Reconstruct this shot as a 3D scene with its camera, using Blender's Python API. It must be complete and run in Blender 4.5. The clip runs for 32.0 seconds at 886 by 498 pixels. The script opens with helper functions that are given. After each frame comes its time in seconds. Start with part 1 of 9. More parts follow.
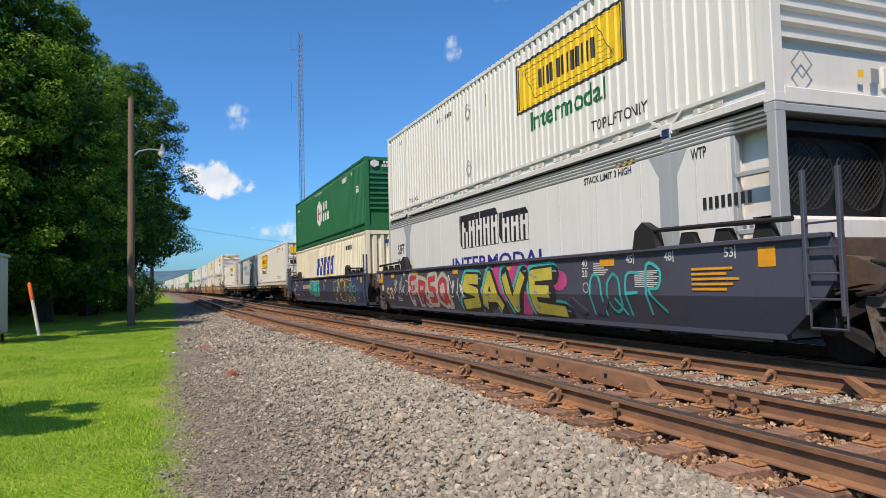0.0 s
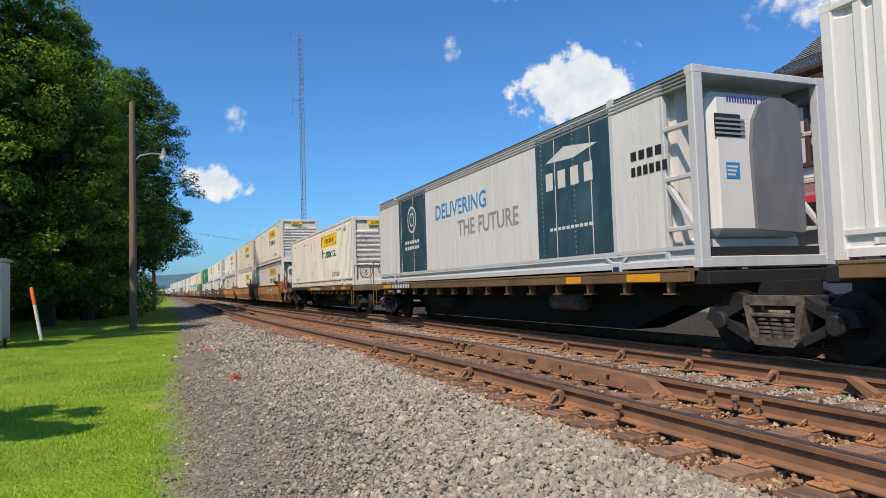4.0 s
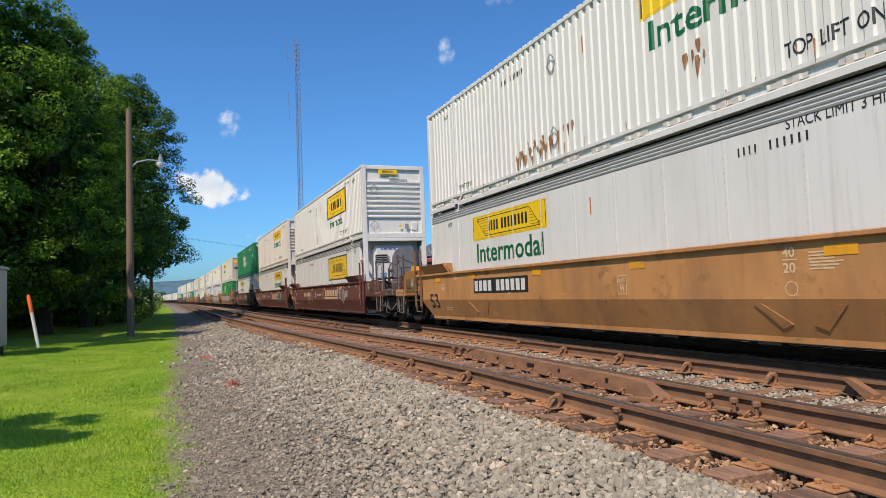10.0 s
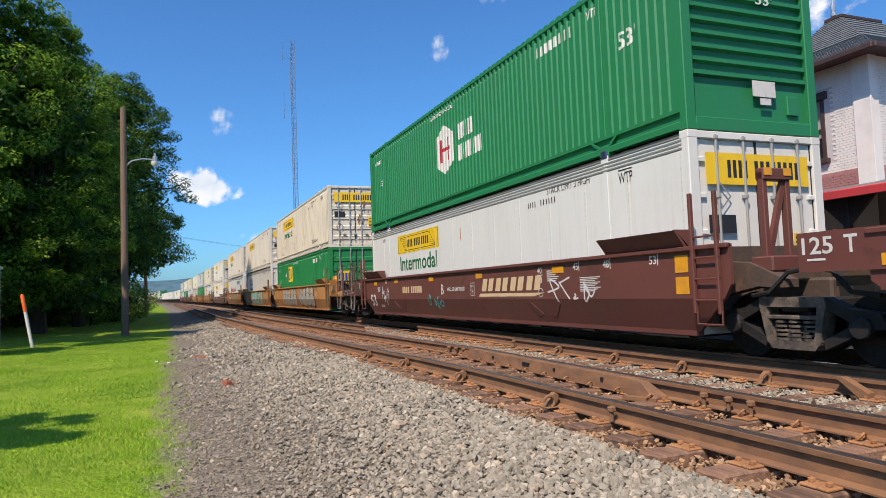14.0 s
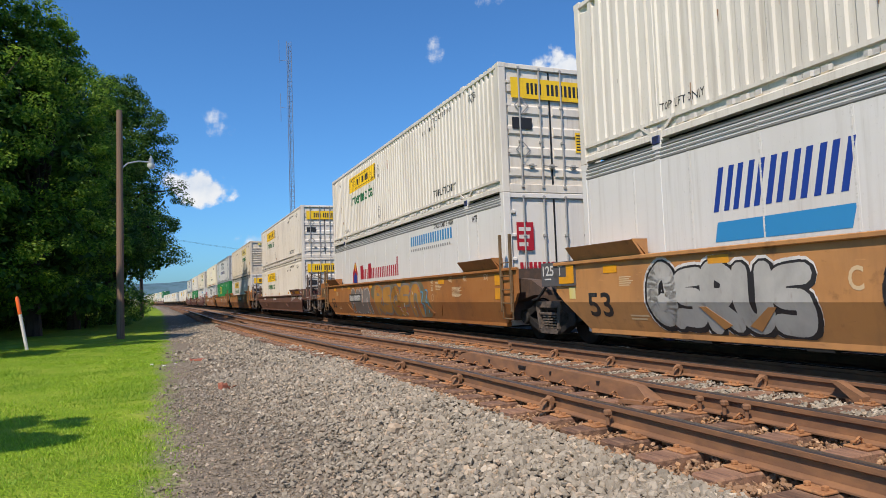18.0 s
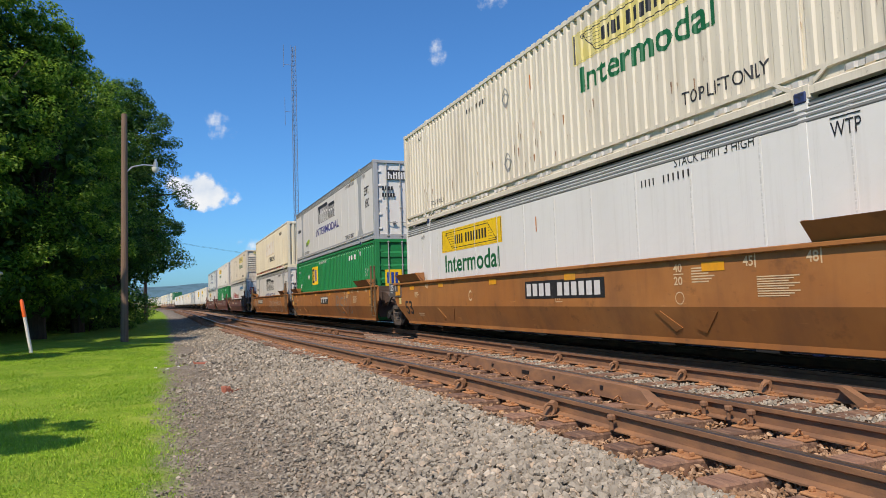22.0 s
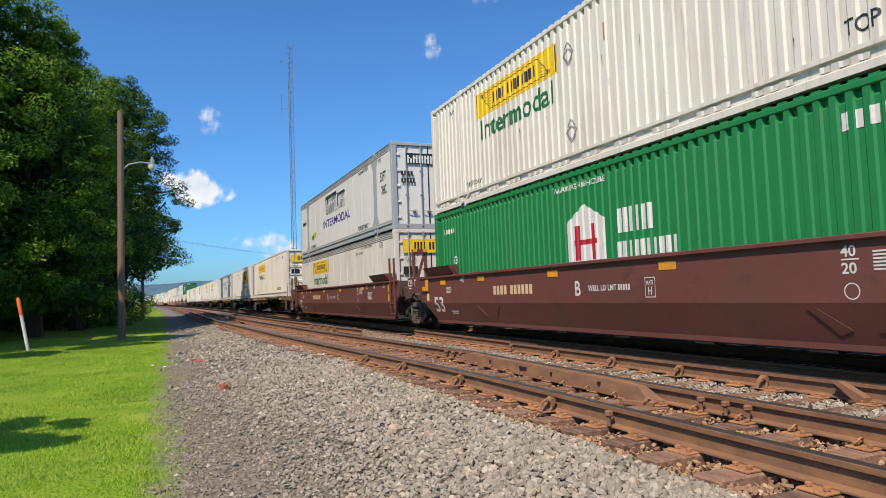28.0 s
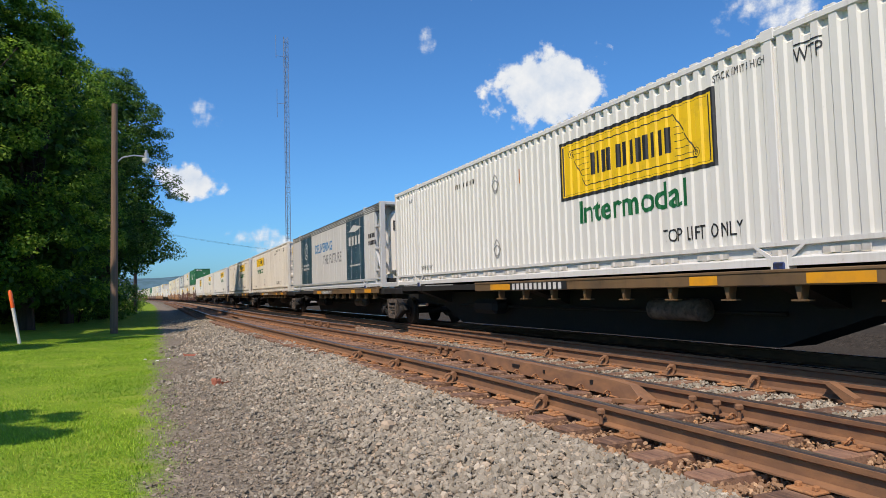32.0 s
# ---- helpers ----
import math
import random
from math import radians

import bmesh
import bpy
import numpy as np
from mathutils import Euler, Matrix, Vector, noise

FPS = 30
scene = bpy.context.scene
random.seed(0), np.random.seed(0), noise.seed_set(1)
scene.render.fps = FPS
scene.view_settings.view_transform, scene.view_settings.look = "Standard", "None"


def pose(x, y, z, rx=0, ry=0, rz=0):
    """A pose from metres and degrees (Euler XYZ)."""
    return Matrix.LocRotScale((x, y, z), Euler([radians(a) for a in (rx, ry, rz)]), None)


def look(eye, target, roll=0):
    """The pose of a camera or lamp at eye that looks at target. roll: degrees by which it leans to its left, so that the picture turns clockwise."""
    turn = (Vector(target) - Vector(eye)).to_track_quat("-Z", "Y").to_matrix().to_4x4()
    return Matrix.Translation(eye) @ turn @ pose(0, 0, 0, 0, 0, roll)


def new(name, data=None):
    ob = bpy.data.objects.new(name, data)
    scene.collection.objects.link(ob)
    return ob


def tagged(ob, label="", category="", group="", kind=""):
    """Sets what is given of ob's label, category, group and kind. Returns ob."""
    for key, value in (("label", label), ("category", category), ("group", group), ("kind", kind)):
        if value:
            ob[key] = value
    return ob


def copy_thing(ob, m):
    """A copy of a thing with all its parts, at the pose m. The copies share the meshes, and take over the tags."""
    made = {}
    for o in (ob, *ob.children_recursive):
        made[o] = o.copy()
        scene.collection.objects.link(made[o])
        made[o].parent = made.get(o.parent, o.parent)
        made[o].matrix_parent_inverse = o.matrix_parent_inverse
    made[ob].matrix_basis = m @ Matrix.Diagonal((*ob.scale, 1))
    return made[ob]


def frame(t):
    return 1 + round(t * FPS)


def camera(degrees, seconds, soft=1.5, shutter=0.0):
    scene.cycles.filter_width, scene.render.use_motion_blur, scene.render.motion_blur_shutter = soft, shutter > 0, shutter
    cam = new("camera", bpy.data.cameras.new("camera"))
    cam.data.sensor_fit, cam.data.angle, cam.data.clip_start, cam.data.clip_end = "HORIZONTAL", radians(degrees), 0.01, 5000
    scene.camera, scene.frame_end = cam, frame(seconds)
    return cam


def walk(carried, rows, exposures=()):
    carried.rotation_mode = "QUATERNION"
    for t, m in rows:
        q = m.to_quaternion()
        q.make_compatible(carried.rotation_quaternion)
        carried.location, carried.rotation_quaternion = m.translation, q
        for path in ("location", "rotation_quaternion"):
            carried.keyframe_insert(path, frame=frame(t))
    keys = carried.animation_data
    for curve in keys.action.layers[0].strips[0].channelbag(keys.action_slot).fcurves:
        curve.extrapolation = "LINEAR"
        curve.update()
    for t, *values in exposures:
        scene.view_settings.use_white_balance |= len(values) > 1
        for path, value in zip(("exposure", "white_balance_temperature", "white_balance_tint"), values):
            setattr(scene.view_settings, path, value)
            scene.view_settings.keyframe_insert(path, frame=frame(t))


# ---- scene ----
# ---- camera: held by hand at one spot beside the line ----
EYE = (0.0, 0.0, 1.06)          # rail tops lie at z = 0
cam = camera(66.75, 32.0, soft=0.6)


def aim(right, up, roll):
    """A pose at EYE that looks some degrees to the right of the track's direction (+y) and up."""
    a, b = radians(right), radians(up)
    way = (math.sin(a) * math.cos(b), math.cos(a) * math.cos(b), math.sin(b))
    return look(EYE, [e + w for e, w in zip(EYE, way)], roll)


walk(cam, [
    (0, aim(21.39, 2.90, -1.43)), (0.5, aim(21.28, 2.74, -1.44)), (1, aim(21.08, 2.73, -1.50)), (1.5, aim(20.97, 2.74, -1.46)),
    (2, aim(20.87, 2.81, -1.58)), (2.5, aim(20.84, 2.90, -1.66)), (3, aim(20.86, 3.00, -1.76)), (3.5, aim(21.09, 3.05, -1.76)),
    (5.5, aim(21.44, 3.22, -1.84)), (6, aim(21.38, 3.14, -1.83)), (6.5, aim(21.41, 3.15, -2.02)), (7, aim(21.48, 3.20, -1.93)),
    (7.5, aim(21.43, 3.19, -2.00)), (8, aim(21.53, 3.12, -2.09)), (8.5, aim(21.63, 3.00, -1.96)), (9, aim(21.62, 3.04, -2.01)),
    (9.5, aim(21.51, 3.26, -2.16)), (10, aim(21.48, 3.47, -2.20)), (10.5, aim(21.37, 3.56, -2.15)), (11, aim(21.18, 3.53, -1.94)),
    (11.5, aim(21.21, 3.20, -2.19)), (12, aim(21.17, 3.04, -2.00)), (12.5, aim(21.17, 3.07, -1.84)), (13, aim(21.47, 2.97, -1.61)),
    (13.5, aim(21.67, 3.22, -1.78)), (14, aim(21.87, 3.40, -2.20)), (14.5, aim(22.10, 3.44, -2.09)), (16.5, aim(22.27, 3.48, -1.81)),
    (17, aim(22.09, 3.59, -1.92)), (17.5, aim(22.14, 3.64, -1.95)), (18, aim(22.18, 3.66, -2.10)), (18.5, aim(22.30, 3.69, -2.26)),
    (19, aim(22.35, 3.74, -2.19)), (19.5, aim(22.25, 3.80, -2.11)), (20, aim(22.08, 3.96, -2.06)), (20.5, aim(22.03, 3.99, -2.01)),
    (21, aim(22.06, 4.03, -2.06)), (21.5, aim(22.04, 3.98, -1.99)), (22, aim(21.89, 4.01, -1.96)), (22.5, aim(21.85, 4.10, -1.90)),
    (23, aim(21.76, 4.11, -1.79)), (23.5, aim(21.87, 3.83, -1.94)), (24, aim(22.03, 3.77, -1.95)), (24.5, aim(22.07, 3.81, -2.00)),
    (25, aim(22.22, 3.84, -2.27)), (25.5, aim(22.24, 3.84, -2.15)), (27.5, aim(22.10, 3.75, -2.09)), (28, aim(22.11, 3.73, -2.13)),
    (28.5, aim(22.30, 3.73, -2.15)), (29, aim(22.30, 3.64, -1.93)), (29.5, aim(22.36, 3.62, -1.89)), (30, aim(22.45, 3.66, -1.94)),
    (30.5, aim(22.52, 3.76, -1.75)), (31, aim(22.67, 3.61, -1.66)), (31.5, aim(22.77, 3.60, -1.82)), (32, aim(22.58, 3.45, -1.54)),
], [(0, 0.17), (1.2, 0.17), (2, 0.28), (2.8, 0.17), (7, 0.09), (10, 0.14), (13, 0.20), (14, 0.26), (17, 0.17), (19, 0.09), (21, 0.14), (25, 0.14), (28, 0.22), (30, 0.22), (32, 0.08)])

# ---- world, sun ----
SUN_AZ, SUN_EL = 227.0, 52.0     # compass-like: degrees clockwise from +y, and above the horizon
world = bpy.data.worlds.new("world")
scene.world = world
world.use_nodes = True
wn = world.node_tree.nodes
wl = world.node_tree.links
sky = wn.new("ShaderNodeTexSky")
sky.sky_type = 'NISHITA'
sky.sun_disc = False
sky.sun_elevation = radians(SUN_EL)
sky.sun_rotation = radians(SUN_AZ)
sky.altitude = 200.0
sky.air_density = 1.0
sky.dust_density = 1.2
sky.ozone_density = 3.0
wn["Background"].inputs[1].default_value = 0.110
deep = wn.new("ShaderNodeMix")       # a clear, deep blue summer sky
deep.data_type, deep.blend_type = 'RGBA', 'MULTIPLY'
deep.inputs["Factor"].default_value = 1.0
wl.new(sky.outputs[0], deep.inputs["A"])
deep.inputs["B"].default_value = (0.50, 0.93, 1.33, 1)
wl.new(deep.outputs["Result"], wn["Background"].inputs[0])

sun = new("sun", bpy.data.lights.new("sun", 'SUN'))
sun.data.energy, sun.data.angle, sun.data.color = 5.0, radians(0.55), (1.0, 0.845, 0.68)
_a, _e = radians(SUN_AZ), radians(SUN_EL)
sun.matrix_basis = look((math.sin(_a) * math.cos(_e) * 90, math.cos(_a) * math.cos(_e) * 90, math.sin(_e) * 90), (0, 0, 0))

# ---- materials ----
MATS = {}


def material(name, base, rough=0.6, metal=0.0, spots=(), bump=0.0, bump_scale=40.0, vary=0.0, coords="Object", spec=0.5):
    """A procedural surface. spots: (colour, noise scale (x, y, z), low, high, strength) laid over one another; vary: brightness
    change from object to object; bump: height in metres of a fine relief."""
    m = bpy.data.materials.new(name)
    m.use_nodes = True
    n, l = m.node_tree.nodes, m.node_tree.links
    p = n["Principled BSDF"]
    p.inputs["Roughness"].default_value = rough
    p.inputs["Metallic"].default_value = metal
    p.inputs["Specular IOR Level"].default_value = spec
    tc = n.new("ShaderNodeTexCoord")
    col = None
    rgb = n.new("ShaderNodeRGB")
    rgb.outputs[0].default_value = (*base, 1)
    col = rgb.outputs[0]
    rnd = None
    if vary:
        oi = n.new("ShaderNodeObjectInfo")
        mr = n.new("ShaderNodeMapRange")
        mr.inputs[3].default_value, mr.inputs[4].default_value = 1 - vary, 1 + vary
        l.new(oi.outputs["Random"], mr.inputs[0])
        hs = n.new("ShaderNodeHueSaturation")
        l.new(mr.outputs[0], hs.inputs["Value"])
        l.new(col, hs.inputs["Color"])
        col = hs.outputs[0]
    for colour, scale, low, high, strength in spots:
        mp = n.new("ShaderNodeMapping")
        mp.inputs["Scale"].default_value = scale
        l.new(tc.outputs[coords], mp.inputs[0])
        t = n.new("ShaderNodeTexNoise")
        t.inputs["Scale"].default_value = 1.0
        t.inputs["Detail"].default_value = 5.0
        t.inputs["Roughness"].default_value = 0.6
        l.new(mp.outputs[0], t.inputs[0])
        mr = n.new("ShaderNodeMapRange")
        mr.inputs[1].default_value, mr.inputs[2].default_value = low, high
        mr.inputs[4].default_value = strength
        l.new(t.outputs["Fac"], mr.inputs[0])
        mx = n.new("ShaderNodeMix")
        mx.data_type = 'RGBA'
        l.new(mr.outputs[0], mx.inputs["Factor"])
        l.new(col, mx.inputs["A"])
        mx.inputs["B"].default_value = (*colour, 1)
        col = mx.outputs["Result"]
    l.new(col, p.inputs["Base Color"])
    if bump:
        t = n.new("ShaderNodeTexNoise")
        t.inputs["Scale"].default_value = bump_scale
        t.inputs["Detail"].default_value = 6.0
        l.new(tc.outputs[coords], t.inputs[0])
        b = n.new("ShaderNodeBump")
        b.inputs["Distance"].default_value = bump
        l.new(t.outputs["Fac"], b.inputs["Height"])
        l.new(b.outputs[0], p.inputs["Normal"])
    MATS[name] = m
    return m


def dirty(name, base, dirt=(0.30, 0.25, 0.19), much=0.5, rough=0.45, rust=0.25):
    """Painted container steel: streaks that run down, grime patches, specks and runs of rust."""
    return material(name, base, rough, 0.0, (
        (dirt, (0.9, 0.7, 0.30), 0.45, 0.80, 0.50 * much),
        (dirt, (5.0, 9.0, 0.40), 0.52, 0.80, 0.65 * much),
        ([0.55 * c for c in dirt], (9.0, 15.0, 0.55), 0.60, 0.78, 0.60 * much),
        ((0.10, 0.07, 0.05), (26, 26, 20), 0.64, 0.78, 0.6 * much),
        ((0.26, 0.10, 0.035), (6.0, 6.5, 0.9), 0.69, 0.76, min(1.0, 1.6 * rust)),
        ((0.22, 0.08, 0.03), (3.1, 3.1, 1.3), 0.68, 0.75, min(1.0, 1.8 * rust))), bump=0.004, bump_scale=4.0)


dirty("white_new", (0.665, 0.65, 0.61), much=0.22, rust=0.0)
dirty("white_worn", (0.68, 0.64, 0.57), much=0.75, rust=0.25)
dirty("white_aged", (0.65, 0.59, 0.48), much=0.8, rust=0.5)
dirty("white_cool", (0.65, 0.635, 0.61), much=0.42, rust=0.0)
dirty("reefer_white", (0.68, 0.665, 0.635), much=0.25, rust=0.0)
dirty("cream", (0.72, 0.66, 0.50), much=0.55, rust=0.3)
dirty("hub_green", (0.018, 0.190, 0.068), dirt=(0.05, 0.15, 0.075), much=0.5, rust=0.1)
dirty("deep_green", (0.018, 0.130, 0.045), dirt=(0.05, 0.12, 0.06), much=0.5, rust=0.1)
dirty("bright_green", (0.013, 0.185, 0.052), dirt=(0.05, 0.16, 0.06), much=0.5, rust=0.1)
dirty("grey_trim", (0.34, 0.36, 0.38), much=0.5, rust=0.1)
dirty("rail_grey", (0.21, 0.21, 0.205), much=0.6, rust=0.1)
dirty("rod_grey", (0.30, 0.295, 0.285), much=0.8, rough=0.4, rust=0.5)
dirty("galvanised", (0.50, 0.51, 0.52), much=0.5, rough=0.4, rust=0.1)


def carpaint(name, base, dirt, fade):
    """Weathered paint of the cars: faded fields, running dirt, scuffs and oil."""
    return material(name, base, 0.6, 0.0, (
        (fade, (0.5, 0.35, 0.9), 0.40, 0.70, 0.75),
        (dirt, (1.6, 1.1, 0.45), 0.46, 0.74, 0.70),
        (dirt, (7.0, 5.0, 0.5), 0.52, 0.80, 0.45),
        ([0.5 * c for c in dirt], (3.0, 2.2, 2.6), 0.60, 0.72, 0.60),
        ([min(1, 1.5 * c) for c in fade], (9.0, 1.6, 9.0), 0.66, 0.74, 0.45),
        ((0.05, 0.035, 0.025), (14, 5, 14), 0.64, 0.80, 0.55)), bump=0.006, bump_scale=3.0)


carpaint("car_yellow", (0.44, 0.205, 0.066), (0.21, 0.105, 0.05), (0.49, 0.25, 0.095))
carpaint("car_orange", (0.33, 0.125, 0.030), (0.16, 0.07, 0.03), (0.40, 0.18, 0.055))
carpaint("car_brown", (0.125, 0.038, 0.030), (0.09, 0.045, 0.03), (0.15, 0.055, 0.042))
carpaint("car_dark", (0.057, 0.062, 0.092), (0.060, 0.048, 0.042), (0.062, 0.066, 0.095))
carpaint("car_blue", (0.036, 0.048, 0.098), (0.052, 0.045, 0.044), (0.050, 0.068, 0.135))
carpaint("car_maroon", (0.145, 0.070, 0.052), (0.10, 0.055, 0.04), (0.17, 0.085, 0.065))
carpaint("sill_brown", (0.14, 0.085, 0.040), (0.06, 0.045, 0.03), (0.22, 0.13, 0.055))
carpaint("car_grey", (0.085, 0.082, 0.085), (0.06, 0.045, 0.035), (0.12, 0.115, 0.115))
# near-black: shade below the cars is in the colour; also black fittings
material("shade_black", (0.008, 0.0075, 0.007), 0.8, 0.0, (((0.022, 0.017, 0.014), (5, 5, 5), 0.5, 0.8, 0.6),), 0.004, 20)
material("deck_steel", (0.075, 0.050, 0.038), 0.7, 0.0, (((0.17, 0.095, 0.060), (5, 5, 5), 0.5, 0.8, 0.7), ((0.03, 0.025, 0.022), (12, 12, 12), 0.5, 0.75, 0.6)), 0.004, 25)
material("truck_steel", (0.070, 0.056, 0.046), 0.75, 0.0, (((0.22, 0.165, 0.125), (6, 6, 6), 0.42, 0.70, 0.8), ((0.02, 0.017, 0.015), (11, 11, 11), 0.52, 0.70, 0.8)), 0.004, 25)
material("worn_bar", (0.30, 0.26, 0.23), 0.45, 0.4, (((0.13, 0.07, 0.045), (9, 9, 9), 0.45, 0.65, 0.8),))
material("lock_blue", (0.020, 0.035, 0.12), 0.55, 0.0, (((0.02, 0.018, 0.018), (20, 20, 20), 0.45, 0.6, 0.8),))
# shaded copy of truck_steel, shade in the colour; also dark fan wire
material("shade_dark_steel", (0.009, 0.008, 0.0075), 0.75, 0.0, (((0.034, 0.025, 0.020), (7, 7, 7), 0.50, 0.72, 0.7),), 0.004, 25)
# wheels near-black: the shade they stand in is in the colour
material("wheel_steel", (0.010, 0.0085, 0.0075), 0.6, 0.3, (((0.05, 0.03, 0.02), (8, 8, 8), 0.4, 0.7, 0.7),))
material("rail_rust", (0.175, 0.088, 0.046), 0.85, 0.0, (((0.29, 0.14, 0.06), (3, 3, 9), 0.42, 0.7, 0.7), ((0.10, 0.055, 0.036), (11, 4, 11), 0.5, 0.75, 0.6)), 0.002, 60)
material("rail_head", (0.15, 0.12, 0.10), 0.34, 0.75, (((0.09, 0.055, 0.035), (30, 0.6, 9), 0.45, 0.7, 0.7),))
material("rail_shine", (0.52, 0.53, 0.55), 0.17, 1.0, (((0.20, 0.18, 0.17), (40, 0.8, 9), 0.55, 0.8, 0.5),))
material("tie_wood", (0.165, 0.088, 0.056), 0.92, 0.0, (((0.34, 0.20, 0.12), (14, 2.2, 14), 0.45, 0.7, 0.8), ((0.045, 0.028, 0.022), (40, 5, 40), 0.5, 0.72, 0.8)), 0.008, 26, vary=0.35)
material("plate_rust", (0.30, 0.135, 0.055), 0.9, 0.0, (((0.44, 0.22, 0.09), (9, 9, 9), 0.45, 0.7, 0.8), ((0.07, 0.035, 0.022), (17, 17, 17), 0.52, 0.72, 0.7)), 0.004, 50, vary=0.25)
material("black_paint", (0.012, 0.012, 0.013), 0.5)
material("black_mark", (0.018, 0.018, 0.020), 0.5, 0, (((0.12, 0.12, 0.12), (9, 9, 9), 0.58, 0.75, 0.5),))
material("yellow_mark", (0.78, 0.50, 0.012), 0.45, 0, (((0.35, 0.22, 0.03), (5, 5, 5), 0.52, 0.8, 0.5),))
material("yellow_faded", (0.62, 0.52, 0.16), 0.5, 0, (((0.6, 0.56, 0.42), (4, 4, 2), 0.45, 0.7, 0.7),))
material("green_mark", (0.006, 0.11, 0.035), 0.5, 0, (((0.35, 0.42, 0.36), (12, 12, 6), 0.62, 0.75, 0.5),))
material("blue_mark", (0.012, 0.045, 0.27), 0.5)
material("navy_mark", (0.03, 0.025, 0.21), 0.5)
material("sky_mark", (0.03, 0.23, 0.50), 0.5)
material("teal_panel", (0.025, 0.06, 0.085), 0.4, 0, (((0.06, 0.12, 0.16), (2, 2, 1), 0.45, 0.7, 0.8),))
material("red_mark", (0.36, 0.012, 0.025), 0.5)
material("ttx_red", (0.25, 0.035, 0.018), 0.6)
material("white_mark", (0.60, 0.58, 0.55), 0.5, 0, (((0.30, 0.27, 0.24), (8, 8, 5), 0.55, 0.8, 0.6),))
material("cream_mark", (0.60, 0.44, 0.26), 0.55, 0, (((0.25, 0.15, 0.10), (8, 8, 5), 0.55, 0.8, 0.6),))
material("amber_sticker", (0.70, 0.31, 0.015), 0.4, 0, (((0.40, 0.20, 0.05), (3, 3, 3), 0.45, 0.7, 0.7),))
material("grey_mark", (0.25, 0.25, 0.25), 0.5)
material("pale_grey", (0.53, 0.50, 0.46), 0.5, 0, (((0.34, 0.33, 0.31), (5, 5, 5), 0.45, 0.7, 0.7),))
material("seam_grey", (0.60, 0.585, 0.56), 0.6, 0, (((0.5, 0.48, 0.45), (9, 9, 16), 0.5, 0.6, 0.8),))
material("rust_run", (0.22, 0.10, 0.045), 0.85, 0, (((0.40, 0.24, 0.13), (14, 14, 6), 0.45, 0.65, 0.8), ((0.09, 0.04, 0.025), (30, 30, 12), 0.55, 0.7, 0.7)))
material("unit_grey", (0.13, 0.135, 0.145), 0.55, 0, (((0.20, 0.20, 0.20), (3, 3, 1.5), 0.45, 0.7, 0.6),))
material("lime_mark", (0.35, 0.55, 0.02), 0.5)
for nm, c in (("spray_silver", (0.42, 0.41, 0.38)), ("spray_white", (0.66, 0.64, 0.62)), ("spray_teal", (0.05, 0.42, 0.38)),
              ("spray_pink", (0.48, 0.06, 0.20)), ("spray_yellow", (0.50, 0.42, 0.06)), ("spray_red", (0.42, 0.045, 0.05)),
              ("spray_orange", (0.62, 0.20, 0.03)), ("spray_grey", (0.20, 0.17, 0.15)), ("spray_black", (0.022, 0.020, 0.022)),
              ("spray_blue", (0.10, 0.28, 0.42)), ("spray_dull", (0.40, 0.19, 0.035)), ("spray_moss", (0.16, 0.135, 0.075))):
    material(nm, c, 0.6, 0.0, (([x * 0.55 for x in c], (2.2, 2.2, 1.6), 0.42, 0.75, 0.7), ((0.16, 0.10, 0.06), (9, 9, 3), 0.60, 0.80, 0.5)))

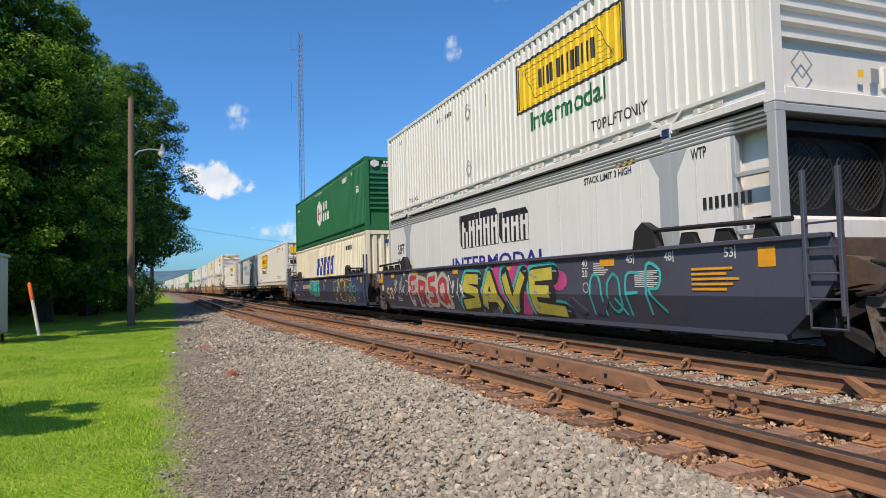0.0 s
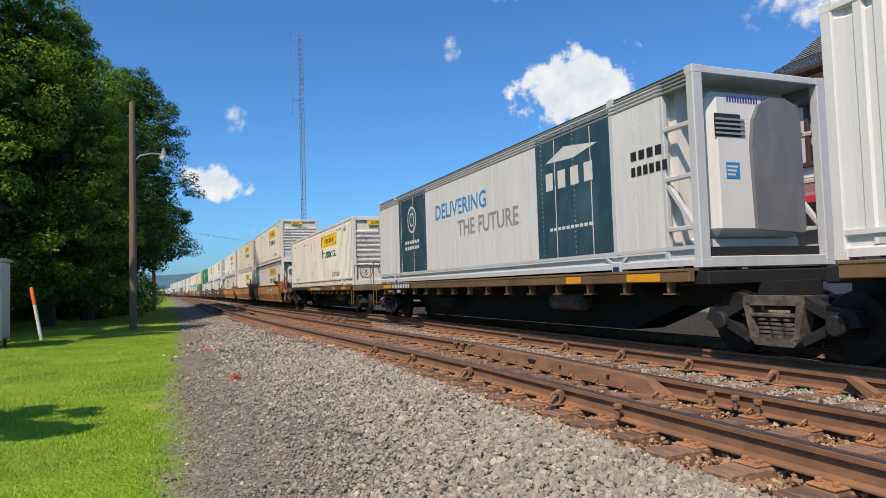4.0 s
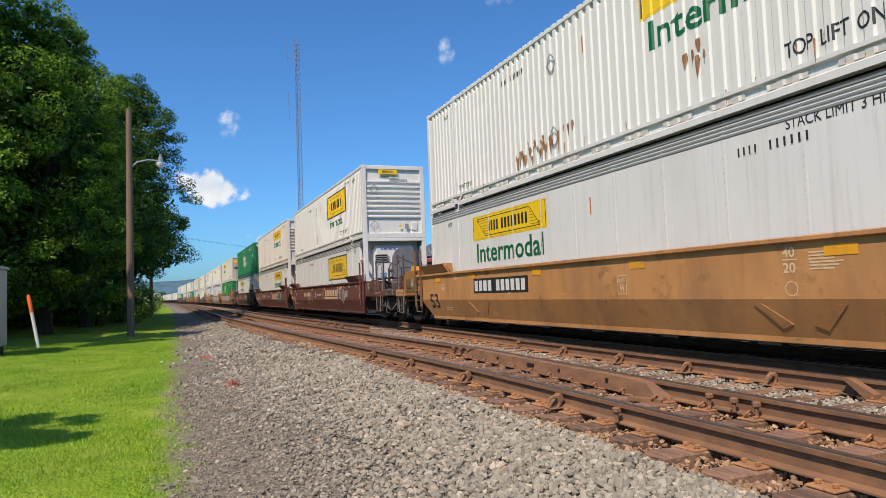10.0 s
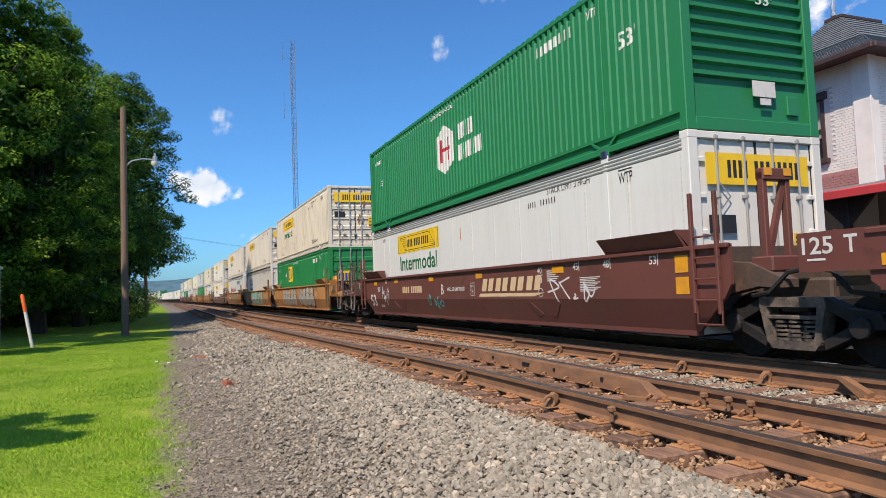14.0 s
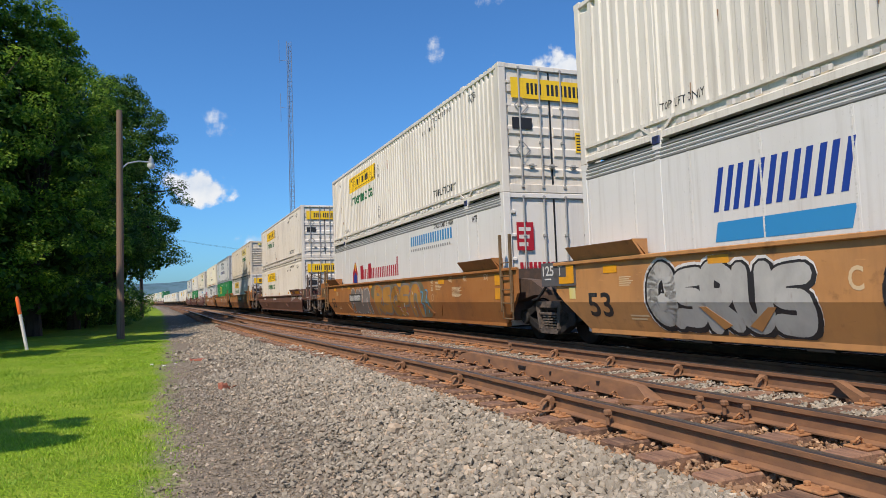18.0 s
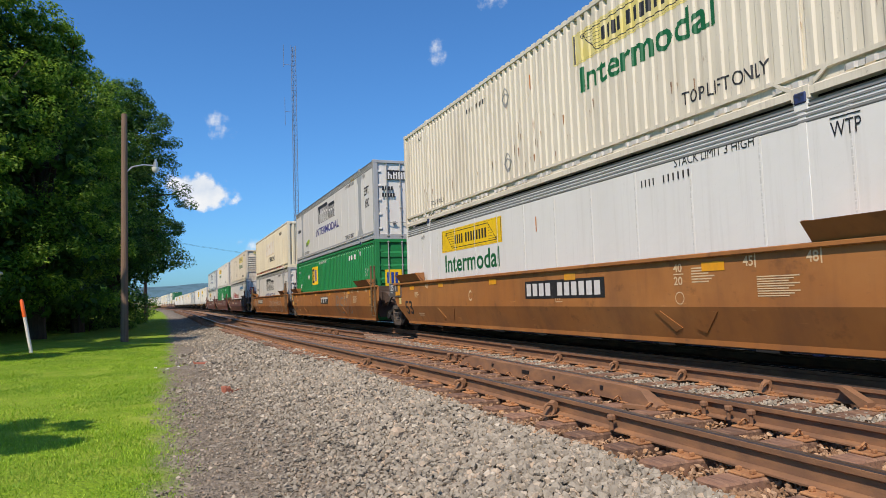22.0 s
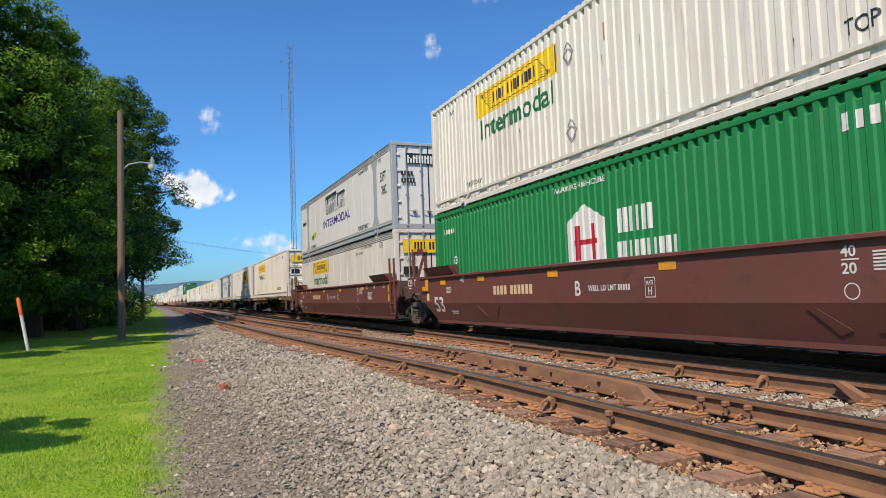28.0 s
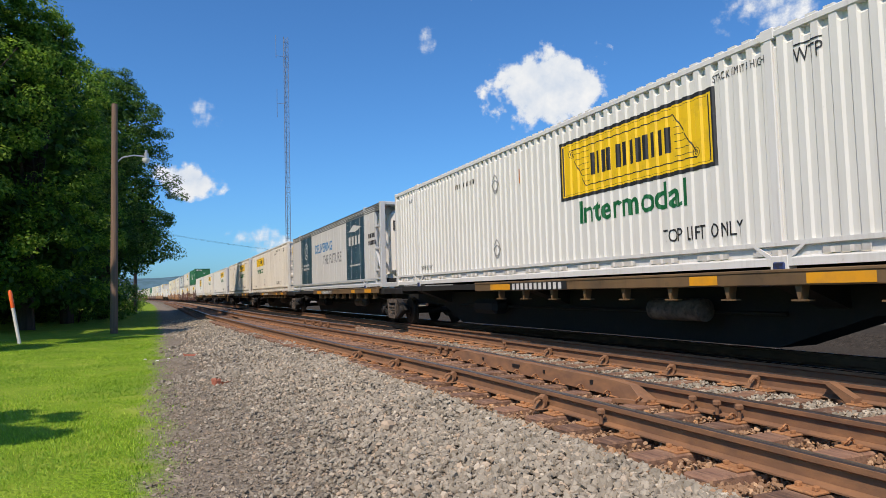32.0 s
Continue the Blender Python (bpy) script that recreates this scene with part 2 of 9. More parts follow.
# ---- building helpers ----
class Solid:
    """Gathers vertices and faces of one part."""

    def __init__(self):
        self.v, self.f = [], []

    def add(self, verts, faces):
        k = len(self.v)
        self.v += [tuple(p) for p in verts]
        self.f += [tuple(i + k for i in f) for f in faces]
        return self

    def box(self, x0, x1, y0, y1, z0, z1, b=0.0, m=None):
        """A box, its edges cut by b."""
        if b <= 0:
            v = [(x, y, z) for z in (z0, z1) for y in (y0, y1) for x in (x0, x1)]
            f = [(0, 2, 3, 1), (4, 5, 7, 6), (0, 1, 5, 4), (2, 6, 7, 3), (0, 4, 6, 2), (1, 3, 7, 5)]
        else:
            b = min(b, (x1 - x0) * 0.45, (y1 - y0) * 0.45, (z1 - z0) * 0.45)
            v, ring = [], []
            for z, i in ((z0, b), (z0 + b, 0), (z1 - b, 0), (z1, b)):
                c = b if i == 0 else b
                o = i
                v += [(x0 + o + (c if not i else 0) * 0, y0 + o + c * (0 if i else 1), z), (x0 + o + c * (0 if i else 1), y0 + o, z),
                      (x1 - o - c * (0 if i else 1), y0 + o, z), (x1 - o, y0 + o + c * (0 if i else 1), z),
                      (x1 - o, y1 - o - c * (0 if i else 1), z), (x1 - o - c * (0 if i else 1), y1 - o, z),
                      (x0 + o + c * (0 if i else 1), y1 - o, z), (x0 + o, y1 - o - c * (0 if i else 1), z)]
            f = [tuple(reversed(range(8))), tuple(range(24, 32))]
            for r in range(3):
                for i in range(8):
                    j = (i + 1) % 8
                    f.append((r * 8 + i, r * 8 + j, r * 8 + 8 + j, r * 8 + 8 + i))
        if m is not None:
            v = [m @ Vector(p) for p in v]
        return self.add(v, f)

    def tube(self, points, r, n=6, closed=False):
        """A round bar along points."""
        pts = [Vector(p) for p in points]
        k = len(pts)
        rings = []
        for i, p in enumerate(pts):
            a = pts[(i - 1) % k] if (closed or i) else p
            c = pts[(i + 1) % k] if (closed or i < k - 1) else p
            d = (c - a).normalized()
            s = d.orthogonal().normalized() if not rings else (last - d * last.dot(d)).normalized()
            last = s
            u = d.cross(s)
            rad = r[i] if isinstance(r, (list, tuple)) else r
            rings.append([p + (s * math.cos(q) + u * math.sin(q)) * rad for q in (2 * math.pi * j / n for j in range(n))])
        v = [q for g in rings for q in g]
        f = []
        for i in range(k if closed else k - 1):
            for j in range(n):
                a, b2 = i * n, ((i + 1) % k) * n
                f.append((a + j, a + (j + 1) % n, b2 + (j + 1) % n, b2 + j))
        if not closed:
            f += [tuple(reversed(range(n))), tuple(range((k - 1) * n, k * n))]
        return self.add(v, f)

    def disc(self, c, axis, r, depth, n=20, rim=0.0):
        """A wheel-like drum about an axis ('x', 'y' or 'z'), centred on c."""
        prof = [(r - rim, -depth / 2), (r, -depth / 2 + rim), (r, depth / 2 - rim), (r - rim, depth / 2)] if rim else [(r, -depth / 2), (r, depth / 2)]
        v, f = [], []
        for rad, h in prof:
            for j in range(n):
                q = 2 * math.pi * j / n
                a, b2 = rad * math.cos(q), rad * math.sin(q)
                p = {"x": (h, a, b2), "y": (b2, h, a), "z": (a, b2, h)}[axis]
                v.append((c[0] + p[0], c[1] + p[1], c[2] + p[2]))
        k = len(prof)
        for i in range(k - 1):
            for j in range(n):
                f.append((i * n + j, i * n + (j + 1) % n, (i + 1) * n + (j + 1) % n, (i + 1) * n + j))
        f += [tuple(reversed(range(n))), tuple(range((k - 1) * n, k * n))]
        return self.add(v, f)

    def prism(self, outline, axis, a, b2):
        """An outline of (u, v) pushed along an axis from a to b2: x: (y, z), y: (x, z), z: (x, y)."""
        put = {"x": lambda u, v, w: (w, u, v), "y": lambda u, v, w: (u, w, v), "z": lambda u, v, w: (u, v, w)}[axis]
        n = len(outline)
        v = [put(p, q, a) for p, q in outline] + [put(p, q, b2) for p, q in outline]
        f = [tuple(range(n)), tuple(reversed(range(n, 2 * n)))] + [(i, i + n, (i + 1) % n + n, (i + 1) % n) for i in range(n)]
        return self.add(v, f)

    def mesh(self, name, mat, smooth=False):
        me = bpy.data.meshes.new(name)
        me.from_pydata(self.v, [], self.f)
        b = bmesh.new()
        b.from_mesh(me)
        bmesh.ops.recalc_face_normals(b, faces=b.faces)
        b.to_mesh(me)
        b.free()
        me.materials.append(MATS[mat])
        if smooth:
            me.shade_smooth()
            me.set_sharp_from_angle(angle=radians(35))
        return me


MESHES = {}


def shared(key, make, mat, smooth=False):
    """The mesh of that key, built once."""
    if (key, mat) not in MESHES:
        MESHES[key, mat] = make().mesh(key if isinstance(key, str) else str(key[0]), mat, smooth)
    return MESHES[key, mat]


def part(name, me, parent, label="", m=None):
    ob = new(name, me)
    ob.parent = parent
    if m is not None:
        ob.matrix_basis = m
    if label:
        ob["label"] = label
    return ob


def thing(name, label, category, m=None, group="", kind=""):
    ob = new(name)
    ob.empty_display_size = 0.2
    if m is not None:
        ob.matrix_basis = m
    return tagged(ob, label, category, group, kind)


def single(name, me, label, category, m=None, group="", kind=""):
    ob = new(name, me)
    if m is not None:
        ob.matrix_basis = m
    return tagged(ob, label, category, group, kind)


# ---- marks on the camera's side of a vehicle: u runs towards -y, v up ----
TEXTS = {}


def text_shape(words, bold=0.018):
    """Vertices and faces of words in the built-in font, in a box one unit wide and high."""
    if (words, bold) not in TEXTS:
        cu = bpy.data.curves.new("words", 'FONT')
        cu.body = words
        cu.resolution_u = 3
        cu.offset = bold
        ob = bpy.data.objects.new("words", cu)
        scene.collection.objects.link(ob)
        bpy.context.view_layer.update()
        me = bpy.data.meshes.new_from_object(ob.evaluated_get(bpy.context.evaluated_depsgraph_get()))
        v = np.array([p.co[:2] for p in me.vertices])
        lo, hi = v.min(0), v.max(0)
        TEXTS[words, bold] = ((v - lo) / (hi - lo), [tuple(p.vertices) for p in me.polygons])
        bpy.data.objects.remove(ob)
        bpy.data.curves.remove(cu)
        bpy.data.meshes.remove(me)
    return TEXTS[words, bold]


def words(s, u, v, w, h, bold=0.018):
    p, f = text_shape(s, bold)
    return ([(u + a * w, v + b * h) for a, b in p], f)


def poly(*points):
    return (list(points), [tuple(range(len(points)))])


def rect(u, v, w, h, slant=0.0):
    return poly((u, v), (u + w, v), (u + w + slant, v + h), (u + slant, v + h))


def bars(u, v, w, h, n, fill=0.72, slant=0.0):
    """A row of plain bars where writing stands that is not to be lettered."""
    step = w / n
    out = []
    for i in range(n):
        out.append(rect(u + i * step, v, step * fill, h, slant))
    return out


def lines(u, v, w, h, n):
    """Small print: rows of thin bars."""
    return [rect(u, v + h * (i + 0.2) / n, w * (0.75 + 0.25 * ((i * 7) % 3) / 2), h / n * 0.5) for i in range(n)]


def ring(u, v, r, t, n=14):
    p = [(u + r * math.cos(2 * math.pi * i / n), v + r * math.sin(2 * math.pi * i / n)) for i in range(n)]
    q = [(u + (r - t) * math.cos(2 * math.pi * i / n), v + (r - t) * math.sin(2 * math.pi * i / n)) for i in range(n)]
    return (p + q, [(i, (i + 1) % n, n + (i + 1) % n, n + i) for i in range(n)])


def outline(points, t):
    """A closed band of width t inside an outline."""
    n = len(points)
    cu, cv = sum(p[0] for p in points) / n, sum(p[1] for p in points) / n
    inner = []
    for u, v in points:
        d = math.hypot(u - cu, v - cv) or 1
        k = max(0.0, 1 - t / d)
        inner.append((cu + (u - cu) * k, cv + (v - cv) * k))
    return (list(points) + inner, [(i, (i + 1) % n, n + (i + 1) % n, n + i) for i in range(n)])


def mark(name, shapes, mat, surface, cuts=(), lift=0.004, end=False, fold=None):
    """A painted mark laid on a surface x = surface(y, z), or on an end wall y = surface(x, z): cut at the folds, lifted a little."""
    b = bmesh.new()
    for k, (pts, faces) in enumerate(shapes):
        vs = [b.verts.new((p[0], p[1], k % 25 * 1.5e-5)) for p in pts]      # later strokes lie a hair above earlier ones
        for f in faces:
            try:
                b.faces.new([vs[i] for i in f])
            except ValueError:
                pass
    if len(cuts):
        us = [v.co.x for v in b.verts]
        lo, hi = min(us), max(us)
        for c in cuts:
            if lo < c < hi:
                bmesh.ops.bisect_plane(b, geom=b.verts[:] + b.edges[:] + b.faces[:], plane_co=(c, 0, 0), plane_no=(1, 0, 0), dist=1e-5)
    if fold is not None:
        bmesh.ops.triangulate(b, faces=[f for f in b.faces if len(f.verts) > 4])
        bmesh.ops.bisect_plane(b, geom=b.verts[:] + b.edges[:] + b.faces[:], plane_co=(0, fold, 0), plane_no=(0, 1, 0), dist=1e-5)
    for v in b.verts:
        u, h, up = v.co.x, v.co.y, lift + v.co.z
        v.co = (u, surface(u, h) - up, h) if end else (surface(-u, h) - up, -u, h)
    me = bpy.data.meshes.new(name)
    b.to_mesh(me)
    b.free()
    me.materials.append(MATS[mat])
    return me

# ---- the train: containers ----
LENGTH, HALF, HIGH = 16.15, 1.295, 2.896
FOLD = 0.285            # the fold is drawn at this pitch and scaled
PITCH = 0.228           # pitch of the usual kind
WIDE = 0.285
Y0 = -LENGTH / 2 + 0.16
NARROW = 0.198          # pitch of the finely folded kind


def fold_lines(pitch):
    out = []
    for i in range(int((LENGTH - 0.32) / pitch)):
        out += [Y0 + i * pitch + d * pitch / FOLD for d in (0.0, 0.115, 0.150, 0.250)]
    return [y for y in out if y < -Y0]


FOLDS = {k: fold_lines(k) for k in (PITCH, WIDE, NARROW)}


def fold(y, pitch=PITCH):
    """How deep the corrugated side lies behind its outer faces."""
    d = (y - Y0) % pitch * FOLD / pitch
    deep = 0.026 if pitch < 0.25 else 0.034
    if not Y0 < y < -Y0 or d < 0.115:
        return 0.0
    if d < 0.150:
        return deep * (d - 0.115) / 0.035
    return deep if d < 0.250 else deep * (1 - (d - 0.250) / 0.035)


def corrugated(y, z):
    return -1.284 + fold(y)


def widely_corrugated(y, z):
    return -1.284 + fold(y, WIDE)


def finely_corrugated(y, z):
    return -1.284 + fold(y, NARROW)


def smooth_side(y, z):
    return -1.287


def corr_wall(sign, pitch):
    s = Solid()
    ys = [-8.0] + [y + 1e-4 for y in FOLDS[pitch]] + [8.0]
    v = []
    for y in ys:
        x, deep = sign * (1.284 - fold(y, pitch)), sign * (1.284 - 2.6 * fold(y, pitch))
        v += [(x, y, 0.30), (x, y, 2.66), (deep, y, 2.70), (deep, y, 2.80), (sign * 1.198, y, 0.30), (sign * 1.198, y, 2.80)]
    f = []
    for i in range(len(ys) - 1):
        a, b = i * 6, i * 6 + 6
        f += [(a + k, b + k, b + k + 1, a + k + 1) for k in range(3)] + [(a + 3, b + 3, b + 5, a + 5), (a, a + 4, b + 4, b)]
    return s.add(v, f)


def flat_wall(sign):
    s = Solid()
    x = sign * 1.287
    s.box(min(x, sign * 1.2), max(x, sign * 1.2), -8.0, 8.0, 0.24, 2.80)
    for i in range(14):
        y = -7.9 + i * 1.215
        s.box(min(sign * 1.2, sign * 1.2895), max(sign * 1.2, sign * 1.2895), y - 0.03, y + 0.03, 0.26, 2.78)
        for k in range(26 if sign < 0 else 0):
            s.box(min(sign * 1.28, sign * 1.2925), max(sign * 1.28, sign * 1.2925), y - 0.014, y + 0.014, 0.3 + k * 0.095, 0.317 + k * 0.095)
    return s


def bottom_rail(sign):
    s = Solid()
    p = [(1.16, 0.035), (1.295, 0.035), (1.295, 0.125), (1.285, 0.14), (1.245, 0.15), (1.245, 0.262), (1.292, 0.275), (1.292, 0.33), (1.16, 0.33)]
    s.prism([(sign * x, z) for x, z in p], "y", -7.95, 7.95)
    return s


def top_rail(sign):
    a, b = sorted((sign * 1.14, sign * 1.295))
    return Solid().box(a, b, -7.95, 7.95, 2.775, 2.865, 0.014)


def ribbed_rail(sign):
    """Deep top rail of a smooth container, with grooves along it."""
    p = [(1.16, 2.62), (1.289, 2.62)]
    for k in range(4):
        z = 2.63 + k * 0.058
        p += [(1.296, z + 0.004), (1.296, z + 0.030), (1.270, z + 0.036), (1.270, z + 0.056)]
    p += [(1.29, 2.866), (1.16, 2.866)]
    return Solid().prism([(sign * x, z) for x, z in p], "y", -7.95, 7.95)


def seam():
    return Solid().box(-1.2915, -1.28, -0.012, 0.012, 0.33, 2.61)


def corner_post(sx, sy):
    s = Solid()
    a, b = sorted((sx * 1.12, sx * 1.297))
    c, d = sorted((sy * 7.93, sy * 8.075))
    s.box(a, b, c, d, 0.0, 2.896, 0.012)
    for z in (0.0, 2.778):
        a2, b2 = sorted((sx * 1.11, sx * 1.299))
        c2, d2 = sorted((sy * 7.90, sy * 8.078))
        s.box(a2, b2, c2, d2, z, z + 0.118, 0.01)
    return s


def lift_post(sx):
    """The inner post over which a container is lifted, with a fitting above and below."""
    s = Solid()
    a, b = sorted((sx * 1.2, sx * 1.293))
    s.box(a, b, -0.06, 0.06, 0.3, 2.80, 0.01)
    a, b = sorted((sx * 1.15, sx * 1.300))
    s.box(a, b, -0.10, 0.10, 2.76, 2.91, 0.012)
    s.box(a, b, -0.13, 0.13, -0.012, 0.16, 0.012)
    # braces that spread from the foot
    for d in (-1, 1):
        p = [(d * 0.10, 0.15), (d * 0.34, 0.30), (d * 0.40, 0.30), (d * 0.13, 0.10)]
        s.prism(p, "x", sx * 1.27, sx * 1.2935)
    return s


def roof(teeth=True):
    s = Solid()
    s.box(-1.20, 1.20, -7.95, 7.95, 2.80, 2.865)
    for i in range(26):
        s.box(-1.12, 1.12, -7.6 + i * 0.6, -7.35 + i * 0.6, 2.85, 2.884)
    for i in range(69 if teeth else 0):     # rolled ends of the roof ribs
        for sx in (-1.285, 1.165):
            s.box(sx, sx + 0.12, Y0 + 0.02 + i * PITCH, Y0 + 0.15 + i * PITCH, 2.862, 2.889)
    return s


def floor_frame():
    s = Solid()
    s.box(-1.19, 1.19, -7.95, 7.95, 0.10, 0.30)
    for i in range(26):
        s.box(-1.17, 1.17, -7.7 + i * 0.61, -7.62 + i * 0.61, 0.02, 0.12)
    return s


def ribbed_end():
    """Front wall: a plain panel on top, ribs that lie across, a plain panel at the foot."""
    s = Solid()
    s.box(-1.12, 1.12, -7.99, -7.90, 0.18, 2.80)
    s.box(-1.12, 1.12, -8.07, -7.93, 0.0, 0.20, 0.012)
    s.box(-1.12, 1.12, -8.07, -7.93, 2.74, 2.89, 0.012)
    s.box(0.72, 0.95, -8.03, -7.98, 0.32, 0.62, 0.012)
    s.box(-0.18, 0.22, -8.03, -7.98, 2.39, 2.45, 0.01)
    return s


def end_rib():
    return Solid().prism([(-8.055, 0.025), (-8.055, 0.085), (-7.985, 0.115), (-7.985, -0.005)], "x", -1.10, 1.10)


def upright_end():
    """Front wall with upright corrugations."""
    s = Solid()
    s.box(-1.12, 1.12, -7.96, -7.88, 0.18, 2.80)
    s.box(-1.12, 1.12, -8.07, -7.93, 0.0, 0.20, 0.012)
    s.box(-1.12, 1.12, -8.07, -7.93, 2.74, 2.89, 0.012)
    for i in range(7):
        x = -0.98 + i * 0.30
        s.prism([(x, -8.05), (x + 0.12, -8.05), (x + 0.17, -7.95), (x - 0.05, -7.95)], "z", 0.2, 2.74)
    return s


def door_leaf(sx, flat):
    s = Solid()
    a, b = sorted((sx * 0.012, sx * 1.115))
    s.box(a, b, -8.02, -7.92, 0.19, 2.78, 0.008)
    if not flat:
        for i in range(5):
            z = 0.36 + i * 0.47
            s.prism([(-8.015, z - 0.03), (-8.055, z + 0.02), (-8.055, z + 0.17), (-8.015, z + 0.22)], "x", min(sx * 0.06, sx * 1.08), max(sx * 0.06, sx * 1.08))
    for i in range(5):
        z = 0.36 + i * 0.52
        c, d = sorted((sx * 1.0, sx * 1.19))
        s.box(c, d, -8.06, -8.01, z, z + 0.075, 0.01)
    return s


def door_sill():
    return Solid().box(-1.12, 1.12, -8.07, -7.93, 0.0, 0.19, 0.012)


def door_header():
    return Solid().box(-1.12, 1.12, -8.07, -7.93, 2.78, 2.89, 0.012)


def lock_rod():
    s = Solid()
    s.tube([(0, -8.075, 0.10), (0, -8.075, 2.84)], 0.021, 7)
    for z in (0.13, 1.15, 1.95, 2.80):
        s.box(-0.035, 0.035, -8.10, -8.02, z - 0.028, z + 0.028, 0.006)
    return s


def lock_handle():
    s = Solid()
    s.tube([(0, -8.10, 0.62), (0.16, -8.115, 0.60), (0.36, -8.11, 0.60)], 0.014, 5)
    s.box(0.20, 0.30, -8.11, -8.02, 0.55, 0.65, 0.008)
    return s


def reefer_unit():
    """Cooling unit between two posts: bulging cover, grille, fan shroud."""
    s = Solid()
    s.box(-1.08, 1.08, -7.45, -7.30, 0.0, 2.80)
    s.box(-0.86, 0.86, -7.92, -7.40, 0.45, 2.62, 0.12)
    s.box(-0.95, 0.95, -7.75, -7.40, 0.10, 0.45, 0.03)
    return s


def reefer_grille():
    """Curved dark cover over the condenser."""
    p = [(-0.12, 0.55), (0.80, 0.50), (0.84, 0.60), (0.84, 2.30), (0.76, 2.46), (0.55, 2.54), (0.25, 2.54), (0.02, 2.42), (-0.10, 2.2), (-0.16, 1.8)]
    return Solid().prism(p, "y", -7.985, -7.90)


def fan_cabinet():
    """Lower housing of the cooling unit that carries an open fan above it."""
    return Solid().box(-1.08, 1.08, -7.45, -7.30, 0.0, 2.80).box(-1.0, 1.0, -7.88, -7.40, 0.10, 1.52, 0.05).box(-1.085, -1.055, -7.87, -7.44, 1.53, 2.74).box(1.055, 1.085, -7.87, -7.44, 1.53, 2.74)


def fan_housing():
    """Black housing round the fan: a deep surround and the recessed back."""
    s = Solid().box(-1.05, 1.05, -7.62, -7.44, 1.53, 2.74)
    s.box(-1.05, -0.96, -7.88, -7.62, 1.53, 2.74, 0.01)
    s.box(0.96, 1.05, -7.88, -7.62, 1.53, 2.74, 0.01)
    s.box(-0.96, 0.96, -7.88, -7.62, 2.60, 2.74, 0.01)
    return s


def fan_screen(cx):
    """Round wire screen: a hoop and two sets of crossing wires."""
    s = Solid()
    cz, r, y = 2.06, 0.46, -7.80
    s.tube([(cx + r * math.cos(a * math.pi / 12), y, cz + r * math.sin(a * math.pi / 12)) for a in range(25)], 0.016, 5)
    for d in (-1, 1):
        for i in range(-7, 8):
            o = i * 0.06
            h = math.sqrt(max(0.0, r * r - o * o))
            k = math.sqrt(0.5)
            a, b = (o * k - h * k, d * (o * k + h * k)), (o * k + h * k, d * (o * k - h * k))
            s.tube([(cx + a[0], y, cz + a[1]), (cx + b[0], y, cz + b[1])], 0.006, 3)
    return s


def unit_louvre():
    return Solid().box(-0.78, -0.24, -7.945, -7.90, 0.0, 0.030)


def open_frame():
    """Open steel bay at a cooled container's head: ladder rungs and rails beside the cooling unit."""
    s = Solid()
    for sx in (-1, 1):
        a, b = sorted((sx * 1.20, sx * 1.285))
        s.box(a, b, -7.40, -7.30, 0.1, 2.8, 0.01)
        for k in range(3):
            s.box(a, b, -7.95, -7.35, 0.55 + k * 0.75, 0.62 + k * 0.75, 0.01)
        s.prism([(-7.95, 0.6), (-7.88, 0.6), (-7.38, 1.25), (-7.45, 1.25)], "x", a, b)
    s.box(-1.12, 1.12, -8.07, -7.93, 0.0, 0.16, 0.012)
    s.box(-1.12, 1.12, -8.07, -7.93, 2.78, 2.89, 0.012)
    return s


def core(front):
    return Solid().box(-1.195, 1.195, front, 7.98, 0.24, 2.82)


